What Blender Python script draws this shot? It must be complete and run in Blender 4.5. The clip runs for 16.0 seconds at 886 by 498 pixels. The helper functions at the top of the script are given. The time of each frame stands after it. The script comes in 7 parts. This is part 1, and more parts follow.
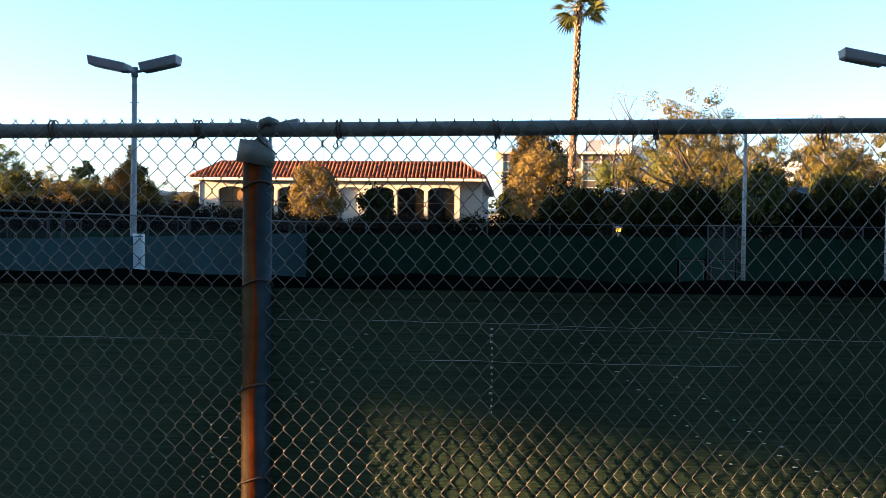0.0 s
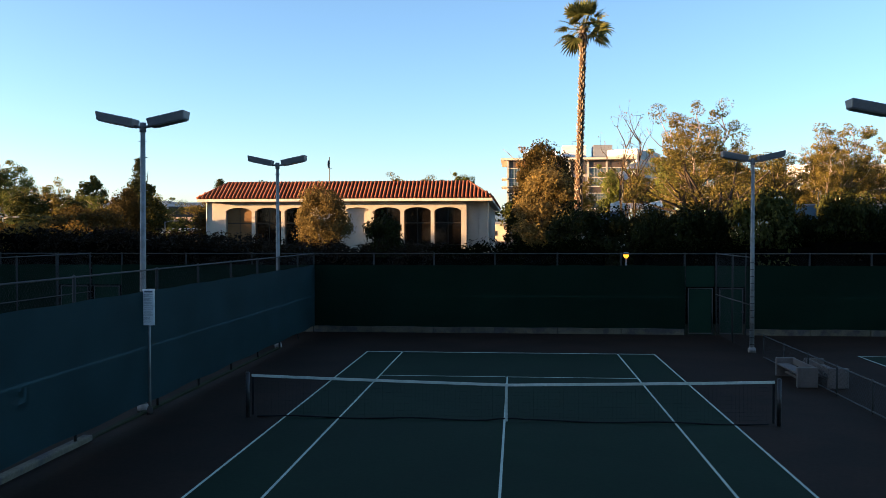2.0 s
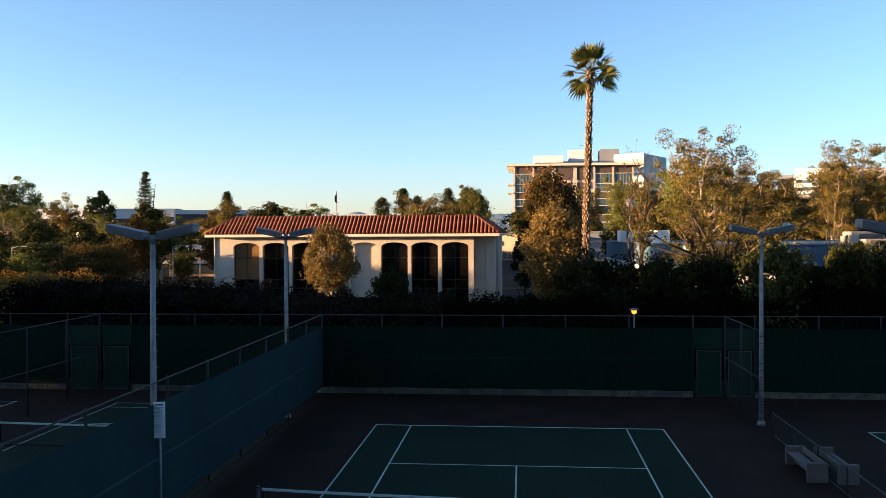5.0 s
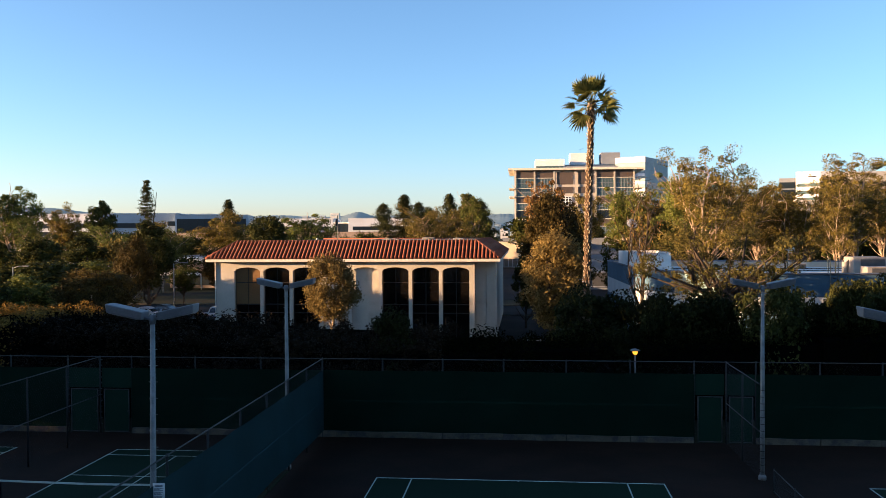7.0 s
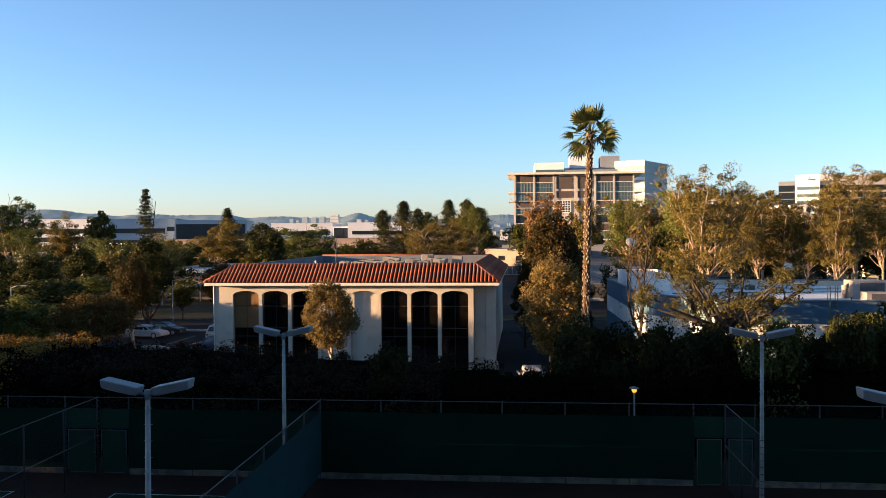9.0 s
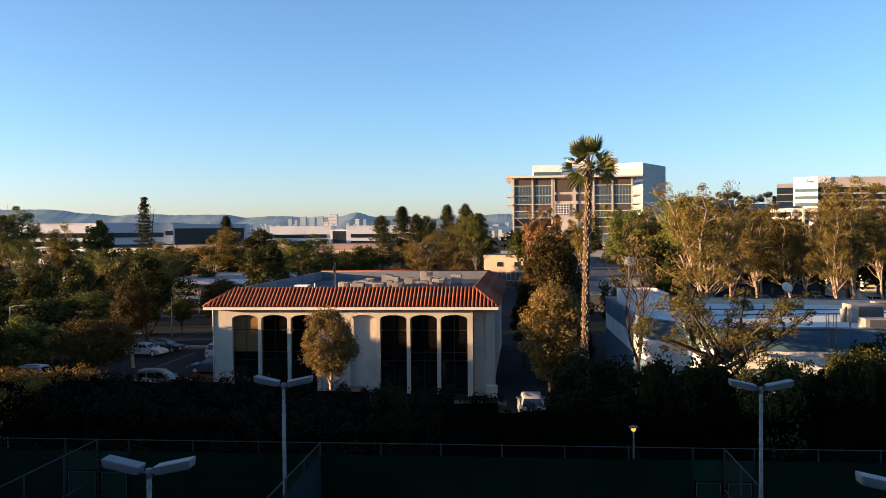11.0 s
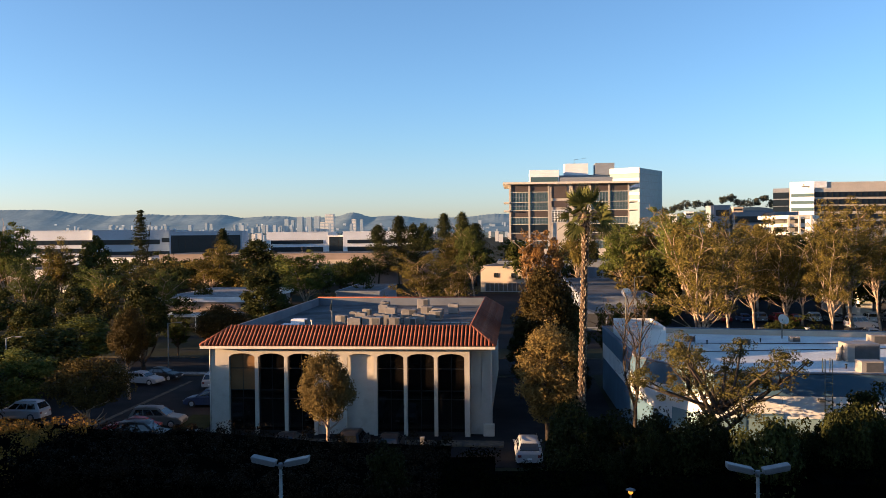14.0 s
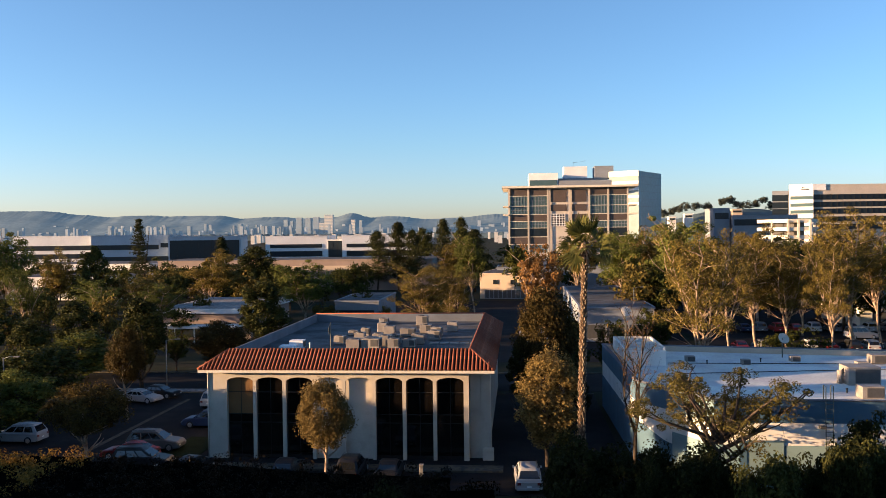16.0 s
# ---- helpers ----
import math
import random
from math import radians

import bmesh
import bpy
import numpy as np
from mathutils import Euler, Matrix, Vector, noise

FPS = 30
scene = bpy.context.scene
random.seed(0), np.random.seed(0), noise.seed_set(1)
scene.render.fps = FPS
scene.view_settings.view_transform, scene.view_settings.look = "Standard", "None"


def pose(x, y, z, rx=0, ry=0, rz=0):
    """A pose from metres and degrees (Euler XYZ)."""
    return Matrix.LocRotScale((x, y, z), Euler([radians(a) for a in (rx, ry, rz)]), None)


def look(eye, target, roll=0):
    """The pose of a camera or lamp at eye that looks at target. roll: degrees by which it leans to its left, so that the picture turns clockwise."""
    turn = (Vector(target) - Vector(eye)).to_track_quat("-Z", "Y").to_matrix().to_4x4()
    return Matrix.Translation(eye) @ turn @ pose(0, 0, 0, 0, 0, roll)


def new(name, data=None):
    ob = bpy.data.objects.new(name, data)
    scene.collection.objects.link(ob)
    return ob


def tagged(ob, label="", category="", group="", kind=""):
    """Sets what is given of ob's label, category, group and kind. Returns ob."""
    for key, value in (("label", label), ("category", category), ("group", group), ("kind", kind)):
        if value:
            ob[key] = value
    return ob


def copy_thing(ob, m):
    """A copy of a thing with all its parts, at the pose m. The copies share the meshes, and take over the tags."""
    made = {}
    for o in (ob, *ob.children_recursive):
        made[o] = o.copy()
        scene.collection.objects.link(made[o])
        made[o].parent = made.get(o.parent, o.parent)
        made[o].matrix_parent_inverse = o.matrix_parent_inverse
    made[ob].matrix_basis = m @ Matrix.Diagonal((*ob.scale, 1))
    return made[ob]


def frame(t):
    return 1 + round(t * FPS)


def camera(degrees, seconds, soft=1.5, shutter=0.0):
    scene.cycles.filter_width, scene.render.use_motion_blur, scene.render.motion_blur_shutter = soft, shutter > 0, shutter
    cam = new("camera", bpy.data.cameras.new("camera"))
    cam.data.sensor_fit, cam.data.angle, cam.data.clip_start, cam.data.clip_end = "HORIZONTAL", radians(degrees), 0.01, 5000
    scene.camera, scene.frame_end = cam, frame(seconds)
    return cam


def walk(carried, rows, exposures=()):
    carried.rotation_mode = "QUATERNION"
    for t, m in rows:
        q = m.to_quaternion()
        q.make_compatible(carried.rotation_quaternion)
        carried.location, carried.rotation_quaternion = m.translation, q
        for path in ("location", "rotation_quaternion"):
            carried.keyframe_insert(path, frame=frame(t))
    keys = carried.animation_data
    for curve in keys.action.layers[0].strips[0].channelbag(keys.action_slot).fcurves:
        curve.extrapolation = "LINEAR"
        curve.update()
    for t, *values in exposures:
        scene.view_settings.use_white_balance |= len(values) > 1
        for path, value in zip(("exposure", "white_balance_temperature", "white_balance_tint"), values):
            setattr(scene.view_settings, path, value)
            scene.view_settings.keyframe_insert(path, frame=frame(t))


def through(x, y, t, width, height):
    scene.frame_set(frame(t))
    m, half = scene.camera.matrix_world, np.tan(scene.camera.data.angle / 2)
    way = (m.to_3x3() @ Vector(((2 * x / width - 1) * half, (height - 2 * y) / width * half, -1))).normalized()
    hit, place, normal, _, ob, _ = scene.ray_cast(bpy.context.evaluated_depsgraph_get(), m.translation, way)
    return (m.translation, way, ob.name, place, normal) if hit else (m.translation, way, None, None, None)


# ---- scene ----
cam = camera(55.1, 16.0, soft=0.8)
# seconds, eye, pitch, yaw, roll
PATH = [
    (0, (0.342, -20.595, 3.388), -1.375, 4.502, 0.60),
    (0.5, (0.338, -20.590, 3.604), -1.257, 4.618, 0.38),
    (1, (0.334, -20.588, 3.887), -1.146, 4.740, 0.15),
    (1.5, (0.322, -20.591, 4.158), -1.074, 4.863, 0.00),
    (2, (0.293, -20.598, 4.567), -1.049, 4.956, -0.08),
    (2.5, (0.258, -20.601, 4.962), -1.046, 5.035, -0.10),
    (3, (0.247, -20.600, 5.410), -1.046, 5.121, -0.10),
    (3.5, (0.241, -20.596, 5.834), -1.042, 5.200, -0.12),
    (4, (0.232, -20.588, 6.325), -1.031, 5.280, -0.20),
    (6.5, (0.241, -20.548, 9.008), -1.089, 5.454, -0.30),
    (7, (0.264, -20.493, 9.462), -1.064, 5.474, -0.30),
    (7.5, (0.288, -20.441, 9.850), -1.051, 5.489, -0.30),
    (8, (0.306, -20.394, 10.303), -1.051, 5.503, -0.30),
    (8.5, (0.320, -20.352, 10.784), -1.047, 5.495, -0.32),
    (9, (0.330, -20.313, 11.333), -1.031, 5.451, -0.40),
    (11.5, (0.291, -20.343, 13.907), -1.117, 5.337, -0.50),
    (12, (0.284, -20.322, 14.458), -1.126, 5.309, -0.50),
    (12.5, (0.291, -20.303, 14.950), -1.135, 5.280, -0.50),
    (13, (0.294, -20.282, 15.496), -1.137, 5.244, -0.53),
    (13.5, (0.298, -20.267, 16.008), -1.137, 5.187, -0.55),
    (14, (0.310, -20.259, 16.581), -1.148, 5.128, -0.55),
    (14.5, (0.338, -20.239, 17.093), -1.164, 5.106, -0.60),
    (15, (0.363, -20.179, 17.607), -1.171, 5.099, -0.68),
    (15.5, (0.358, -20.063, 18.028), -1.164, 5.085, -0.70),
    (16, (0.348, -19.902, 18.451), -1.146, 5.080, -0.70),
]
walk(cam, [(t, pose(*eye, 90 + pitch, 0, yaw) @ pose(0, 0, 0, 0, 0, roll)) for t, eye, pitch, yaw, roll in PATH],
     exposures=[(0, 3.37, 7250, 13), (0.5, 3.1, 6850, 10), (1, 2.87, 6950, 10), (1.5, 2.68, 7200, 11), (2.5, 2.6, 7300, 14), (4, 2.5, 7250, 15), (6.5, 2.35, 6750, 13),
                (9, 2.25, 6600, 13), (11.5, 2.15, 6500, 13), (16, 2.05, 6450, 13)])
# ---- light ----
SUN_ELEV, SUN_SIDE = 5.0, 77.0       # degrees above the horizon; degrees to the left of straight behind the camera
world = bpy.data.worlds.new("sky")
scene.world = world
world.use_nodes = True
wn = world.node_tree.nodes
sky = wn.new("ShaderNodeTexSky")
sky.sky_type = "NISHITA"
sky.sun_disc = False
sky.sun_elevation = radians(SUN_ELEV)
sky.sun_rotation = radians(180 + SUN_SIDE)
sky.altitude = 2500
sky.air_density, sky.dust_density, sky.ozone_density = 1.0, 5.0, 2.6
wn["Background"].inputs["Strength"].default_value = 0.092
# thin grey haze near the horizon, the same all round
where, height, haze = wn.new("ShaderNodeTexCoord"), wn.new("ShaderNodeSeparateXYZ"), wn.new("ShaderNodeValToRGB")
veil = wn.new("ShaderNodeMix")
veil.data_type, veil.blend_type = "RGBA", "MULTIPLY"
veil.inputs["Factor"].default_value = 1.0
haze.color_ramp.elements[0].position, haze.color_ramp.elements[0].color = 0.0, (0.91, 0.775, 0.9, 1)
haze.color_ramp.elements[1].position, haze.color_ramp.elements[1].color = 0.16, (0.8, 0.8, 0.8, 1)
haze.color_ramp.elements.new(0.05).color = (0.87, 0.775, 0.81, 1)
haze.color_ramp.elements.new(0.1).color = (0.82, 0.79, 0.78, 1)
gain = wn.new("ShaderNodeVectorMath")
gain.operation = "SCALE"
gain.inputs["Scale"].default_value = 1.25
wl = world.node_tree.links
wl.new(where.outputs["Generated"], height.inputs[0])
wl.new(height.outputs["Z"], haze.inputs["Fac"])
wl.new(sky.outputs["Color"], veil.inputs["A"])
wl.new(haze.outputs["Color"], veil.inputs["B"])
wl.new(veil.outputs["Result"], gain.inputs[0])
wl.new(gain.outputs[0], wn["Background"].inputs["Color"])
sun = new("sun", bpy.data.lights.new("sun", "SUN"))
sun.data.energy = 5.0
sun.data.angle = radians(0.6)
sun.data.color = (1.0, 0.63, 0.33)
_a, _e = radians(SUN_SIDE), radians(SUN_ELEV)
SUN_DIR = Vector((-math.sin(_a) * math.cos(_e), -math.cos(_a) * math.cos(_e), math.sin(_e)))
sun.matrix_world = look(SUN_DIR * 100, (0, 0, 0))


# ---- materials ----
def material(name, colour, rough=0.75, vary=0.25, coarse=0.6, fine=14.0, bump=0.15, metal=0.0, second=None, amount=0.0,
             spread=0.0, island=False, sheen=0.5):
    """Procedural surface: broad stains and fine grain on the colour, a second colour in patches, relief, and a shift per piece."""
    m = bpy.data.materials.new(name)
    m.use_nodes = True
    nt = m.node_tree
    N, L = nt.nodes, nt.links
    bsdf = N["Principled BSDF"]
    tc = N.new("ShaderNodeTexCoord")
    big, small = N.new("ShaderNodeTexNoise"), N.new("ShaderNodeTexNoise")
    for node, scale, detail in ((big, coarse, 5.0), (small, fine, 3.0)):
        node.inputs["Scale"].default_value = scale
        node.inputs["Detail"].default_value = detail
        L.new(tc.outputs["Object"], node.inputs["Vector"])
    ramp = N.new("ShaderNodeMapRange")
    for key, value in (("From Min", 0.3), ("From Max", 0.7), ("To Min", 1 - vary), ("To Max", 1 + vary * 0.6)):
        ramp.inputs[key].default_value = value
    L.new(big.outputs["Fac"], ramp.inputs["Value"])
    ramp2 = N.new("ShaderNodeMapRange")
    for key, value in (("From Min", 0.3), ("From Max", 0.7), ("To Min", 1 - vary * 0.6), ("To Max", 1 + vary * 0.4)):
        ramp2.inputs[key].default_value = value
    L.new(small.outputs["Fac"], ramp2.inputs["Value"])
    mul = N.new("ShaderNodeMath")
    mul.operation = "MULTIPLY"
    L.new(ramp.outputs["Result"], mul.inputs[0])
    L.new(ramp2.outputs["Result"], mul.inputs[1])
    last = mul.outputs[0]
    if spread:
        if island:
            src = N.new("ShaderNodeNewGeometry").outputs["Random Per Island"]
        else:
            src = N.new("ShaderNodeObjectInfo").outputs["Random"]
        r3 = N.new("ShaderNodeMapRange")
        r3.inputs["To Min"].default_value, r3.inputs["To Max"].default_value = 1 - spread, 1 + spread
        L.new(src, r3.inputs["Value"])
        m3 = N.new("ShaderNodeMath")
        m3.operation = "MULTIPLY"
        L.new(last, m3.inputs[0])
        L.new(r3.outputs["Result"], m3.inputs[1])
        last = m3.outputs[0]
    base = N.new("ShaderNodeRGB")
    base.outputs[0].default_value = (*colour, 1)
    col = base.outputs[0]
    if second:
        mix = N.new("ShaderNodeMix")
        mix.data_type = "RGBA"
        patch = N.new("ShaderNodeTexNoise")
        patch.inputs["Scale"].default_value = coarse * 2.3
        patch.inputs["Detail"].default_value = 7.0
        L.new(tc.outputs["Object"], patch.inputs["Vector"])
        pr = N.new("ShaderNodeMapRange")
        pr.inputs["From Min"].default_value = 0.72 - amount * 0.5
        pr.inputs["From Max"].default_value = 0.84 - amount * 0.5
        L.new(patch.outputs["Fac"], pr.inputs["Value"])
        L.new(pr.outputs["Result"], mix.inputs["Factor"])
        L.new(col, mix.inputs["A"])
        mix.inputs["B"].default_value = (*second, 1)
        col = mix.outputs["Result"]
    sc = N.new("ShaderNodeVectorMath")
    sc.operation = "SCALE"
    L.new(col, sc.inputs[0])
    L.new(last, sc.inputs["Scale"])
    L.new(sc.outputs[0], bsdf.inputs["Base Color"])
    bsdf.inputs["Roughness"].default_value = rough
    bsdf.inputs["Metallic"].default_value = metal
    bsdf.inputs["Specular IOR Level"].default_value = sheen
    if bump:
        b = N.new("ShaderNodeBump")
        b.inputs["Strength"].default_value = bump
        b.inputs["Distance"].default_value = 0.02
        L.new(small.outputs["Fac"], b.inputs["Height"])
        L.new(b.outputs["Normal"], bsdf.inputs["Normal"])
    return m


def leaf_material(name, colour, second, through=0.25):
    """Leaves: two colours mixed leaf by leaf, with some light passing through."""
    m = bpy.data.materials.new(name)
    m.use_nodes = True
    nt = m.node_tree
    N, L = nt.nodes, nt.links
    bsdf, out = N["Principled BSDF"], N["Material Output"]
    geo = N.new("ShaderNodeNewGeometry")
    info = N.new("ShaderNodeObjectInfo")
    tc = N.new("ShaderNodeTexCoord")
    clump = N.new("ShaderNodeTexNoise")
    clump.inputs["Scale"].default_value = 0.7
    L.new(tc.outputs["Object"], clump.inputs["Vector"])
    add = N.new("ShaderNodeMath")
    add.operation = "MULTIPLY_ADD"
    L.new(geo.outputs["Random Per Island"], add.inputs[0])
    add.inputs[1].default_value = 0.55
    L.new(clump.outputs["Fac"], add.inputs[2])
    ramp = N.new("ShaderNodeMapRange")
    ramp.inputs["From Min"].default_value, ramp.inputs["From Max"].default_value = 0.35, 1.1
    L.new(add.outputs[0], ramp.inputs["Value"])
    mix = N.new("ShaderNodeMix")
    mix.data_type = "RGBA"
    L.new(ramp.outputs["Result"], mix.inputs["Factor"])
    mix.inputs["A"].default_value, mix.inputs["B"].default_value = (*colour, 1), (*second, 1)
    sc = N.new("ShaderNodeVectorMath")
    sc.operation = "SCALE"
    tone = N.new("ShaderNodeMapRange")
    tone.inputs["To Min"].default_value, tone.inputs["To Max"].default_value = 0.75, 1.25
    L.new(info.outputs["Random"], tone.inputs["Value"])
    L.new(mix.outputs["Result"], sc.inputs[0])
    L.new(tone.outputs["Result"], sc.inputs["Scale"])
    L.new(sc.outputs[0], bsdf.inputs["Base Color"])
    bsdf.inputs["Roughness"].default_value = 0.62
    bsdf.inputs["Specular IOR Level"].default_value = 0.06
    tl = N.new("ShaderNodeBsdfTranslucent")
    L.new(sc.outputs[0], tl.inputs["Color"])
    ms = N.new("ShaderNodeMixShader")
    ms.inputs["Fac"].default_value = through
    L.new(bsdf.outputs[0], ms.inputs[1])
    L.new(tl.outputs[0], ms.inputs[2])
    L.new(ms.outputs[0], out.inputs["Surface"])
    return m


def glass_material(name, colour, rough=0.06, metal=0.0):
    m = material(name, colour, rough, vary=0.1, bump=0.02, metal=metal, sheen=0.8 if rough < 0.2 else 0.35)
    return m


ASPHALT = material("asphalt", (0.0135, 0.014, 0.016), 0.9, 0.3, 0.15, 8, 0.3, second=(0.019, 0.019, 0.02), amount=0.5, sheen=0.06)
EARTH = material("earth", (0.03, 0.026, 0.02), 0.95, 0.4, 0.03, 1.5, 0.3, second=(0.022, 0.026, 0.014), amount=0.7, sheen=0.06)
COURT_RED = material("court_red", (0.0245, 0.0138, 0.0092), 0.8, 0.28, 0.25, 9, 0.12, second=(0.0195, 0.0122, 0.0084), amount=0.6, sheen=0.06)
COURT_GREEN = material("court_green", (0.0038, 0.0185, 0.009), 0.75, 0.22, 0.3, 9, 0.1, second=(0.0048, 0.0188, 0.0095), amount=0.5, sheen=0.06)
LINE = material("line_paint", (0.38, 0.46, 0.39), 0.7, 0.2, 2.0, 25, 0.05, sheen=0.15)
CONCRETE = material("concrete", (0.24, 0.23, 0.22), 0.9, 0.28, 0.9, 16, 0.25, second=(0.15, 0.145, 0.14), amount=0.5, spread=0.1, sheen=0.15)
# darker copy of the concrete, for kerbs, drain strip and house walk
KERB = material("dark_concrete", (0.1, 0.09, 0.066), 0.9, 0.3, 0.9, 16, 0.25, second=(0.06, 0.058, 0.056), amount=0.5, spread=0.12, sheen=0.06)
GALV = material("galvanised", (0.085, 0.092, 0.074), 0.6, 0.3, 3.0, 40, 0.1, metal=0.0, second=(0.095, 0.085, 0.062), amount=0.35)
GALV_OLD = material("galvanised_rusty", (0.036, 0.052, 0.06), 0.55, 0.45, 4.0, 30, 0.15, metal=0.0, second=(0.1, 0.03, 0.006), amount=0.5, sheen=0.05)
GALV_DARK = material("galvanised_dark", (0.025, 0.027, 0.027), 0.75, 0.3, 2.0, 30, 0.1, metal=0.2, sheen=0.2)
GALV_DULL = material("galvanised_dull", (0.055, 0.06, 0.06), 0.7, 0.3, 2.0, 30, 0.1, metal=0.2, sheen=0.2)
WIRE_DULL = material("fence_wire_dull", (0.05, 0.05, 0.05), 0.8, 0.2, 5, 60, 0.0, sheen=0.1)
WIRE = material("fence_wire", (0.112, 0.102, 0.078), 0.5, 0.2, 5, 60, 0.0, metal=0.0)
RUSTY = material("rusty_wire", (0.06, 0.03, 0.016), 0.85, 0.4, 20, 90, 0.1)
SCREEN_NEAR = material("windscreen_weave", (0.052, 0.089, 0.053), 0.85, 0.3, 1.5, 160, 0.4, second=(0.066, 0.1, 0.066), amount=0.3, sheen=0.2)
SCREEN = material("windscreen", (0.017, 0.053, 0.06), 0.7, 0.2, 0.5, 60, 0.2, sheen=0.15)
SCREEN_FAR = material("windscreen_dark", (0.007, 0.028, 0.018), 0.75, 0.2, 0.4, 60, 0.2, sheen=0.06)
HEM = material("windscreen_hem", (0.012, 0.013, 0.014), 0.7, 0.2, 3, 60, 0.2, sheen=0.06)
POLE = material("pole_paint", (0.185, 0.2, 0.2), 0.5, 0.25, 1.5, 22, 0.06, second=(0.14, 0.15, 0.148), amount=0.5)
LAMP_BOX = material("lamp_housing", (0.135, 0.142, 0.152), 0.5, 0.2, 1.5, 20, 0.05)
LAMP_LENS = material("lamp_lens", (0.25, 0.26, 0.26), 0.25, 0.15, 3, 20, 0.0)
BLACK = material("black_metal", (0.015, 0.016, 0.017), 0.5, 0.2, 3, 30, 0.05)
NET = material("net_cord", (0.012, 0.013, 0.014), 0.8, 0.2, 3, 30, 0.0, sheen=0.1)
TAPE = material("net_tape", (0.43, 0.5, 0.45), 0.7, 0.18, 3, 30, 0.05)
SIGN_WHITE = material("sign_white", (0.7, 0.72, 0.72), 0.5, 0.12, 2, 30, 0.0)
SIGN_INK = material("sign_ink", (0.09, 0.12, 0.15), 0.6, 0.1, 2, 30, 0.0)
BENCH = material("bench_plastic", (0.09, 0.076, 0.068), 0.7, 0.22, 1.5, 20, 0.1)
STUCCO = material("stucco", (0.46, 0.415, 0.345), 0.9, 0.14, 0.5, 30, 0.3, second=(0.41, 0.37, 0.305), amount=0.35, sheen=0.15)
TRIM = material("fascia_paint", (0.57, 0.53, 0.45), 0.75, 0.12, 0.8, 20, 0.08)
TILE = material("clay_tile", (0.22, 0.068, 0.038), 0.8, 0.24, 0.5, 12, 0.2, second=(0.28, 0.105, 0.062), amount=0.35, spread=0.16, sheen=0.15)
# roof sheet under the barrel tiles; shade between ribs is its dark colour
PAN_TILE = material("shaded_pan_tile", (0.07, 0.022, 0.015), 0.9, 0.25, 0.8, 12, 0.2, sheen=0.06)
BRONZE = glass_material("bronze_glass", (0.006, 0.005, 0.0045), 0.07)
# tan reflection in the first bay's upper panes, painted as their colour
PANE_REFLECTION = material("tan_pane_reflection", (0.16, 0.09, 0.04), 0.6, 0.15, 0.8, 20, 0.03, sheen=0.1)
FRAME = material("bronze_frame", (0.018, 0.015, 0.013), 0.5, 0.15, 2, 20, 0.03, metal=0.4)
ROOF_GREY = material("roof_membrane", (0.12, 0.125, 0.13), 0.9, 0.3, 0.25, 6, 0.15, second=(0.085, 0.085, 0.088), amount=0.5, sheen=0.06)
PARAPET = material("parapet_paint", (0.15, 0.165, 0.19), 0.9, 0.2, 0.4, 12, 0.15, sheen=0.06)
HVAC = material("hvac_metal", (0.235, 0.21, 0.185), 0.6, 0.2, 1.2, 20, 0.05, spread=0.15)
GRILLE = material("hvac_grille", (0.05, 0.05, 0.05), 0.6, 0.2, 3, 30, 0.1)
BLUE_WALL = material("blue_wall_paint", (0.052, 0.112, 0.165), 0.85, 0.15, 0.5, 18, 0.12)
TEAL_WALL = material("teal_and_sunlit_blue_paint", (0.17, 0.26, 0.275), 0.85, 0.15, 0.5, 18, 0.12)
WHITE_WALL = material("white_wall_paint", (0.66, 0.64, 0.6), 0.85, 0.13, 0.5, 18, 0.12)
ROOF_WHITE = material("white_roof_coating", (0.62, 0.64, 0.6), 0.8, 0.22, 0.2, 5, 0.12, second=(0.55, 0.55, 0.55), amount=0.5)
OFFICE_WHITE = material("office_panel", (0.68, 0.69, 0.7), 0.7, 0.1, 0.1, 2, 0.05, spread=0.04)
OFFICE_GREY = material("office_grey_panel", (0.2, 0.22, 0.25), 0.7, 0.12, 0.1, 2, 0.05)
OFFICE_STONE = material("office_stone", (0.45, 0.405, 0.355), 0.8, 0.14, 0.1, 2, 0.05)
# office panel copy with the wings' blue shade put into its colour
OFFICE_SHADED = material("office_panel_shaded", (0.34, 0.39, 0.45), 0.7, 0.12, 0.1, 2, 0.05)
BRONZE_PANEL = material("dark_bronze_panel", (0.075, 0.055, 0.045), 0.5, 0.15, 0.1, 2, 0.03)
TEAL_GLASS = glass_material("teal_glass", (0.06, 0.105, 0.115), 0.3)
BLUE_GLASS = glass_material("blue_glass", (0.19, 0.26, 0.28), 0.5, 0.0)
DARK_GLASS = glass_material("dark_glass", (0.012, 0.018, 0.024), 0.3)
TAN_WALL = material("tan_stucco", (0.46, 0.37, 0.285), 0.9, 0.13, 0.2, 8, 0.1)
PINK_WALL = material("pale_brick", (0.26, 0.2, 0.17), 0.9, 0.15, 0.2, 8, 0.1)
RUBBER = material("tyre_rubber", (0.02, 0.02, 0.02), 0.85, 0.2, 6, 30, 0.1)
RIM = material("wheel_rim", (0.5, 0.5, 0.51), 0.35, 0.1, 6, 30, 0.0, metal=0.8)
CAR_GLASS = glass_material("car_glass", (0.012, 0.014, 0.016), 0.05)
RED_LIGHT = material("tail_light", (0.12, 0.01, 0.008), 0.3, 0.1, 6, 30, 0.0)
CLEAR_LIGHT = material("head_light", (0.6, 0.6, 0.58), 0.2, 0.1, 6, 30, 0.0)
LIMB = material("brown_limb_bark", (0.1, 0.07, 0.048), 0.95, 0.35, 1.2, 16, 0.4, second=(0.06, 0.042, 0.03), amount=0.5, sheen=0.06)
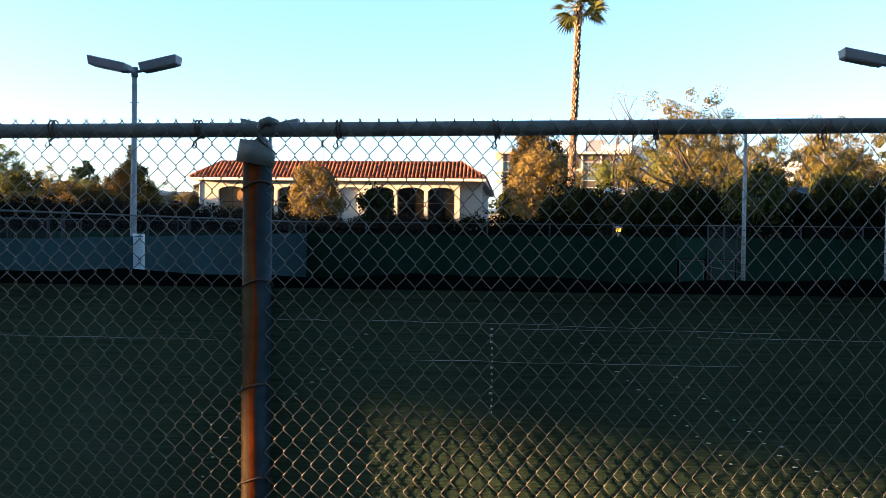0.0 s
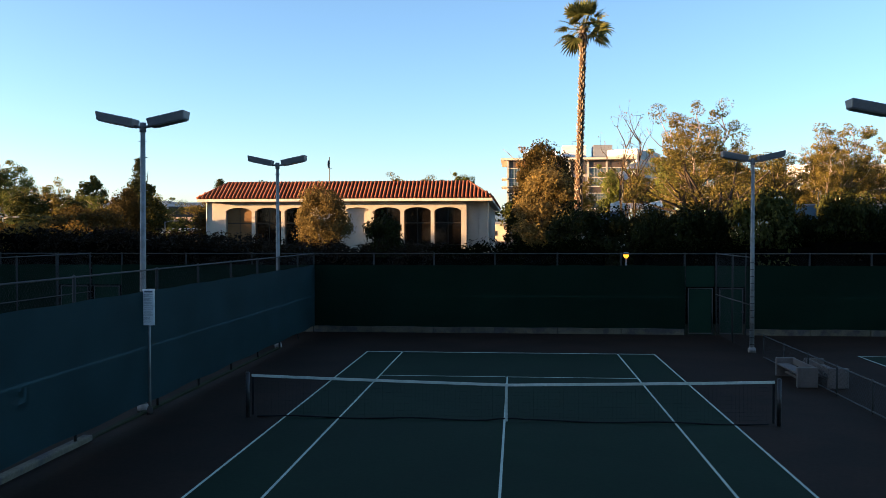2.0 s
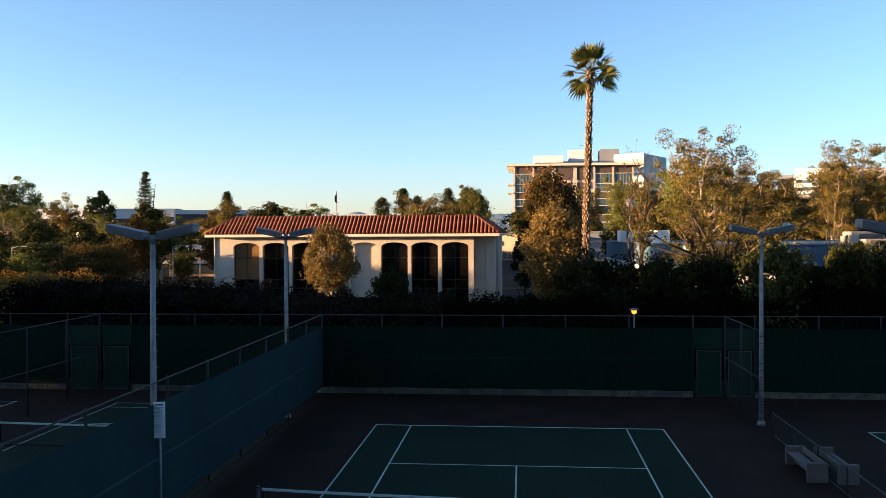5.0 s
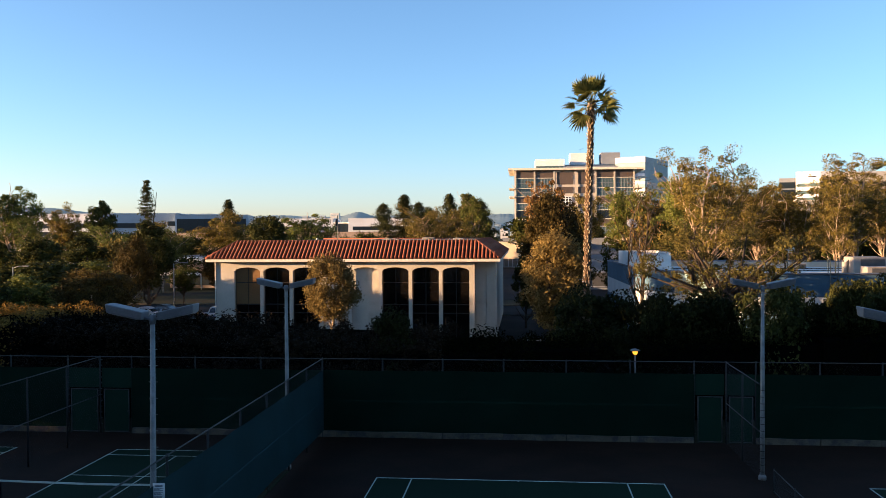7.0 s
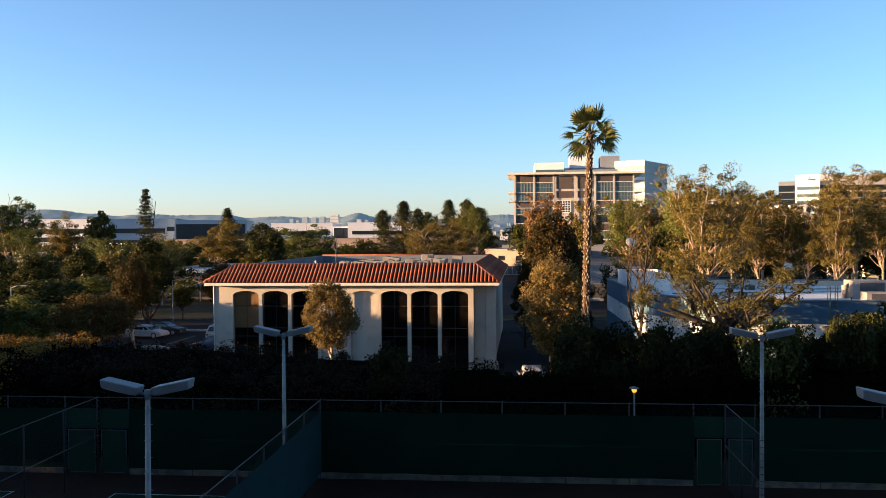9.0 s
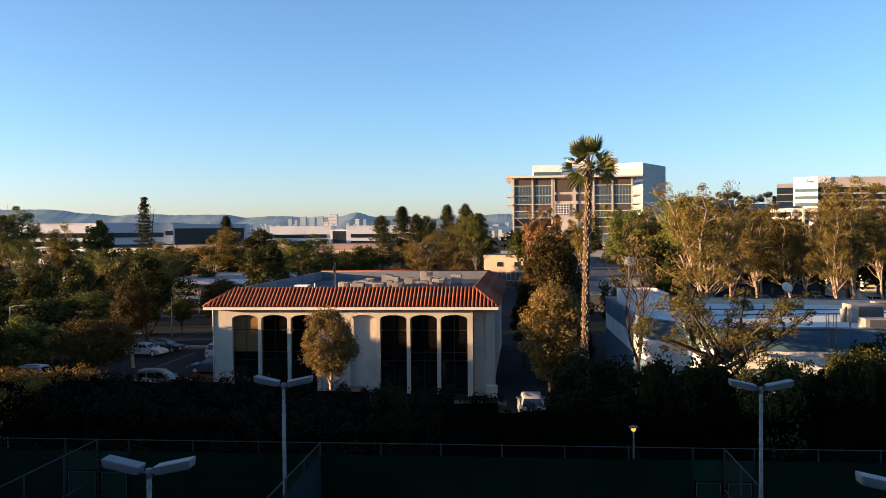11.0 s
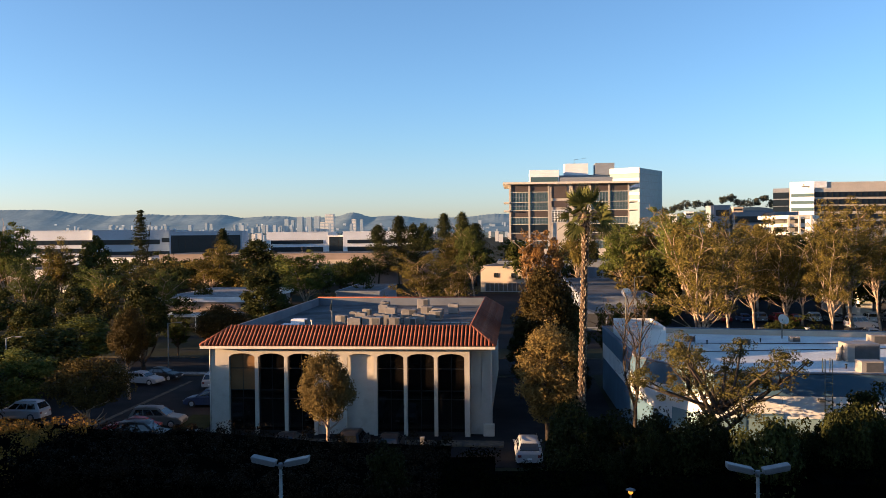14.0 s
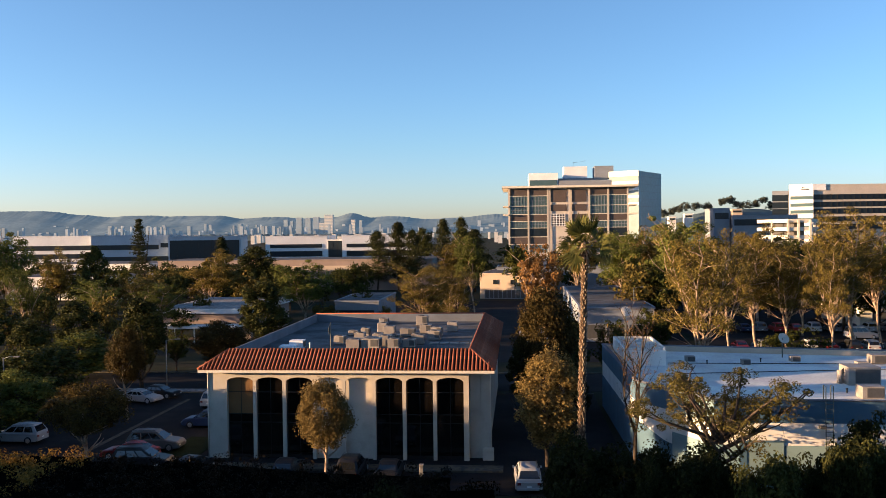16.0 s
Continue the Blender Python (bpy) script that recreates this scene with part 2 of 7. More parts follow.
BARK = material("grey_bark", (0.07, 0.055, 0.042), 0.95, 0.35, 1.5, 18, 0.5, second=(0.04, 0.032, 0.025), amount=0.5, sheen=0.06)
PALE_BARK = material("pale_bark", (0.34, 0.26, 0.19), 0.9, 0.35, 0.8, 12, 0.35, second=(0.18, 0.13, 0.1), amount=0.5, sheen=0.06)
PALM_CORE = material("palm_core", (0.075, 0.048, 0.03), 0.95, 0.35, 2.0, 14, 0.5, sheen=0.06)
PALM_BARK = material("palm_bark", (0.27, 0.215, 0.155), 0.95, 0.3, 2.0, 14, 0.5, second=(0.16, 0.11, 0.075), amount=0.5, spread=0.3, island=True, sheen=0.06)
# haze is mixed into these far colours; HAZE_LIT also holds sunlight
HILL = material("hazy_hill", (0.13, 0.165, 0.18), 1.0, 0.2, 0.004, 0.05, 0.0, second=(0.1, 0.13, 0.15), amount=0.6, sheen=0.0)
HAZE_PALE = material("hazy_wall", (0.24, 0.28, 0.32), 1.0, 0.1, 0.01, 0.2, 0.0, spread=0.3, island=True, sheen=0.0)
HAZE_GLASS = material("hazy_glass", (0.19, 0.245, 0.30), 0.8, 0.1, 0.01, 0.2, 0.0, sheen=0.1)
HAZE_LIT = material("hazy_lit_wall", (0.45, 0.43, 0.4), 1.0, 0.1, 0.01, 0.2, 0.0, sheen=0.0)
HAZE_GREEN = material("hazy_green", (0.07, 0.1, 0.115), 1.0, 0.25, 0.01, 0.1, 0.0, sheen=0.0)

# a faint glow is added to the far range, in place of bright haze
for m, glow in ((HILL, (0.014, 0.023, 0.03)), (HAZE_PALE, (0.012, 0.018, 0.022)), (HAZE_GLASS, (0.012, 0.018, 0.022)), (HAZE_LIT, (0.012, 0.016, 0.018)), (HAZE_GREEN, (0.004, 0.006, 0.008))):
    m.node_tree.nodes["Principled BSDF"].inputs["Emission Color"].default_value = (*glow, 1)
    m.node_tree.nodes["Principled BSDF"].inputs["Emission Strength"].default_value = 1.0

# the close cloth is woven in fine level threads
for node in list(SCREEN_NEAR.node_tree.nodes):
    if node.type == "TEX_NOISE" and node.inputs["Scale"].default_value > 100:
        stretch = SCREEN_NEAR.node_tree.nodes.new("ShaderNodeMapping")
        stretch.inputs["Scale"].default_value = (0.015, 0.2, 0.9)
        SCREEN_NEAR.node_tree.links.new(node.inputs["Vector"].links[0].from_socket, stretch.inputs["Vector"])
        SCREEN_NEAR.node_tree.links.new(stretch.outputs["Vector"], node.inputs["Vector"])

# rust runs on zinc posts; sunward warmth and sky blue are put into colour
_n, _l = GALV_OLD.node_tree.nodes, GALV_OLD.node_tree.links
_facing, _axis, _run = _n.new("ShaderNodeNewGeometry"), _n.new("ShaderNodeSeparateXYZ"), _n.new("ShaderNodeTexNoise")
_place, _stretch, _sum, _span, _tones = _n.new("ShaderNodeTexCoord"), _n.new("ShaderNodeMapping"), _n.new("ShaderNodeMath"), _n.new("ShaderNodeMapRange"), _n.new("ShaderNodeValToRGB")
_stretch.inputs["Scale"].default_value = (9.0, 9.0, 1.1)
_run.inputs["Scale"].default_value, _run.inputs["Detail"].default_value = 3.0, 6.0
_sum.operation = "MULTIPLY_ADD"
_sum.inputs[1].default_value = 1.3
_span.inputs["From Min"].default_value, _span.inputs["From Max"].default_value = -0.35, 1.65
_l.new(_facing.outputs["Normal"], _axis.inputs[0])
_l.new(_place.outputs["Object"], _stretch.inputs["Vector"])
_l.new(_stretch.outputs["Vector"], _run.inputs["Vector"])
_l.new(_run.outputs["Fac"], _sum.inputs[0])
_l.new(_axis.outputs["X"], _sum.inputs[2])
_l.new(_sum.outputs[0], _span.inputs["Value"])
_l.new(_span.outputs["Result"], _tones.inputs["Fac"])
_ramp = _tones.color_ramp
_ramp.elements[0].position, _ramp.elements[0].color = 0.0, (0.058, 0.036, 0.014, 1)
_ramp.elements[1].position, _ramp.elements[1].color = 1.0, (0.026, 0.044, 0.05, 1)
for _at, _c in ((0.36, (0.05, 0.03, 0.012)), (0.46, (0.125, 0.024, 0.003)), (0.6, (0.09, 0.02, 0.003)), (0.68, (0.022, 0.03, 0.03))):
    _ramp.elements.new(_at).color = (*_c, 1)
_base = _n["Principled BSDF"].inputs["Base Color"].links[0].from_node
_l.new(_tones.outputs["Color"], _base.inputs[0])

# near-black fill for hedge cores; the inner shade is its colour
CORE_SHADE = material("hedge_core_shade", (0.0025, 0.0025, 0.002), 1.0, 0.3, 1.0, 10, 0.2, sheen=0.0)

LEAF_OLIVE = leaf_material("olive_leaves", (0.042, 0.039, 0.0115), (0.178, 0.138, 0.035))
LEAF_LIME = leaf_material("olive_green_leaves", (0.03, 0.044, 0.011), (0.12, 0.13, 0.031))
LEAF_TAWNY = leaf_material("tawny_olive_leaves", (0.03, 0.031, 0.01), (0.115, 0.095, 0.027))
LEAF_GREEN = leaf_material("green_leaves", (0.008, 0.0135, 0.004), (0.055, 0.06, 0.012))
# darkened copy of the green leaves; the bushes' shade is in the colour
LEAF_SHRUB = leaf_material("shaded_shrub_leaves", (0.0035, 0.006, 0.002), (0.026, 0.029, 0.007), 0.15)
# near-black copy of the dark leaves: hedge shade put into the tone
LEAF_HEDGE = leaf_material("shaded_hedge_leaves", (0.0014, 0.0022, 0.001), (0.0055, 0.0058, 0.002), 0.08)
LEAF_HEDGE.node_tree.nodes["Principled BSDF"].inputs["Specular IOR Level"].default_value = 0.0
LEAF_DARK = leaf_material("dark_leaves", (0.009, 0.0135, 0.004), (0.06, 0.064, 0.017), 0.2)
LEAF_GOLD = leaf_material("golden_leaves", (0.05, 0.04, 0.014), (0.19, 0.134, 0.046))
# reddish tips, with the shade over their hedge runs in the colour
LEAF_TIPS = leaf_material("shaded_reddish_hedge_leaves", (0.0022, 0.0028, 0.001), (0.015, 0.008, 0.0028), 0.06)
LEAF_UMBER = leaf_material("umber_leaves", (0.01, 0.0095, 0.0035), (0.078, 0.056, 0.016))
LEAF_BROWN = leaf_material("russet_leaves", (0.11, 0.06, 0.022), (0.24, 0.13, 0.045))
# orange-red tips, brightened so the colour carries low sunlight too
LEAF_AUTUMN = leaf_material("sunlit_autumn_hedge_leaves", (0.05, 0.04, 0.01), (0.27, 0.15, 0.03))
LEAF_PINE = leaf_material("pine_needles", (0.01, 0.0155, 0.006), (0.052, 0.055, 0.018), 0.15)
# leaf colours greyed and paled to carry the distance haze
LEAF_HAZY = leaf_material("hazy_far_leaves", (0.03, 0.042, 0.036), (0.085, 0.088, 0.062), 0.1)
LEAF_PALM = leaf_material("palm_leaves", (0.032, 0.045, 0.013), (0.125, 0.122, 0.036))


# ---- mesh helpers ----
def part(name, bm, mat, parent=None, label=""):
    """Links a bmesh as one mesh object under parent."""
    me = bpy.data.meshes.new(name)
    bm.to_mesh(me)
    bm.free()
    me.materials.append(mat)
    ob = new(name, me)
    if parent is not None:
        ob.parent = parent
    if label:
        ob["label"] = label
    return ob


def thing(name, m, label, category, group="", kind=""):
    ob = new(name)
    ob.empty_display_size = 0.3
    ob.matrix_world = m
    return tagged(ob, label, category, group, kind)


def raw(name, verts, faces, mat, parent=None, smooth=False):
    me = bpy.data.meshes.new(name)
    me.from_pydata(verts, [], faces)
    me.materials.append(mat)
    if smooth:
        me.polygons.foreach_set("use_smooth", [True] * len(me.polygons))
    me.update()
    ob = new(name, me)
    if parent is not None:
        ob.parent = parent
    return ob


def box(bm, x0, x1, y0, y1, z0, z1, bevel=0.0):
    v = [bm.verts.new(p) for p in ((x0, y0, z0), (x1, y0, z0), (x1, y1, z0), (x0, y1, z0), (x0, y0, z1), (x1, y0, z1), (x1, y1, z1), (x0, y1, z1))]
    f = [bm.faces.new([v[i] for i in q]) for q in ((3, 2, 1, 0), (4, 5, 6, 7), (0, 1, 5, 4), (1, 2, 6, 5), (2, 3, 7, 6), (3, 0, 4, 7))]
    if bevel:
        edges = {e for q in f for e in q.edges}
        bmesh.ops.bevel(bm, geom=list(edges), offset=bevel, segments=1, affect="EDGES")
    return bm


def boxed(x0, x1, y0, y1, z0, z1, bevel=0.0):
    return box(bmesh.new(), x0, x1, y0, y1, z0, z1, bevel)


def tube(bm, points, radii, n=8, caps=True):
    """A tapered round bar through points."""
    rings = []
    pts = [Vector(p) for p in points]
    for i, p in enumerate(pts):
        d = (pts[min(i + 1, len(pts) - 1)] - pts[max(i - 1, 0)]).normalized()
        a = d.orthogonal().normalized() if abs(d.z) > 0.9 else d.cross(Vector((0, 0, 1))).normalized()
        b = d.cross(a)
        r = float(radii[i] if isinstance(radii, (list, tuple)) else radii)
        rings.append([bm.verts.new(p + r * (math.cos(k * math.tau / n) * a + math.sin(k * math.tau / n) * b)) for k in range(n)])
    for u, w in zip(rings, rings[1:]):
        for k in range(n):
            f = bm.faces.new((u[k], u[(k + 1) % n], w[(k + 1) % n], w[k]))
            f.smooth = n > 4
    if caps:
        bm.faces.new(rings[0][::-1])
        bm.faces.new(rings[-1])
    return bm


def tubed(points, radii, n=8):
    return tube(bmesh.new(), points, radii, n)


def prism(bm, outline, z0, z1):
    """An upright block over a plan outline (counter-clockwise)."""
    lo = [bm.verts.new((x, y, z0)) for x, y in outline]
    hi = [bm.verts.new((x, y, z1)) for x, y in outline]
    bm.faces.new(lo[::-1])
    bm.faces.new(hi)
    k = len(outline)
    for i in range(k):
        bm.faces.new((lo[i], lo[(i + 1) % k], hi[(i + 1) % k], hi[i]))
    return bm


# ---- ground and courts ----
def slab(name, x0, x1, y0, y1, z0, z1, mat, label, category):
    ob = part(name, boxed(x0, x1, y0, y1, z0, z1), mat)
    return tagged(ob, label, category, kind="structure")


bm = bmesh.new()
g = 4800
for ring in ((-g, g, -g, g),):
    vs = [bm.verts.new(p) for p in ((ring[0], ring[2], -0.03), (ring[1], ring[2], -0.03), (ring[1], ring[3], -0.03), (ring[0], ring[3], -0.03))]
    bm.faces.new(vs)
tagged(part("ground", bm, EARTH), "dry brown earth and planting ground", "ground", kind="structure")
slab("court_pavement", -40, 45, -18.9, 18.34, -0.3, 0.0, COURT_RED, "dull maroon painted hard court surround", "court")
slab("path_behind_fence", -40, 45, -34, -18.95, -0.3, -0.02, CONCRETE, "plain concrete path beside the tennis fence", "path")


def court(x0, x1, y0, y1, lines, label):
    """A painted playing area with its lines; lines as rectangles x0, x1, y0, y1."""
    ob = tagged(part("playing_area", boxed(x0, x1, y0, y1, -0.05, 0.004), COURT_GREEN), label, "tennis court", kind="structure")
    for a, b, c, d in lines:
        part("court_line", boxed(a, b, c, d, -0.04, 0.008), LINE, ob)
    return ob


def tennis_lines(cx):
    w = 0.05
    out = []
    for s in (-1, 1):
        out += [(cx + s * 5.46 - w / 2, cx + s * 5.46 + w / 2, -11.885, 11.885), (cx + s * 4.09 - w / 2, cx + s * 4.09 + w / 2, -11.835, 11.835)]
        a, b = sorted((s * 11.885, s * 11.81))
        out.append((cx - 5.435, cx - 4.115, a, b))
        out.append((cx - 4.065, cx + 4.065, a, b))
        out.append((cx + 4.115, cx + 5.435, a, b))
        out.append((cx - 4.065, cx + 4.065, s * 6.4 - w / 2, s * 6.4 + w / 2))
        a, b = sorted((s * 11.81, s * 11.71))
        out.append((cx - w / 2, cx + w / 2, a, b))
    out.append((cx - w / 2, cx + w / 2, -6.375, 6.375))
    return out


court(-5.485, 5.485, -11.885, 11.885, tennis_lines(0), "dark green tennis court with white lines")
court(12.85, 23.82, -11.885, 11.885, tennis_lines(18.335), "dark green neighbouring tennis court with white lines")


def small_court_lines(x0, x1, y0, y1, inner, service):
    w = 0.05
    xm, ym = (x0 + x1) / 2, (y0 + y1) / 2
    out = [(x0, x0 + w, y0, y1), (x1 - w, x1, y0, y1), (x0 + w, x1 - w, y0, y0 + w), (x0 + w, x1 - w, y1 - w, y1)]
    for s in (-1, 1):
        for reach in (inner, service):
            out.append((x0 + w, x1 - w, ym + s * reach - w / 2, ym + s * reach + w / 2))
        a, b = sorted((ym + s * (service + w / 2), ym + s * (inner - w / 2)))
        out.append((xm - w / 2, xm + w / 2, a, b))
    out.append((xm - w / 2, xm + w / 2, ym - service + w / 2, ym + service - w / 2))
    return out


court(-17.65, -11.5, 0.1, 15.3, small_court_lines(-17.65, -11.5, 0.1, 15.3, 6.67, 3.6), "dark green small paddle court with white lines")
court(-28.4, -22.3, 0.1, 15.3, small_court_lines(-28.4, -22.3, 0.1, 15.3, 6.67, 3.6), "dark green second small paddle court")


# ---- nets ----
def net(x0, x1, y, h_end, h_mid, label, strap=True):
    ob = thing("tennis_net", pose((x0 + x1) / 2, y, 0.004), label, "tennis net", "nets on the courts")
    half = (x1 - x0) / 2
    for s in (-1, 1):
        post = part("post", tubed([(s * half, 0, 0), (s * half, 0, h_end + 0.02)], 0.05, 12), BLACK, ob)
        part("post_cap", tubed([(s * half, 0, h_end + 0.02), (s * half, 0, h_end + 0.05)], [0.055, 0.045], 12), BLACK, post)
        part("end_strip", boxed(s * (half - 0.13) - 0.025, s * (half - 0.13) + 0.025, -0.012, 0.012, 0.06, h_end - 0.04), NET, ob)
    steps = 48
    bm, cords, foot = bmesh.new(), bmesh.new(), bmesh.new()
    def top(u):
        return h_end + (h_mid - h_end) * (1 - abs(u)) ** 0.85
    last = None
    for k in range(steps + 1):
        u = -1 + 2 * k / steps
        ring = [bm.verts.new((u * (half - 0.1), yy, top(u) - zz)) for yy, zz in ((-0.014, 0.0), (0.014, 0.0), (0.014, 0.062), (-0.014, 0.062))]
        if last:
            for i in range(4):
                bm.faces.new((last[i], last[(i + 1) % 4], ring[(i + 1) % 4], ring[i]))
        last = ring
    part("headband", bm, TAPE, ob, "white tape along the top")
    low = lambda x: 0.03 + 0.05 * math.exp(-(x / 0.35) ** 2) + 0.02 * math.sin(x * 2.1)
    n = int(2 * (half - 0.24) / 0.09)
    for k in range(n + 1):
        x = -(half - 0.24) + k * 0.09
        zt = top(x / half) - 0.05
        box(cords, x - 0.0009, x + 0.0009, -0.0009, 0.0009, low(x), zt)
    rows = 10
    for r in range(rows):
        f = r / rows
        for k in range(24):
            xa, xb = -(half - 0.24) + k * (half - 0.24) / 12, -(half - 0.24) + (k + 1) * (half - 0.24) / 12
            za = low(xa) + f * (top(xa / half) - low(xa) - 0.05)
            zb = low(xb) + f * (top(xb / half) - low(xb) - 0.05)
            tube(cords, [(xa, 0, za), (xb, 0, zb)], 0.001, 4, False)
    part("mesh", cords, NET, ob, "black knotted netting")
    pts = [(x, 0, low(x)) for x in np.linspace(-(half - 0.24), half - 0.24, 40)]
    part("bottom_band", tube(foot, pts, 0.021, 6), NET, ob)
    if strap:
        part("centre_strap", boxed(-0.03, 0.03, -0.022, 0.022, 0.0, h_mid + 0.01, 0.004), TAPE, ob, "white centre strap")
    return ob


net(-6.38, 6.47, 0.0, 1.07, 0.914, "black tennis net with white headband between black posts")
net(11.9, 24.8, 0.0, 1.07, 0.914, "black tennis net on the neighbouring court")
net(-18.3, -10.9, 7.7, 0.84, 0.79, "black low net on the small paddle court", strap=False)
net(-29.0, -21.7, 7.7, 0.84, 0.79, "black low net on the second paddle court", strap=False)


# ---- fences ----
def chain_link(bm, x0, x1, z0, z1, mesh, r, y=0.0, twist=0.006, sides=4):
    """Zigzag wires in the plane y, each linked with its neighbour."""
    k = int((x1 - x0) / mesh)
    rows = int((z1 - z0) / (mesh * 1.27))
    step = (z1 - z0) / rows
    for i in range(k):
        x = x0 + i * mesh
        pts = []
        for j in range(rows + 1):
            right = (j + i) % 2
            px_, py_, pz_ = x + (mesh if right else 0.0) * 1.02, y + (twist if right else -twist), z0 + j * step
            pts += [(px_, py_, pz_ - step * 0.07), (px_, py_ * 1.0, pz_ + step * 0.07)] if sides > 4 else [(px_, py_, pz_)]
        tube(bm, pts, r, sides, False)
    return bm


def fence(name, m, length, label, posts, height=3.64, screen=(0.27, 3.11), screen_mat=SCREEN, side=-1, rails=(), mesh=0.06, wire=0.0015, band=None, rail_r=0.021, post_r=0.036, screen_gap=0.05, group="court fences", spans=None):
    """A chain-link fence along its own x axis: posts, top rail, wire and cloth on one side."""
    ob = thing(name, m, label, "fence", group)
    for x in posts:
        p = part("post", tubed([(x, 0, -0.1), (x, 0, height - 0.03)], post_r, 10), GALV_DARK, ob)
        cap = bmesh.new()
        tube(cap, [(x, 0, height - 0.03), (x, 0, height + 0.02), (x, 0, height + 0.055)], [post_r + 0.006, post_r + 0.006, 0.012], 10)
        part("post_cap", cap, GALV_DULL, p)
    part("top_rail", tubed([(0, 0, height), (length, 0, height)], rail_r, 8), GALV_DULL, ob)
    for z in rails:
        part("middle_rail", tubed([(0, 0, z), (length, 0, z)], rail_r, 8), GALV_DULL, ob)
    lo, hi = band or ((screen[1] - 0.05) if screen else 0.05, height)
    part("chain_link", chain_link(bmesh.new(), 0, length, lo, hi, mesh, wire, 0, 0.004, 3), WIRE_DULL, ob, "galvanised wire mesh")
    if screen:
        bm = bmesh.new()
        n = max(2, int(length / 0.35))
        rows = 6
        grid = []
        for i in range(n + 1):
            x = length * i / n
            col = []
            for j in range(rows + 1):
                z = screen[0] + (screen[1] - screen[0]) * j / rows
                sag = 0.012 * math.sin(x * 2.2) * (1 if j == rows else 0) + 0.02 * math.sin(x * 1.7 + 1) * (1 if j == 0 else 0)
                off = side * (screen_gap + 0.008 * noise.noise(Vector((x * 0.8, z * 0.9, length))))
                col.append(bm.verts.new((x, off, z + sag)))
            grid.append(col)
        for i in range(n):
            for j in range(rows):
                f = bm.faces.new((grid[i][j], grid[i + 1][j], grid[i + 1][j + 1], grid[i][j + 1]))
        bmesh.ops.solidify(bm, geom=bm.faces[:], thickness=0.004)
        part("windscreen", bm, screen_mat, ob, "woven windscreen cloth")
        part("seam", boxed(0.02, length - 0.02, side * (screen_gap + 0.012) - 0.002, side * (screen_gap + 0.012) + 0.002, (screen[0] + screen[1]) / 2 - 0.03, (screen[0] + screen[1]) / 2 + 0.03), screen_mat, ob)
    return ob


FAR_Y = 18.34
# far fence, cut at the two gates
far_posts = [-9.14, -6.3, -3.5, -0.7, 2.14, 5.0, 7.82]
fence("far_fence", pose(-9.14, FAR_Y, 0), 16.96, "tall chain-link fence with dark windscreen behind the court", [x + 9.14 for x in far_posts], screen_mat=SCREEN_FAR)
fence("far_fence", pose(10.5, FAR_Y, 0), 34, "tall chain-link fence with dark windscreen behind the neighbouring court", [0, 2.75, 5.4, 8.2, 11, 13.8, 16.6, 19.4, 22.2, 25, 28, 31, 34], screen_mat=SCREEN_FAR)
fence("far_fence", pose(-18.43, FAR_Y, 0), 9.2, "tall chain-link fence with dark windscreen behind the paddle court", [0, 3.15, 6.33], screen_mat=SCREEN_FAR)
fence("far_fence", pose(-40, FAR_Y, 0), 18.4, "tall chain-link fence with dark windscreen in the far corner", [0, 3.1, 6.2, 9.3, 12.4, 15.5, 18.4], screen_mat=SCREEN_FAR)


def gate(x0, x1, label):
    """A narrow fence bay with a framed gate and a cloth panel over it."""
    ob = thing("gate", pose(x0, FAR_Y, 0), label, "gate", "court gates")
    w = x1 - x0
    part("top_rail", tubed([(0, 0, 3.64), (w, 0, 3.64)], 0.021, 8), GALV_DULL, ob)
    for s, x in enumerate((0.16, w - 0.14)):
        part("gate_post", tubed([(x, -0.02, 0.02), (x, -0.02, 2.1)], 0.024, 8), GALV_DULL, ob)
    part("gate_rail", tubed([(0.16, -0.02, 2.08), (w - 0.14, -0.02, 2.08)], 0.024, 8), GALV_DULL, ob)
    part("gate_rail", tubed([(0.16, -0.02, 0.06), (w - 0.14, -0.02, 0.06)], 0.02, 8), GALV_DULL, ob)
    part("gate_cloth", boxed(0.19, w - 0.17, -0.008, 0.002, 0.1, 2.04), SCREEN_FAR, ob)
    part("transom_cloth", boxed(0.05, w - 0.04, -0.008, 0.002, 2.16, 3.1), SCREEN_FAR, ob)
    part("chain_link", chain_link(bmesh.new(), 0, w, 3.06, 3.64, 0.06, 0.0016, 0, 0.004, 3), WIRE_DULL, ob)
    for z in np.arange(0.4, 3.5, 0.28):
        part("tension_band", tubed([(-0.0, 0, z), (-0.0, 0, z + 0.03)], 0.046, 8), GALV_DULL, ob)
    latch = boxed(w - 0.2, w - 0.1, -0.07, -0.04, 1.0, 1.08, 0.01)
    part("latch", latch, GALV_DULL, ob)
    return ob


gate(7.82, 9.17, "closed chain-link gate with dark cloth panel")
gate(9.2, 10.5, "closed chain-link gate of the neighbouring court")
gate(-19.95, -18.43, "closed chain-link gate of the paddle court")
gate(-21.6, -19.98, "closed chain-link gate beside the divider fence")

# fence lines that run away from the camera
fence("divider_fence", pose(-9.14, 18.3, 0, 0, 0, -90), 36.7, "long chain-link divider fence with blue-grey windscreen", [0.02, 2.9, 5.75, 8.6, 11.5, 14.4, 17.3, 21.5, 24.5, 27.5, 30.5, 33.5, 36.6], side=1, mesh=0.06)
fence("divider_fence", pose(-19.97, 18.3, 0, 0, 0, -90), 10.5, "open chain-link divider fence between the paddle courts", [0.02, 3.0, 6.0, 10.4], screen=None, band=(0.05, 3.64), rails=(1.83,), mesh=0.08, wire=0.0014)
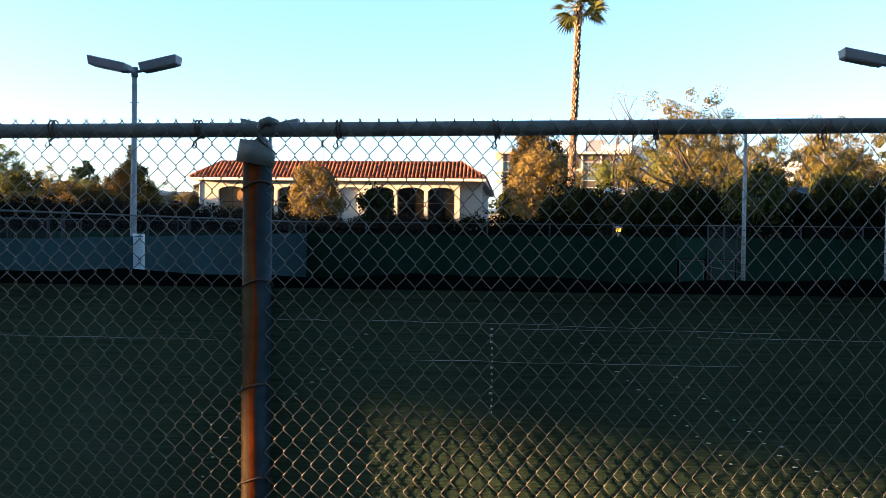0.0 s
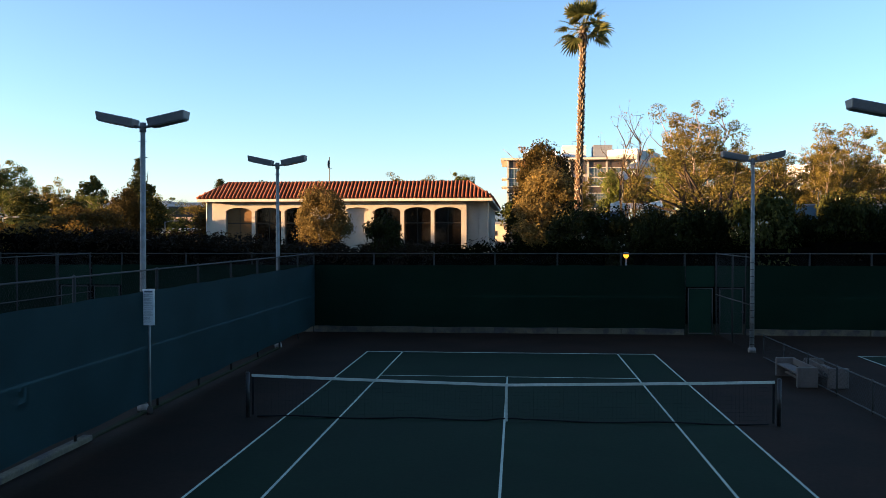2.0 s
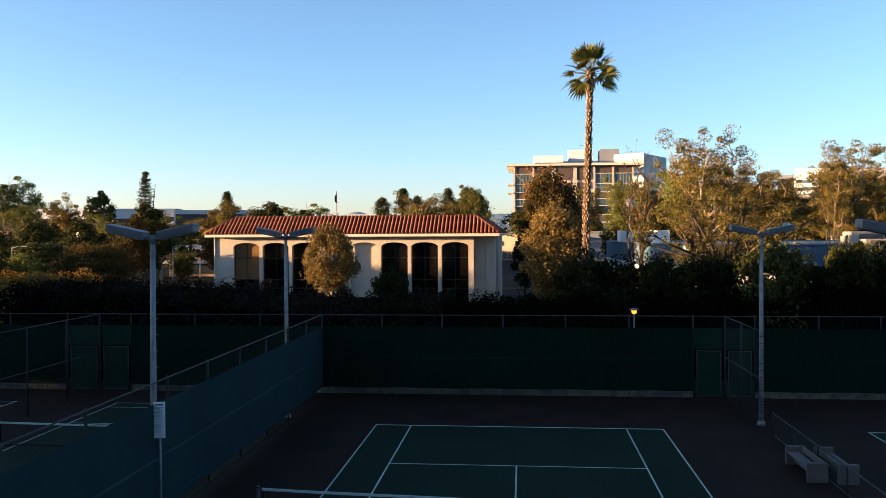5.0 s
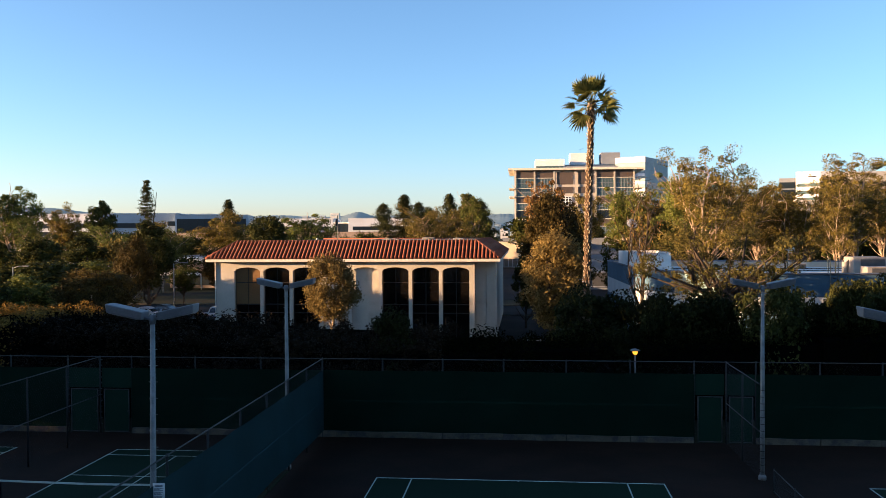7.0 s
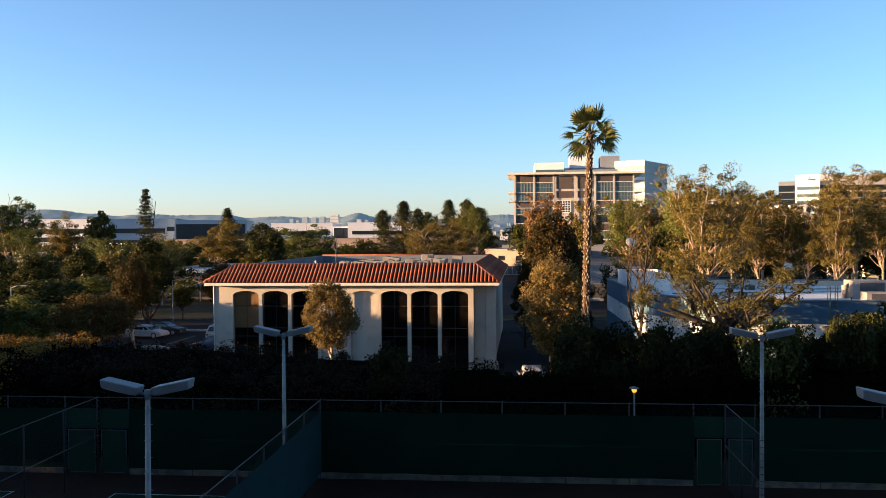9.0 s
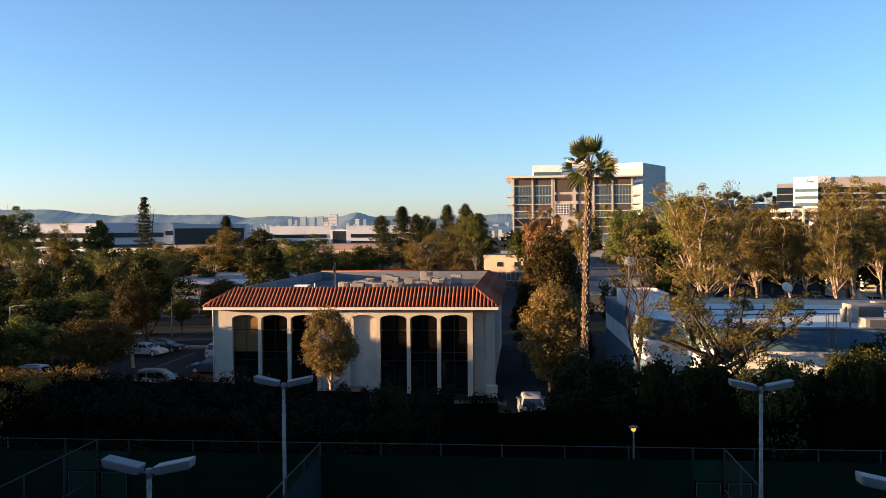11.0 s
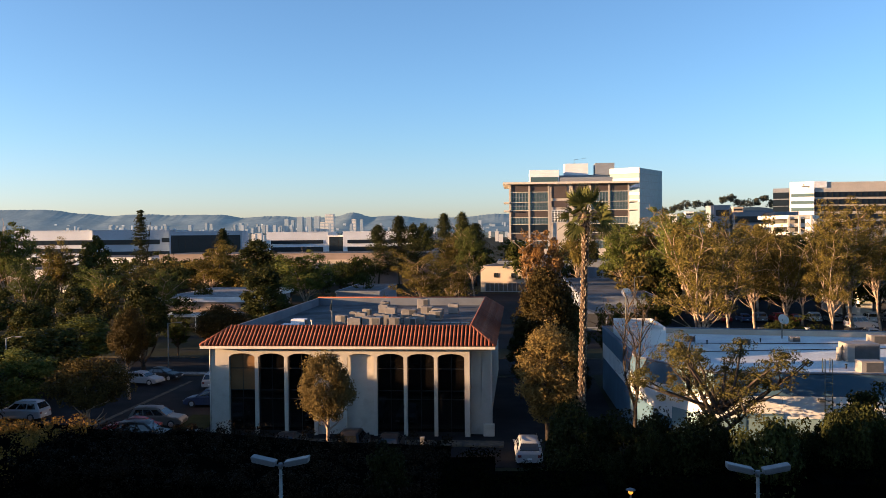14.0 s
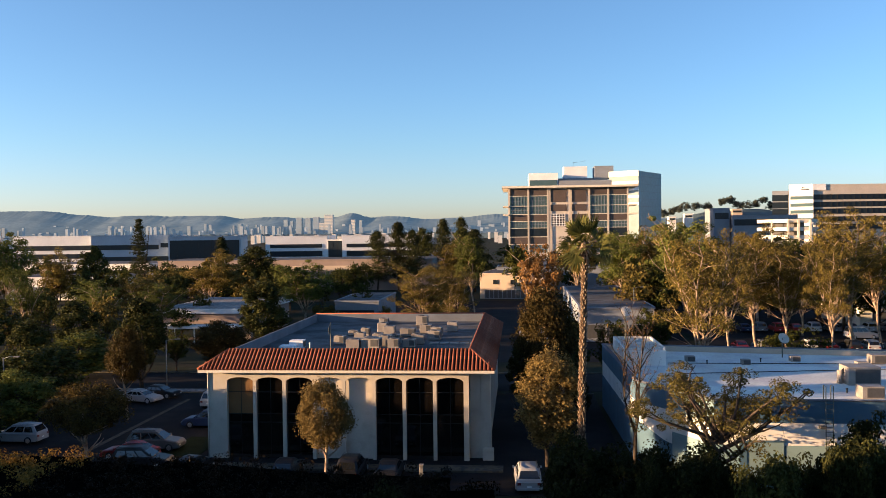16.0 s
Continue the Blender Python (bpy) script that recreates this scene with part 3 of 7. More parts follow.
fence("divider_fence", pose(9.19, 18.3, 0, 0, 0, -90), 5.55, "open chain-link fence panel running to the lamp pole", [0.02, 2.9], screen=None, band=(0.05, 3.64), rails=(1.82,), mesh=0.06, wire=0.0017)
fence("low_fence", pose(9.22, 11.05, 0, 0, 0, -90), 22, "waist-high galvanised chain-link fence between the courts", [0.02, 2.4, 4.75, 7.1, 9.5, 12, 14.4, 16.8, 19.2, 21.9], height=0.84, screen=None, band=(0.06, 0.84), rails=(0.07,), mesh=0.05, wire=0.0017, post_r=0.028)

# concrete kerb under the far fence, block by block
kerb_x = [-40, -37.1, -34.2, -31.3, -28.4, -25.5, -22.6, -21.6, -18.4, -15.3, -12.1, -9.14, -6.34, -3.52, -0.74, 2.14, 5.0, 7.8]
for a, b in list(zip(kerb_x, kerb_x[1:])) + [(10.5, 13.26), (13.26, 15.85), (15.85, 18.7), (18.7, 21.5), (21.5, 24.3), (24.3, 27), (27, 30), (30, 33), (33, 36), (36, 40), (40, 45)]:
    if -21.7 < a < -18.5:
        continue
    ob = part("kerb", boxed(a + 0.012, b - 0.012, FAR_Y - 0.09, FAR_Y + 0.12, -0.05, 0.262, 0.012), KERB)
    tagged(ob, "low grey concrete kerb block under the fence", "kerb", "kerb blocks", "structure")
tagged(part("kerb", boxed(-9.28, -9.06, -18.3, -2.6, -0.05, 0.12, 0.02), KERB), "low concrete kerb under the divider fence", "kerb", "kerb blocks", "structure")
tagged(part("kerb", boxed(-9.26, -9.1, -2.58, 12.4, -0.05, 0.05, 0.02), EARTH), "worn earth strip under the divider fence", "kerb", "kerb blocks", "structure")

# ---- near fence, close in front of the camera ----
NEAR_Y = -18.5
nf = thing("near_fence", pose(0, NEAR_Y, 0), "galvanised chain-link fence with rusty post and dark woven windscreen", "fence", "court fences")
part("top_rail", tubed([(-9.1, 0, 3.615), (-1.5, 0, 3.623), (0, 0, 3.633), (1.2, 0, 3.643), (9.1, 0, 3.66)], 0.0185, 14), GALV, nf)
part("chain_link", chain_link(bmesh.new(), -1.8, 1.75, 1.7, 3.654, 0.0233, 0.0013, -0.022, 0.005, 5), WIRE, nf, "galvanised diamond wire mesh")
part("chain_link", chain_link(bmesh.new(), -9.1, -1.83, 0.05, 3.66, 0.1, 0.0015, -0.02, 0.005, 3), WIRE, nf)
part("chain_link", chain_link(bmesh.new(), 1.78, 9.1, 0.05, 3.66, 0.1, 0.0015, -0.02, 0.005, 3), WIRE, nf)
for x in (-9.1, -6.3, -3.3, -0.292, 2.75, 5.75, 9.1):
    lean = 0.004 if x == -0.292 else 0
    p = part("post", tubed([(x - lean * 3, 0.0, -0.1), (x - lean, 0, 1.8), (x, 0, 3.585)], 0.0365, 20), GALV_OLD, nf, "rusty galvanised post")
    loop = bmesh.new()
    tube(loop, [(x - 0.008, 0.0, 3.545), (x, 0.0, 3.592), (x + 0.016, -0.002, 3.607)], [0.047, 0.047, 0.03], 20)
    part("post_cap", loop, GALV, p, "dented loop cap that carries the rail")
    ring = [(x + 0.0 + 0.0, 0.0, 3.60), (x + 0.005, -0.006, 3.628), (x + 0.018, -0.022, 3.647), (x + 0.034, -0.024, 3.652), (x + 0.046, -0.006, 3.648), (x + 0.05, 0.012, 3.63)]
    part("rail_loop", tubed(ring, [0.012, 0.011, 0.01, 0.01, 0.01, 0.01], 10), GALV, p)
    if x == -0.292:
        for z in (3.49, 3.245, 2.985, 2.75, 2.5):
            band = bmesh.new()
            pts = [(x + 0.039 * math.cos(a), -0.039 * math.sin(a), z + 0.012 * math.sin(a * 1.5)) for a in np.linspace(-0.6, math.pi + 0.6, 16)]
            part("tie_wire", tube(band, pts, 0.0025, 6), RUSTY, p)
for k, x in enumerate((-1.23, -0.832, -0.45, -0.093, 0.297, 0.68, 1.07, 1.46)):
    coil = bmesh.new()
    pts = [(x + 0.004 * i / 6, 0.0225 * math.cos(a), 3.632 + 0.0225 * math.sin(a)) for i, a in enumerate(np.linspace(0, 2 * math.tau, 28))]
    pts += [(x + 0.006, -0.022, 3.60), (x + 0.01, -0.026, 3.588), (x + 0.004, -0.027, 3.581), (x - 0.002, -0.026, 3.588), (x + 0.003, -0.026, 3.596)]
    part("tie_wire", tube(coil, pts, 0.0022, 6), RUSTY, nf, "rusty wire tie")


def cloth(x0, x1, z0, z1, y, ripple, nx, nz):
    bm = bmesh.new()
    grid = []
    for i in range(nx + 1):
        x = x0 + (x1 - x0) * i / nx
        col = []
        for j in range(nz + 1):
            z = z0 + (z1 - z0) * j / nz
            off = ripple * noise.noise(Vector((x * 1.3, z * 1.1, 3.0))) + ripple * 0.4 * noise.noise(Vector((x * 4, z * 3, 9.0)))
            sag = (0.006 * math.sin(x * 7.0) + 0.004 * math.sin(x * 17)) if j == nz else 0
            col.append(bm.verts.new((x, y + off, z + sag)))
        grid.append(col)
    for i in range(nx):
        for j in range(nz):
            f = bm.faces.new((grid[i][j], grid[i + 1][j], grid[i + 1][j + 1], grid[i][j + 1]))
            f.smooth = True
    bmesh.ops.solidify(bm, geom=bm.faces[:], thickness=0.003)
    return bm


part("windscreen", cloth(-9.1, 9.1, 0.1, 3.262, 0.03, 0.016, 260, 24), SCREEN_NEAR, nf, "dark woven windscreen cloth")
part("hem", cloth(-9.1, 9.1, 3.234, 3.268, 0.024, 0.012, 200, 1), HEM, nf, "black folded hem")
# pulled threads, stitching and modelled wire glints on the cloth
threads = bmesh.new()
rng = random.Random(4)
for x0, x1, z in ((0.35, 0.98, 3.143), (-0.24, -0.1, 3.155), (0.0, 0.46, 3.155), (0.8, 1.3, 3.128), (0.1, 0.9, 3.06), (-1.2, -0.4, 3.1), (0.45, 0.7, 3.15)):
    pts = [(x0 + (x1 - x0) * i / 10, 0.008, z + 0.002 * rng.uniform(-1, 1)) for i in range(11)]
    tube(threads, pts, 0.00045, 4)
for i in range(14):
    z = 2.93 + i * 0.016
    box(threads, 0.297 + 0.003 * rng.uniform(-1, 1), 0.303, 0.006, 0.010, z, z + 0.005)
# diagonal rows of pale ticks stand in for glints at wire crossings
for x, z, dx, dz, n in ((0.52, 3.11, 0.028, -0.022, 15), (0.74, 3.03, 0.036, -0.026, 12), (-0.02, 3.12, -0.035, -0.031, 10), (-0.32, 2.95, -0.03, -0.05, 8), (0.95, 2.9, 0.045, -0.03, 9)):
    for i in range(n):
        a, c = x + dx * i + rng.uniform(-0.004, 0.004), z + dz * i + rng.uniform(-0.004, 0.004)
        box(threads, a, a + rng.uniform(0.004, 0.011), 0.006, 0.010, c, c + 0.0018)
tagged(part("threads_and_glints", threads, TAPE, nf, "pale pulled threads and wire glints"), kind="stuff")


# ---- court lights ----
def court_light(x, y, label, banded=False, lean=0.0):
    ob = thing("court_light", pose(x, y, 0), label, "floodlight pole", "court floodlights")
    part("pole", tubed([(-lean, 0, 0), (-lean * 0.6, 0, 3.2), (0, 0, 7.21)], [0.09, 0.078, 0.06], 16), POLE, ob)
    part("base_collar", tubed([(-lean, 0, 0), (-lean, 0, 0.12), (-lean, 0, 0.2)], [0.15, 0.15, 0.108], 16), CONCRETE, ob)
    head = bmesh.new()
    tube(head, [(0, 0, 7.17), (0, 0, 7.41)], [0.085, 0.085], 12)
    tube(head, [(-0.36, 0, 7.35), (0, 0, 7.29), (0.36, 0, 7.35)], 0.04, 8)
    part("cross_arm", head, LAMP_BOX, ob)
    for s in (-1, 1):
        tilt = pose(s * 0.22, 0, 7.3) @ pose(0, 0, 0, 0, -12 * s, 0)
        bm = bmesh.new()
        box(bm, 0.0 if s > 0 else -1.0, 1.0 if s > 0 else 0.0, -0.24, 0.24, -0.02, 0.2, 0.02)
        for v in bm.verts:
            u = abs(v.co.x) / 1.0
            if v.co.z < 0.05:
                v.co.y *= 0.82
                v.co.x += -s * 0.05 * u
        bm.transform(tilt)
        h = part("lamp_head", bm, LAMP_BOX, ob, "grey shoebox lamp head")
        bm = boxed(0.12 if s > 0 else -0.9, 0.9 if s > 0 else -0.12, -0.17, 0.17, -0.035, -0.022, 0.005)
        bm.transform(tilt)
        part("lens", bm, LAMP_LENS, h)
    for z in np.arange(4.0, 7.0, 0.42):
        part("climbing_step", tubed([(-0.115, 0, z), (0.115, 0, z)], 0.009, 6), POLE, ob)
    if banded:
        for z in np.arange(0.3, 3.5, 0.26):
            part("strap_band", tubed([(0, 0, z), (0, 0, z + 0.025)], 0.094, 14), BLACK, ob)
    return ob


court_light(-9.24, 0.45, "grey steel court floodlight pole with two shoebox heads", lean=0.05)
court_light(-9.26, 12.8, "grey steel court floodlight pole behind the windscreen")
court_light(9.27, 12.75, "pale steel court floodlight pole with black strap bands", banded=True)
court_light(9.2, 0.1, "grey steel court floodlight pole by the low fence", banded=True)


def rules_sign(x, y, m_turn, label, post=False):
    ob = thing("rules_sign", pose(x, y, 2.72, 0, 0, m_turn), label, "sign")
    part("board", boxed(-0.15, 0.15, -0.008, 0.008, -0.46, 0.46, 0.004), SIGN_WHITE, ob)
    part("heading", boxed(-0.1, 0.1, -0.013, -0.0095, 0.37, 0.41), SIGN_INK, ob)
    rr = random.Random(2)
    z = 0.33
    bars = bmesh.new()
    while z > -0.4:
        w = rr.uniform(0.14, 0.24)
        box(bars, -0.12, -0.12 + w, -0.012, -0.0095, z - 0.010, z)
        z -= rr.choice((0.024, 0.026, 0.05))
    part("text_rows", bars, SIGN_INK, ob)
    for s in (-1, 1):
        part("bracket", boxed(-0.02, 0.02, 0.008, 0.06, s * 0.3 - 0.015, s * 0.3 + 0.015), GALV, ob)
    if post:
        part("post", tubed([(0, 0.06, -2.72), (0, 0.06, 0.4)], 0.032, 10), POLE, ob, "thin steel sign post")
        part("footing", tubed([(0, 0.06, -2.72), (0, 0.06, -2.6), (0, 0.06, -2.52)], [0.075, 0.075, 0.05], 12), KERB, ob)
    return ob


rules_sign(-8.96, 0.08, 8, "white court rules sign with small dark text on a thin post", True)
rules_sign(9.38, 0.02, 0, "white court rules sign on the pole by the low fence")


def bench(x, y, label):
    ob = thing("bench", pose(x, y, 0), label, "bench", "courtside benches")
    for s in (-1, 1):
        bm = boxed(-0.3, 0.3, s * 1.02 - 0.06, s * 1.02 + 0.06, 0, 0.6, 0.02)
        part("end_panel", bm, BENCH, ob)
    part("seat", boxed(-0.28, 0.1, -0.955, 0.955, 0.37, 0.43, 0.015), BENCH, ob)
    part("backrest", boxed(0.2, 0.26, -0.955, 0.955, 0.40, 0.60, 0.015), BENCH, ob)
    part("stretcher", boxed(-0.05, 0.05, -0.955, 0.955, 0.12, 0.2, 0.01), BENCH, ob)
    return ob


bench(8.84, 6.25, "tan moulded courtside bench with panel ends")
b2 = bench(9.68, 6.25, "tan moulded bench on the far side of the low fence")
b2.matrix_world = pose(9.68, 6.15, 0, 0, 0, 180)

# garden lamp that is switched on
GLOW = bpy.data.materials.new("warm_lamp_glow")
GLOW.use_nodes = True
GLOW.node_tree.nodes["Principled BSDF"].inputs["Base Color"].default_value = (0.9, 0.6, 0.2, 1)
GLOW.node_tree.nodes["Principled BSDF"].inputs["Emission Color"].default_value = (1.0, 0.36, 0.02, 1)
GLOW.node_tree.nodes["Principled BSDF"].inputs["Emission Strength"].default_value = 0.4
gl = thing("path_lamp", pose(5.8, 22.9, 0), "lit amber path lamp on a grey post behind the fence", "path lamp")
part("post", tubed([(0, 0, 0), (0, 0, 3.3)], 0.045, 10), POLE, gl)
part("diffuser", tubed([(0, 0, 3.3), (0, 0, 3.36), (0, 0, 3.5)], [0.07, 0.12, 0.14], 14), GLOW, gl, "glowing amber diffuser")
part("lamp_cap", tubed([(0, 0, 3.5), (0, 0, 3.53), (0, 0, 3.6)], [0.25, 0.24, 0.08], 16), LAMP_BOX, gl)

# ---- parking ground round the house ----
slab("parking_lot", -62, 8.6, 39.2, 76, -0.25, 0.0, ASPHALT, "worn dark asphalt parking lot", "parking lot")
slab("street", -260, 300, 78.2, 90, -0.25, -0.01, ASPHALT, "grey asphalt street across the block", "road")
slab("side_street", 3.2, 8.4, 76.05, 78.15, -0.25, 0.0, ASPHALT, "asphalt drive to the street", "road")
slab("rear_lot", 30, 110, 98, 190, -0.25, -0.005, ASPHALT, "asphalt parking lot under tall trees", "parking lot")
slab("back_lot", -30, 28, 100, 205, -0.25, -0.005, ASPHALT, "asphalt service yard", "parking lot")
for a, b, c, d in ((-62, 8.6, 76.05, 76.3), (-62, 100, 90.05, 90.3), (-26.4, -1.0, 44.7, 44.95)):
    tagged(part("kerb", boxed(a, b, c, d, -0.1, 0.13, 0.02), KERB), "grey concrete kerb along the asphalt", "kerb", "kerbs", "structure")
tagged(part("pavement", boxed(-62, -30, 76.35, 78.1, -0.2, 0.12), CONCRETE), "pale concrete pavement beside the street", "pavement", kind="structure")
tagged(part("pavement", boxed(-26.4, -1.0, 45.0, 46.4, -0.2, 0.1), KERB), "concrete walk along the house front", "pavement", kind="structure")
tagged(part("drain_strip", boxed(-37.0, -36.5, 46, 72.5, -0.1, 0.006), KERB), "pale concrete drain strip in the asphalt", "pavement", kind="structure")
GRASS_G = material("lawn", (0.014, 0.02, 0.007), 0.95, 0.4, 0.6, 20, 0.5, sheen=0.05)
tagged(part("lawn_strip", boxed(-29.6, -26.5, 45.5, 55, -0.1, 0.05, 0.02), GRASS_G), "small dark lawn strip beside the house", "lawn", kind="stuff")


# ---- the arcaded house ----
def arch_band(bm, bays, u_end, z_spring, z_crown, z_top, v0, v1, u_start):
    """A wall band over round-headed bays, with real thickness; bays as (u0, u1)."""
    prof = [(u_start, z_spring)]
    for a, b in bays:
        for k in range(13):
            s = k / 12
            prof.append((a + (b - a) * s, z_spring + (z_crown - z_spring) * (1 - (2 * s - 1) ** 2) ** 0.6))
    prof.append((u_end, z_spring))
    low = [[bm.verts.new((u, v, z)) for u, z in prof] for v in (v0, v1)]
    top = [[bm.verts.new((u, v, z_top)) for u, z in prof] for v in (v0, v1)]
    for i in range(len(prof) - 1):
        if prof[i + 1][0] - prof[i][0] < 1e-6:
            continue
        bm.faces.new((low[0][i], low[0][i + 1], top[0][i + 1], top[0][i]))
        bm.faces.new((low[1][i + 1], low[1][i], top[1][i], top[1][i + 1]))
        bm.faces.new((low[0][i + 1], low[0][i], low[1][i], low[1][i + 1]))
    return bm


HOUSE = pose(-25.89, 47.25, 0)
LEN, DEEP, RUN, EAVE, RIDGE, DECK = 24.25, 34.8, 2.05, 7.4, 8.8, 7.9
house = thing("house", HOUSE, "two-storey cream stucco house with arcade and red tile mansard roof", "house")
bays = [(2.17 + 2.48 * i, 4.36 + 2.48 * i) for i in range(8)]
part("arcade_wall", arch_band(bmesh.new(), bays, 22.14, 6.4, 6.71, 7.23, 0.75, 1.0, 0.63), STUCCO, house, "cream stucco arches")
edges = [0.63] + [u for b in bays for u in b] + [22.14]
for i in range(0, len(edges), 2):
    a, b = edges[i], edges[i + 1]
    part("column", boxed(a, b, 0.75, 1.0 if i else 1.75, 0.0, 6.4, 0.0), STUCCO, house)
body = boxed(0.66, 23.62, 1.78, DEEP - 0.7, 0.0, 7.23)
part("wall", body, STUCCO, house)
part("corner_wall", boxed(22.19, 23.05, 1.68, 1.76, 0.0, 7.22), STUCCO, house)
part("corner_wall", boxed(23.08, 23.87, 1.62, 3.4, 0.0, 7.22), STUCCO, house)
part("corner_plinth", boxed(23.2, 24.1, 0.9, 1.28, 0.0, 1.0, 0.02), STUCCO, house)
part("return_wall", boxed(21.8, 22.12, 1.0, 1.76, 0, 6.8), STUCCO, house)
for i, (a, b) in enumerate(bays):
    if i in (3, 4):
        part("blank_panel", boxed(a - 0.05, b + 0.05, 1.12, 1.76, 0, 6.85), STUCCO, house)
        continue
    w = part("window", boxed(a - 0.05, b + 0.05, 1.12, 1.76, 0.0, 6.85), FRAME, house, "tall bronze window bay")
    mid = (a + b) / 2
    for z0, z1 in ((0.3, 2.9), (2.98, 3.6), (3.68, 5.4), (5.48, 6.75)):
        for x0, x1 in ((a + 0.05, mid - 0.03), (mid + 0.03, b - 0.05)):
            part("pane", boxed(x0, x1, 1.09, 1.118, z0, z1), PANE_REFLECTION if i == 0 and z1 > 5.3 else BRONZE, w)
# eaves and roof
part("fascia", boxed(0, LEN, 0.0, 0.1, EAVE - 0.22, EAVE + 0.0, 0.01), TRIM, house, "cream painted fascia")
part("fascia", boxed(LEN - 0.1, LEN, 0.12, DEEP, EAVE - 0.22, EAVE, 0.01), TRIM, house)
part("fascia", boxed(0, 0.1, 0.12, DEEP, EAVE - 0.22, EAVE, 0.01), TRIM, house)
soff = bmesh.new()
for a, b, c, d in ((0.1, LEN - 0.1, 0.1, 1.75), (0.1, 0.64, 1.76, DEEP), (23.64, LEN - 0.1, 1.76, DEEP)):
    box(soff, a, b, c, d, EAVE - 0.17, EAVE - 0.06)
part("soffit", soff, TRIM, house)
bm = bmesh.new()
outer = [bm.verts.new((u, v, EAVE + 0.02)) for u, v in ((0, 0), (LEN, 0), (LEN, DEEP), (0, DEEP))]
inner = [bm.verts.new((u, v, RIDGE)) for u, v in ((RUN, RUN), (LEN - RUN, RUN), (LEN - RUN, DEEP - RUN), (RUN, DEEP - RUN))]
for i in range(4):
    j = (i + 1) % 4
    bm.faces.new((outer[i], outer[j], inner[j], inner[i]))
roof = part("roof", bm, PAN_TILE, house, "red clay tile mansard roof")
bm = bmesh.new()
for i in range(4):
    j = (i + 1) % 4
    p = [Vector(q) for q in ((RUN, RUN, RIDGE), (LEN - RUN, RUN, RIDGE), (LEN - RUN, DEEP - RUN, RIDGE), (RUN, DEEP - RUN, RIDGE))]
    c = Vector((LEN / 2, DEEP / 2, RIDGE))
    q = [a + (c - a).normalized() * 0.3 for a in p]
    A, B, C, D = (bm.verts.new(v) for v in (p[i], p[j], q[j], q[i]))
    bm.faces.new((A, B, C, D))
    E1, F1 = bm.verts.new((q[j].x, q[j].y, DECK - 0.1)), bm.verts.new((q[i].x, q[i].y, DECK - 0.1))
    bm.faces.new((D, C, E1, F1))
part("parapet", bm, PARAPET, house, "blue-grey parapet inner face")
part("flat_roof", boxed(RUN + 0.1, LEN - RUN - 0.1, RUN + 0.1, DEEP - RUN - 0.1, DECK - 0.4, DECK), ROOF_GREY, house, "grey membrane flat roof")
pitch_len = math.hypot(RUN, RIDGE - EAVE)


def tile_row_mesh(count):
    """A row of overlapping barrel tiles up the slope, along local x."""
    bm = bmesh.new()
    L = pitch_len / 6
    for k in range(count):
        x0, x1 = k * L - 0.03, (k + 1) * L + 0.02
        rings = []
        for x, r, lift in ((x0, 0.103, 0.036), (x1, 0.098, 0.03)):
            rings.append([bm.verts.new((x, r * math.cos(a), lift + r * 1.15 * math.sin(a))) for a in np.linspace(0, math.pi, 6)])
        for i in range(5):
            f = bm.faces.new((rings[0][i], rings[1][i], rings[1][i + 1], rings[0][i + 1]))
            f.smooth = True
        bm.faces.new(rings[0])
    me = bpy.data.meshes.new("barrel_tile")
    bm.to_mesh(me)
    bm.free()
    me.materials.append(TILE)
    return me


TILE_ROWS = {k: tile_row_mesh(k) for k in range(1, 7)}
ang = math.degrees(math.atan2(RIDGE - EAVE, RUN))


def tile_side(total, place):
    n = int(total / 0.315)
    for i in range(n):
        s = (i + 0.5) * total / n
        k = min(6, int(min(s, total - s) / RUN * 6 + 0.6))
        if k:
            o = new("barrel_tile", TILE_ROWS[k])
            o.parent = roof
            o.matrix_local = place(s)


tile_side(LEN, lambda s: pose(s, 0.0, EAVE + 0.03) @ pose(0, 0, 0, 0, 0, 90) @ pose(0, 0, 0, 0, -ang, 0))
tile_side(DEEP, lambda s: pose(LEN, s, EAVE + 0.03) @ pose(0, 0, 0, 0, 0, 180) @ pose(0, 0, 0, 0, -ang, 0))
for a, b in (((0, 0), (RUN, RUN)), ((LEN, 0), (LEN - RUN, RUN))):
    part("hip_tile", tubed([(*a, EAVE + 0.08), (*b, RIDGE + 0.06)], 0.11, 10), TILE, house)
for a, b in (((RUN, RUN), (LEN - RUN, RUN)), ((LEN - RUN, RUN), (LEN - RUN, DEEP - RUN)), ((RUN, DEEP - RUN), (LEN - RUN, DEEP - RUN))):
    part("ridge_tile", tubed([(*a, RIDGE + 0.03), (*b, RIDGE + 0.03)], 0.1, 8), TILE, house)
part("downpipe", tubed([(0.58, 0.7, 0.1), (0.58, 0.7, 7.2)], 0.05, 8), TRIM, house)


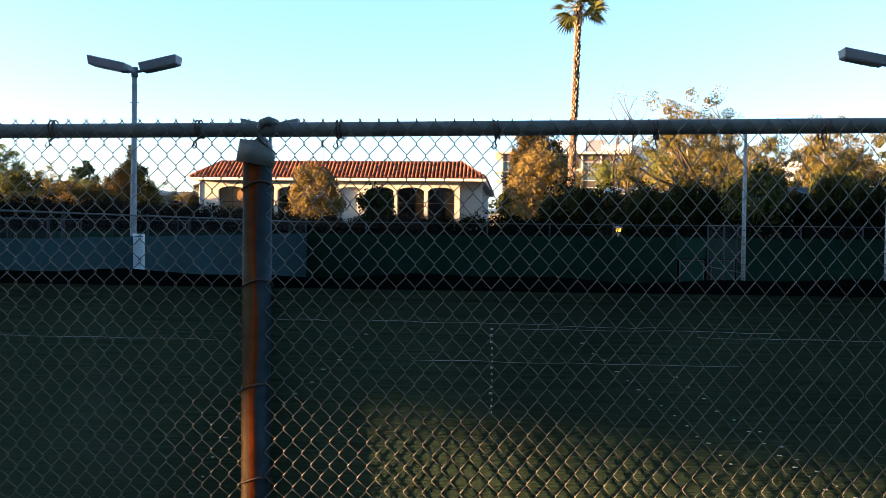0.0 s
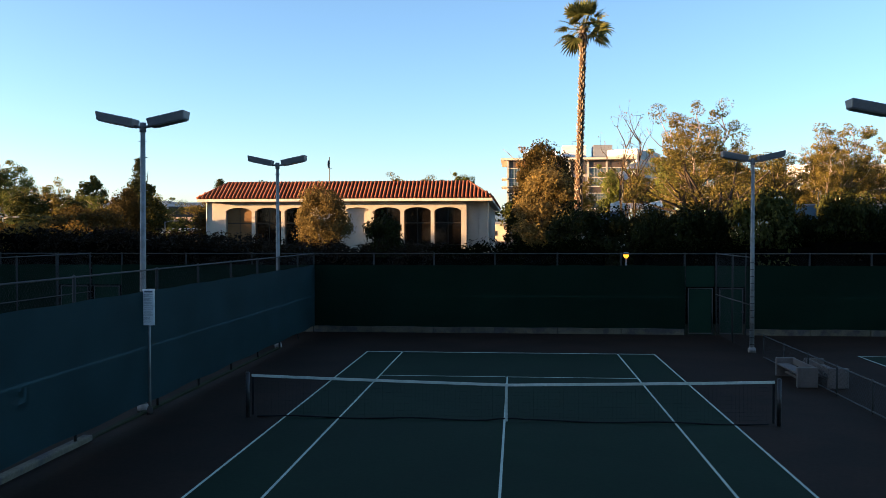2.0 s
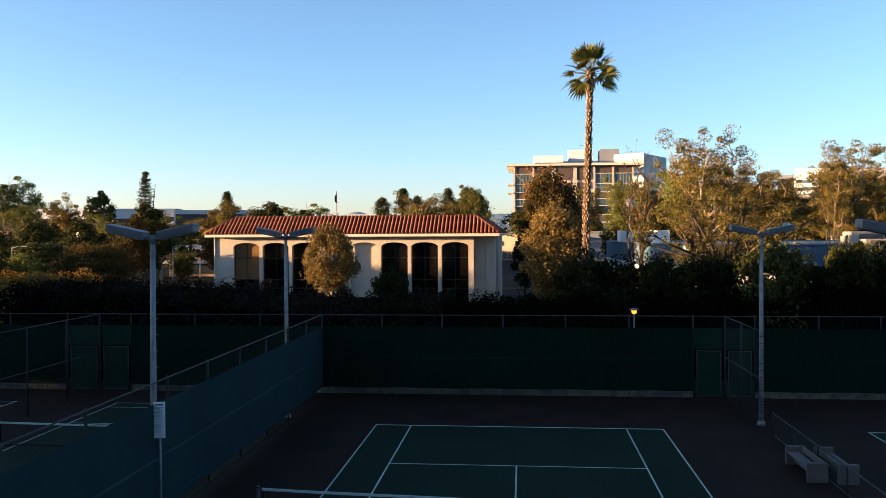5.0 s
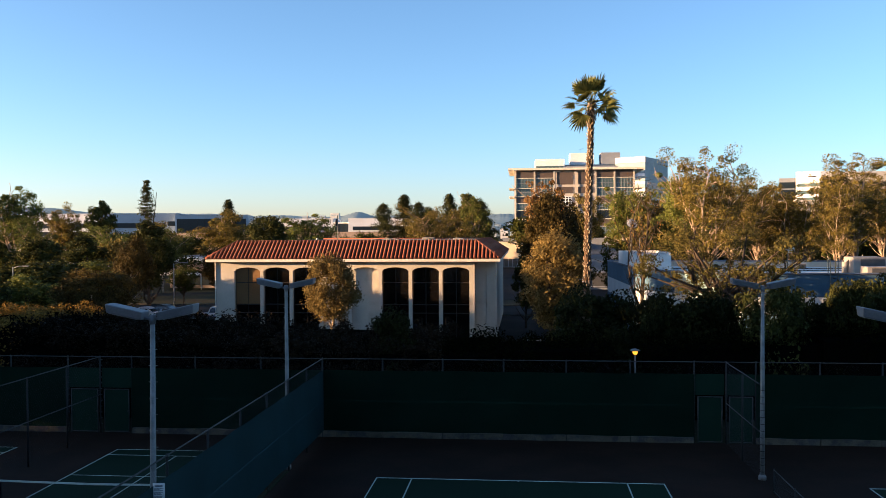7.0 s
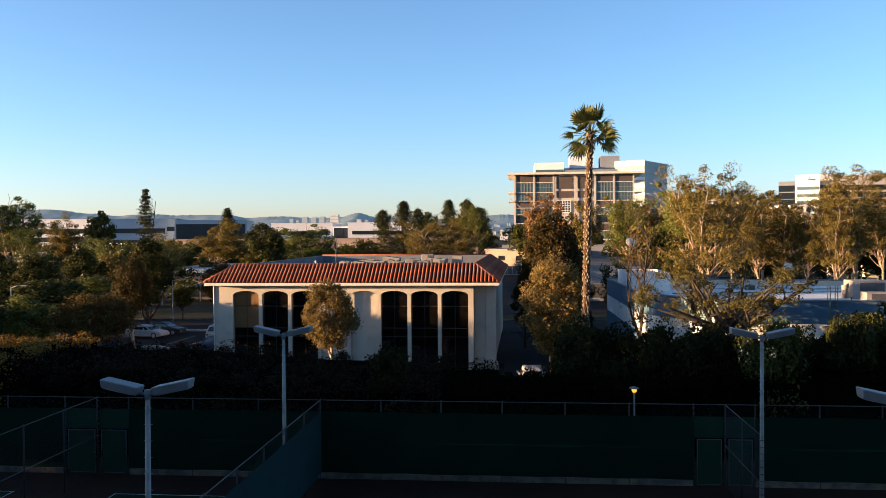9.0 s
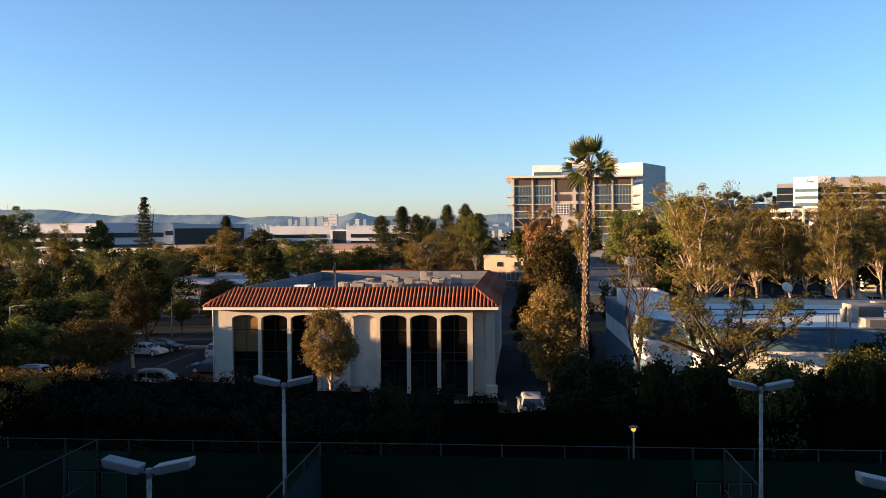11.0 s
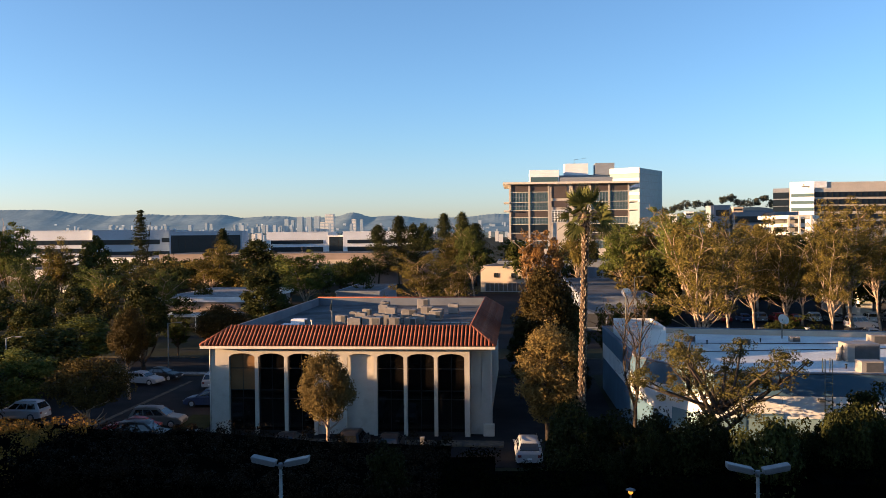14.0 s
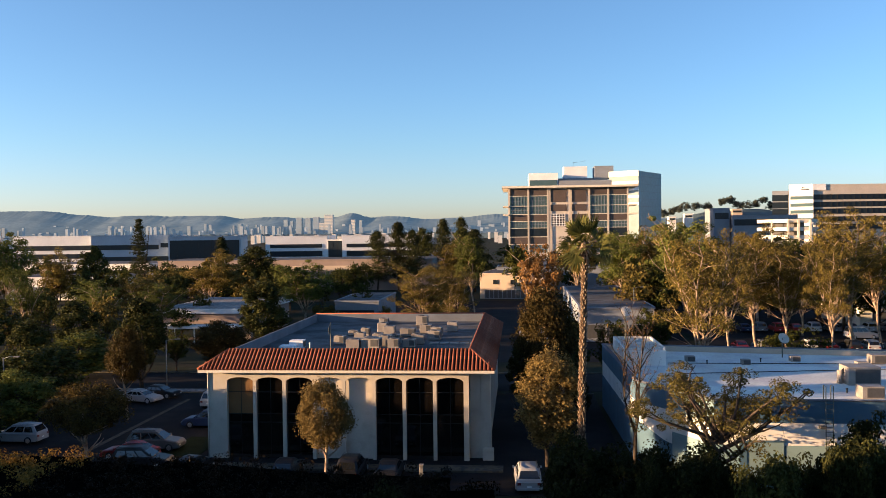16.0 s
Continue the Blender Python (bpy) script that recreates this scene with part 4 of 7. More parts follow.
# roof plant
def hvac_unit(u, v, w, h, turn, label):
    ob = thing("hvac_unit", HOUSE @ pose(u, v, DECK, 0, 0, turn), label, "roof unit", "units on the house roof")
    part("casing", boxed(-w / 2, w / 2, -w * 0.4, w * 0.4, 0.08, h, 0.02), HVAC, ob)
    part("skid", boxed(-w / 2 + 0.05, w / 2 - 0.05, -w * 0.38, w * 0.38, 0.0, 0.08), GRILLE, ob)
    part("grille", boxed(w * 0.05, w * 0.44, -w * 0.4 - 0.02, -w * 0.4 - 0.002, h * 0.3, h * 0.92), GRILLE, ob)
    part("side_grille", boxed(w / 2 + 0.002, w / 2 + 0.02, -w * 0.3, w * 0.3, h * 0.3, h * 0.9), GRILLE, ob)
    part("fan_guard", tubed([(-w * 0.1, 0, h), (-w * 0.1, 0, h + 0.06)], [w * 0.3, w * 0.27], 14), GRILLE, ob)
    return ob


rr = random.Random(11)
for u, v, w, h in ((9.3, 12.0, 1.0, 0.86), (11.2, 9.1, 1.5, 0.93), (12.8, 9.2, 1.7, 0.98), (10.6, 18.4, 0.85, 0.87), (12.2, 16.3, 1.2, 0.57), (11.8, 21.9, 1.2, 1.03), (15.0, 18.1, 1.5, 0.87), (14.9, 8.9, 1.0, 0.98), (16.9, 12.0, 1.05, 0.92),
                   (17.9, 18.4, 1.1, 0.93), (19.2, 22.3, 1.3, 1.04), (10.7, 29.8, 1.0, 0.67), (9.2, 19.2, 1.0, 0.53), (15.2, 12.4, 0.9, 0.49), (13.4, 13.3, 1.3, 0.75), (14.1, 15.0, 1.0, 0.6), (15.3, 28.3, 1.3, 1.1), (10.8, 14.2, 1.2, 0.9),
                   (12.3, 11.5, 1.2, 0.8), (13.7, 11.1, 1.0, 1.0), (16.2, 10.0, 1.1, 0.8), (18.0, 15.3, 1.2, 0.95), (13.0, 18.9, 1.3, 1.0), (16.5, 21.1, 1.2, 0.9), (16.2, 14.8, 1.0, 0.7)):
    hvac_unit(u, v, w, h, rr.choice((0, 0, 4, -5, 90)), "beige rooftop air-conditioning unit with dark grille")
wbx = thing("roof_cabinet", HOUSE @ pose(5.5, 8.5, DECK), "white low roof cabinet with two stepped boxes", "roof unit", "units on the house roof")
part("casing", boxed(-0.95, 0.55, -0.6, 0.6, 0.0, 0.42, 0.02), OFFICE_WHITE, wbx)
part("upper_casing", boxed(-0.35, 0.95, 0.65, 1.7, 0.0, 0.75, 0.02), OFFICE_WHITE, wbx)
part("grille", boxed(0.96, 0.98, 0.75, 1.6, 0.1, 0.65), GRILLE, wbx)
for k in range(5):
    pad = thing("roof_panel", HOUSE @ pose(18.2 + (k % 5) * 0.95, 12.8, DECK), "pale flat roof panel lying on the membrane", "roof panel", "panels on the house roof")
    part("board", boxed(-0.42, 0.42, -0.5, 0.5, 0.02, 0.08, 0.01), HVAC, pad)
ant = thing("roof_antenna", HOUSE @ pose(10.5, 2.6, DECK), "grey roof mast with a small dish antenna", "antenna")
part("mast", tubed([(0, 0, 0), (0, 0, 3.1)], 0.035, 8), GALV, ant)
dish = bmesh.new()
tube(dish, [(-0.06, 0, 2.5), (-0.12, 0, 2.5), (-0.17, 0, 2.5)], [0.34, 0.26, 0.05], 16)
part("dish", dish, GALV_DARK, ant)
part("crossbar", tubed([(-0.2, 0, 2.15), (0.2, 0, 2.15)], 0.015, 6), GALV, ant)
vent = thing("roof_vent", HOUSE @ pose(8.3, 4.4, DECK), "white capped roof vent pipe", "vent pipe")
part("pipe", tubed([(0, 0, 0), (0, 0, 1.1)], 0.06, 10), TRIM, vent)
part("vent_cap", tubed([(0, 0, 1.1), (0, 0, 1.2)], [0.12, 0.05], 10), TRIM, vent)

bol = thing("bollard_sign", pose(-6.75, 40.4, 0), "pale concrete post at the edge of the lot", "post")
part("post", boxed(-0.14, 0.14, -0.14, 0.14, 0, 1.7, 0.03), CONCRETE, bol)
part("post_cap", boxed(-0.17, 0.17, -0.17, 0.17, 1.7, 1.8, 0.02), CONCRETE, bol)

# ---- blue painted building ----
plan = [(9.0, 70.0), (9.5, 48.4), (11.7, 44.65), (13.9, 40.9), (46.0, 40.2), (46.0, 63.5)]
BAND_LOW, BAND_HIGH, WALL_TOP, ROOF_Z = 3.3, 4.87, 6.45, 5.95
bb = thing("blue_building", pose(0, 0, 0), "low warehouse painted in blue, white and teal bands with white roof", "building")


def ring_of(outline, grow):
    """The outline moved outwards by grow metres."""
    out, n = [], len(outline)
    for i in range(n):
        a, b, c = (Vector(outline[(i + k) % n]) for k in (-1, 0, 1))
        d0, d1 = (b - a).normalized(), (c - b).normalized()
        n0, n1 = Vector((d0.y, -d0.x)), Vector((d1.y, -d1.x))
        m = (n0 + n1).normalized()
        out.append(tuple(b + m * grow / max(0.4, m.dot(n0))))
    return out


part("wall", prism(bmesh.new(), plan, 0, ROOF_Z - 0.1), WHITE_WALL, bb)
skin = ring_of(plan, 0.03)
for i in range(len(plan)):
    j = (i + 1) % len(plan)
    quad = [skin[i], skin[j], plan[j], plan[i]]
    if i == 5:
        part("rear_wall", prism(bmesh.new(), quad, 0, WALL_TOP), TAN_WALL, bb)
        continue
    # sunlit half of the slanted wall gets teal; its sunlight is put in colour
    part("upper_wall", prism(bmesh.new(), quad, BAND_HIGH, WALL_TOP), TEAL_WALL if i == 2 else BLUE_WALL, bb, "blue painted upper wall")
    part("lower_wall", prism(bmesh.new(), quad, 0, BAND_LOW), TEAL_WALL if i in (2, 3) else BLUE_WALL, bb, "painted base band")
inner_p = ring_of(plan, -0.35)
for i in range(len(plan)):
    j = (i + 1) % len(plan)
    part("parapet", prism(bmesh.new(), [plan[i], plan[j], inner_p[j], inner_p[i]], ROOF_Z - 0.1, WALL_TOP), TAN_WALL if i == 5 else PARAPET, bb)
part("roof", prism(bmesh.new(), ring_of(plan, -0.36), ROOF_Z - 0.25, ROOF_Z), ROOF_WHITE, bb, "white coated flat roof")
cop = bmesh.new()
pl2 = skin + skin[:1]
for a, b in zip(pl2, pl2[1:]):
    tube(cop, [(*a, WALL_TOP + 0.04), (*b, WALL_TOP + 0.04)], 0.09, 4)
part("coping", cop, PARAPET, bb)
# the white wave that dips along the slanted wall
d = (Vector(plan[2]) - Vector(plan[1])).normalized()
nn = Vector((d.y, -d.x))
wave = bmesh.new()
prof = []
for k in range(13):
    s = k / 12
    p = Vector(plan[1]) + d * (Vector(plan[2]) - Vector(plan[1])).length * s
    prof.append([wave.verts.new((*(p + nn * off), z)) for off, z in ((0.05, BAND_LOW - 0.9 * math.sin(s * math.pi / 2) ** 2), (0.05, BAND_HIGH - 0.35 * s), (0.02, BAND_HIGH - 0.35 * s), (0.02, BAND_LOW - 0.9 * math.sin(s * math.pi / 2) ** 2))])
for a, b in zip(prof, prof[1:]):
    for k in range(4):
        wave.faces.new((a[k], b[k], b[(k + 1) % 4], a[(k + 1) % 4]))
part("painted_wave", wave, WHITE_WALL, bb, "white painted wave")
# lean-to room on the roof: white walls round a slatted top
rr_ = part("roof_room", boxed(10.1, 13.7, 59.2, 59.4, ROOF_Z, 7.35), WHITE_WALL, bb, "white walled roof room")
part("roof_room_wall", boxed(13.5, 13.7, 59.42, 67.6, ROOF_Z, 7.6), WHITE_WALL, rr_)
part("roof_room_wall", boxed(9.85, 10.05, 59.2, 67.6, ROOF_Z, 7.6), WHITE_WALL, rr_)
part("roof_room_wall", boxed(10.07, 13.48, 67.4, 67.6, ROOF_Z, 7.6), WHITE_WALL, rr_)
part("roof_room_deck", boxed(10.07, 13.48, 59.45, 67.35, ROOF_Z + 0.1, 6.9), ROOF_GREY, rr_)
for k in range(4):
    part("slat", boxed(10.07, 13.48, 60.6 + k * 1.9, 60.9 + k * 1.9, 7.1, 7.4), WHITE_WALL, rr_)
# loading door, wall boxes and lamps on the street front
FY = 40.82
door = part("loading_door", boxed(16.1, 18.6, FY - 0.1, FY + 0.05, 0.0, 3.5), TEAL_WALL, bb, "grey-teal roll-up loading door")
part("door_frame", boxed(15.6, 16.08, FY - 0.14, FY + 0.05, 0.0, 3.6), BLUE_WALL, door)
part("door_frame", boxed(16.1, 18.7, FY - 0.14, FY - 0.01, 3.52, 3.64), BLUE_WALL, door)
for z in np.arange(0.4, 3.4, 0.4):
    part("door_rib", boxed(16.12, 18.58, FY - 0.125, FY - 0.102, z, z + 0.05), TEAL_WALL, door)
part("wall_vent", boxed(14.8, 15.6, FY - 0.2, FY + 0.03, 4.75, 5.05, 0.02), GRILLE, bb)
part("wall_vent", boxed(14.9, 15.2, FY - 0.2, FY + 0.03, 5.3, 5.5, 0.02), GRILLE, bb)
part("conduit", tubed([(14.6, FY - 0.05, 4.62), (16.6, FY - 0.08, 4.45)], 0.03, 6), GRILLE, bb)
for x in (16.9, 20.95):
    part("wall_lamp", boxed(x, x + 0.45, FY - 0.4, FY, 4.55, 4.75, 0.03), GRILLE, bb)
lad = thing("wall_ladder", pose(21.6, 40.5, 0), "pale steel caged ladder on the warehouse wall", "ladder")
for x in (-0.25, 0.25):
    part("rail", tubed([(x, 0, 0.6), (x, 0, 7.5), (x, 0.5, 7.5), (x, 0.5, 6.4)], 0.035, 8), GALV, lad)
for z in np.arange(0.8, 6.6, 0.32):
    part("rung", tubed([(-0.25, 0, z), (0.25, 0, z)], 0.02, 6), GALV, lad)
for x, y, w, h in ((27.4, 50.4, 2.5, 1.45), (25.9, 44.6, 1.6, 0.9), (30.5, 58, 1.0, 0.6), (21, 60, 0.8, 0.5), (16.4, 62, 0.9, 0.5), (26, 62, 0.9, 0.5), (33, 61, 1.4, 0.8)):
    ob = thing("roof_unit", pose(x, y, ROOF_Z), "tan rooftop plant box on the white roof", "roof unit", "units on the warehouse roof")
    part("casing", boxed(-w / 2, w / 2, -w * 0.4, w * 0.4, 0, h, 0.03), HVAC, ob)
    part("grille", boxed(-w * 0.28, w * 0.46, -w * 0.4 - 0.02, -w * 0.4 - 0.002, h * 0.12, h * 0.88), GRILLE, ob)
    if w > 2:
        part("duct", tubed([(-w / 2 - 0.3, 0, 0.0), (-w / 2 - 0.3, 0, h * 0.7), (-w / 2, 0, h * 0.7)], 0.22, 10), HVAC, ob)
for k in range(14):
    x, y = 14.5 + (k * 7.3) % 24, 43.5 + (k * 5.1) % 19
    ob = thing("roof_vent", pose(x, y, ROOF_Z), "small dark roof vent pipe", "vent pipe", "vents on the warehouse roof")
    part("pipe", tubed([(0, 0, 0), (0, 0, 0.3)], 0.06, 8), GALV_DARK, ob)
    part("vent_cap", tubed([(0, 0, 0.3), (0, 0, 0.37)], [0.11, 0.07], 8), GALV_DARK, ob)
part("roof_pipe", tubed([(13, 54, ROOF_Z + 0.12), (44, 58.5, ROOF_Z + 0.12)], 0.04, 6), GALV_DARK, bb)
part("roof_pipe", tubed([(14, 60, ROOF_Z + 0.12), (45, 59.5, ROOF_Z + 0.12)], 0.04, 6), GALV_DARK, bb)


def satellite(x, y, z, h, label):
    ob = thing("satellite_dish", pose(x, y, z), label, "satellite dish")
    part("mast", tubed([(0, 0, 0), (0, 0, h)], 0.06, 8), GALV, ob)
    bm = bmesh.new()
    tube(bm, [(0, -0.1, h + 0.1), (0.02, -0.25, h + 0.13), (0.05, -0.36, h + 0.2)], [0.06, 0.4, 0.55], 16, False)
    bmesh.ops.solidify(bm, geom=bm.faces[:], thickness=0.02)
    part("dish", bm, WHITE_WALL, ob, "white dish")
    return ob


satellite(10.9, 66.0, ROOF_Z, 4.2, "white satellite dish on a roof mast")
satellite(25.6, 64.4, ROOF_Z, 1.7, "white satellite dish on the warehouse roof")
# ---- distant buildings ----
def facade(name, x0, x1, y, deep, z_top, bands, label, wall, category="office building", mull=3.0, turn=0.0, panes=True):
    """A block whose front has window bands; bands as (z0, z1, x0, x1, material)."""
    cx = (x0 + x1) / 2
    ob = thing(name, pose(cx, y, 0, 0, 0, turn), label, category)
    part("wall", boxed(x0 - cx, x1 - cx, 0, deep, 0, z_top), wall, ob)
    part("parapet", boxed(x0 - cx - 0.15, x1 - cx + 0.15, -0.15, deep + 0.15, z_top, z_top + 0.35), wall, ob)
    part("roof", boxed(x0 - cx + 0.2, x1 - cx - 0.2, 0.2, deep - 0.2, z_top + 0.3, z_top + 0.37), ROOF_GREY, ob)
    for z0, z1, a, b, mt in bands:
        w = part("window_band", boxed(a - cx, b - cx, -0.12, -0.02, z0, z1), mt, ob)
        if panes:
            bm = bmesh.new()
            n = max(1, int((b - a) / mull))
            for k in range(n + 1):
                x = a - cx + (b - a) * k / n
                box(bm, x - 0.09, x + 0.09, -0.2, -0.125, z0, z1)
            box(bm, a - cx, b - cx, -0.24, -0.205, z0 - 0.12, z0 + 0.06)
            part("mullions", bm, OFFICE_GREY if mt is not DARK_GLASS else FRAME, w)
    return ob


# tower with bronze and teal bays
Y = 372.0
tw = thing("office_tower", pose(0, 0, 0), "seven-storey office tower with bronze panels, teal glass and stone centre", "office building")
part("wall", boxed(-3.83, 50.2, Y, Y + 36, 0, 38.0), OFFICE_STONE, tw)
part("cornice", boxed(-6.94, 54.5, Y - 3, Y + 38, 38.0, 38.95), TRIM, tw, "pale projecting roof slab")
for z in (29.95, 26.1):
    part("balcony", boxed(-6.6, -3.84, Y - 2, Y + 14, z - 0.5, z + 0.1), TRIM, tw)
    part("balcony", boxed(50.21, 54.0, Y - 2, Y + 14, z - 0.5, z + 0.1), TRIM, tw)
rows = ((34.6, 37.8, BRONZE_PANEL), (30.0, 34.3, TEAL_GLASS), (26.2, 29.7, TEAL_GLASS), (23.0, 25.8, BRONZE_PANEL), (19.9, 22.7, TEAL_GLASS), (15.9, 19.6, DARK_GLASS), (12.5, 15.5, BRONZE_PANEL), (8.5, 12.0, TEAL_GLASS))
for a, b in ((-3.4, 4.8), (5.6, 13.6), (33.1, 40.9), (41.7, 49.8)):
    for z0, z1, mt in rows:
        w = part("window_bay", boxed(a, b, Y - 0.25, Y - 0.05, z0, z1), mt, tw)
        if mt is TEAL_GLASS:
            bm = bmesh.new()
            for k in range(1, 6):
                x = a + (b - a) * k / 6
                box(bm, x - 0.08, x + 0.08, Y - 0.36, Y - 0.26, z0, z1)
            box(bm, a, b, Y - 0.4, Y - 0.37, (z0 + z1) / 2 - 0.06, (z0 + z1) / 2 + 0.06)
            part("mullions", bm, OFFICE_GREY, w)
for z in (34.45, 29.85, 26.0, 22.85, 19.75, 15.7):
    for a, b in ((-3.83, 13.9), (32.8, 50.2)):
        part("floor_edge", boxed(a, b, Y - 0.5, Y - 0.42, z - 0.14, z + 0.14), TRIM, tw)
for x in (-3.83, 5.0, 13.9, 23.6, 32.6, 41.1, 49.9):
    part("pier", boxed(x - 0.35, x + 0.35, Y - 0.75, Y - 0.52, 0, 38), OFFICE_STONE, tw)
for a, b in ((15.2, 22.4), (24.8, 31.4)):
    part("stone_window", boxed(a, b, Y - 0.25, Y - 0.05, 31.5, 37.3), BRONZE_PANEL, tw)
    part("stone_window", boxed(a, b, Y - 0.25, Y - 0.05, 27.4, 30.4), BRONZE_PANEL, tw)
part("stone_window", boxed(24.8, 31.4, Y - 0.25, Y - 0.05, 20.6, 26.0), BRONZE_PANEL, tw)
g1 = part("grid_window", boxed(15.4, 21.6, Y - 0.25, Y - 0.05, 20.6, 26.0), DARK_GLASS, tw)
bm = bmesh.new()
for k in range(6):
    box(bm, 15.4 + k * 1.24 - 0.15, 15.4 + k * 1.24 + 0.15, Y - 0.4, Y - 0.26, 20.6, 26.0)
for k in range(6):
    box(bm, 15.25, 21.75, Y - 0.46, Y - 0.41, 20.6 + k * 1.08 - 0.13, 20.6 + k * 1.08 + 0.13)
part("white_grid", bm, OFFICE_WHITE, g1)
Y2 = 430.0
BACK = Matrix.Translation((0.35, -20, 18.45)) @ Matrix.Scale(1.089, 4) @ Matrix.Translation((-0.35, 20, -18.45))
up = thing("tower_block", BACK, "white stepped upper office block with blue glass wing", "office building")
bm = bmesh.new()
part("penthouse", boxed(5.95, 21.0, Y2 - 8, Y2 + 20, 0, 48.2), OFFICE_WHITE, up)
part("window_band", boxed(6.5, 20.5, Y2 - 8.15, Y2 - 8.02, 41.0, 44.6), TEAL_GLASS, up)
part("penthouse", boxed(21.05, 47.0, Y2, Y2 + 20, 0, 45.8), OFFICE_GREY, up)
part("plant_room", boxed(24.55, 36.9, Y2 + 4, Y2 + 16, 45.85, 52.2), OFFICE_WHITE, up)
part("plant_room", boxed(40.7, 50.6, Y2 + 4, Y2 + 16, 45.85, 52.3), OFFICE_GREY, up)
part("roof_screen", boxed(21.0, 47.0, Y2 - 20, Y2 - 19, 40.0, 43.5), OFFICE_GREY, up)
wing = part("glass_wing", prism(bmesh.new(), [(47.1, Y2 - 6), (61.0, Y2 - 14), (76.8, Y2 + 14), (62, Y2 + 22)], 0, 48.2), BLUE_GLASS, up, "blue glass wing")
for z0, z1, mt in ((45.6, 48.4, OFFICE_WHITE), (41.6, 43.2, OFFICE_WHITE), (38.4, 39.9, OFFICE_WHITE), (34.6, 36.0, OFFICE_WHITE), (30.9, 32.3, OFFICE_WHITE)):
    part("white_band", prism(bmesh.new(), [(46.95, Y2 - 6.3), (60.9, Y2 - 14.4), (61.0, Y2 - 14.1), (47.1, Y2 - 6.05)], z0, z1), mt, wing)
for z in (45.4, 41.6, 37.8, 34, 30.2, 26.4):
    part("floor_line", prism(bmesh.new(), [(61.1, Y2 - 14.2), (76.95, Y2 + 13.9), (76.85, Y2 + 13.95), (61.02, Y2 - 14.1)], z, z + 0.16), OFFICE_GREY, wing)
am = thing("roof_mast", BACK @ pose(34, Y2 + 8, 52.2), "thin rooftop antenna frame", "antenna")
part("mast", tubed([(0, 0, 0), (0, 0, 3.0), (2.2, 0, 3.2)], 0.1, 6), GALV, am)
part("mast", tubed([(-4, 0, 0), (-4, 0, 2.4), (-1.8, 0, 2.6)], 0.1, 6), GALV, am)

# long white offices to the side
facade("long_office", -216.7, -181.7, 330, 60, 18.4, [(12.6, 14.5, -216, -182.3, DARK_GLASS), (9.0, 10.9, -216, -182.3, DARK_GLASS), (5.0, 7.2, -216, -182.3, DARK_GLASS)], "white two-storey office with dark window bands", OFFICE_WHITE, mull=3.4, turn=6)
facade("long_office", -181.6, -148.5, 331.5, 50, 18.4, [(12.6, 14.5, -181, -154, DARK_GLASS), (5.0, 9.5, -181, -150, DARK_GLASS), (13.4, 15.2, -153, -149.4, DARK_GLASS)], "blue-grey shaded office wing with window bands", OFFICE_SHADED, mull=3.4, turn=14)
facade("glass_office", -148.4, -118.2, 333, 40, 17.6, [(8.2, 16.2, -147.6, -119, DARK_GLASS)], "dark glass office corner with pale parapet", OFFICE_SHADED, mull=2.6, turn=14)
facade("centre_office", -128.2, -97.0, 405, 40, 17.0, [(11.4, 13.1, -125.8, -99.4, DARK_GLASS), (7.0, 9.6, -125.8, -99.4, DARK_GLASS)], "white office with ribbon windows", OFFICE_WHITE, mull=2.4, turn=6)
facade("glass_office", -96.9, -88.6, 406.5, 30, 15.0, [(4.0, 14.7, -96.2, -89.2, DARK_GLASS)], "dark glass stair tower between white offices", OFFICE_WHITE, mull=2.3)
facade("centre_office", -88.5, -51.6, 405, 40, 17.0, [(11.4, 13.1, -86.2, -53, DARK_GLASS), (7.0, 9.6, -86.2, -53, DARK_GLASS)], "white office with ribbon windows behind tall pines", OFFICE_WHITE, mull=2.4, turn=6)
facade("centre_office", -51.5, -36.0, 412, 30, 15.5, [(9.5, 12.5, -51, -37, DARK_GLASS)], "grey office end behind pines", OFFICE_GREY)
facade("warehouse", -117.8, -27.2, 250, 25, 9.7, [(6.4, 8.0, -117, -28, TAN_WALL)], "long low tan warehouse", PINK_WALL, "warehouse", panes=False)
facade("warehouse", -175, -126, 262, 30, 8.5, [(2.5, 6.5, -174, -127, DARK_GLASS)], "long low white warehouse with a dark front", WHITE_WALL, "warehouse")
facade("warehouse", -150, -112, 215, 20, 6.4, [(1.0, 4.0, -149, -113, OFFICE_GREY)], "low white flat-roofed building among trees", WHITE_WALL, "building")
facade("flat_building", -6, 34, 230, 20, 7.5, [], "low grey flat-roofed building", OFFICE_GREY, "building")
facade("beige_building", -10.4, 7, 212, 30, 6.7, [(4.1, 5.2, -6.6, -5.5, DARK_GLASS), (4.1, 5.2, -1.8, -0.7, DARK_GLASS), (4.1, 5.2, 3.4, 4.5, DARK_GLASS), (0.2, 2.4, -9, 2, GRILLE)], "two-storey beige stucco building with small windows", TAN_WALL, "building", mull=1.2, turn=-8)

# street-side building with a broad pale roof edge
wb = thing("flat_roof_building", pose(0, 0, 0), "low pale-brick building with white roof edge and grey roof", "building")
part("wall", boxed(-62.4, -46.5, 125, 150, 0, 4.6), PINK_WALL, wb)
part("roof_edge", boxed(-63.2, -46.0, 124.2, 151, 4.65, 5.5, 0.03), WHITE_WALL, wb)
part("roof", boxed(-62.8, -46.4, 124.6, 150.6, 5.4, 5.55), CONCRETE, wb)
part("canopy", boxed(-62, -47.5, 119.5, 124.1, 2.5, 2.9, 0.02), WHITE_WALL, wb)
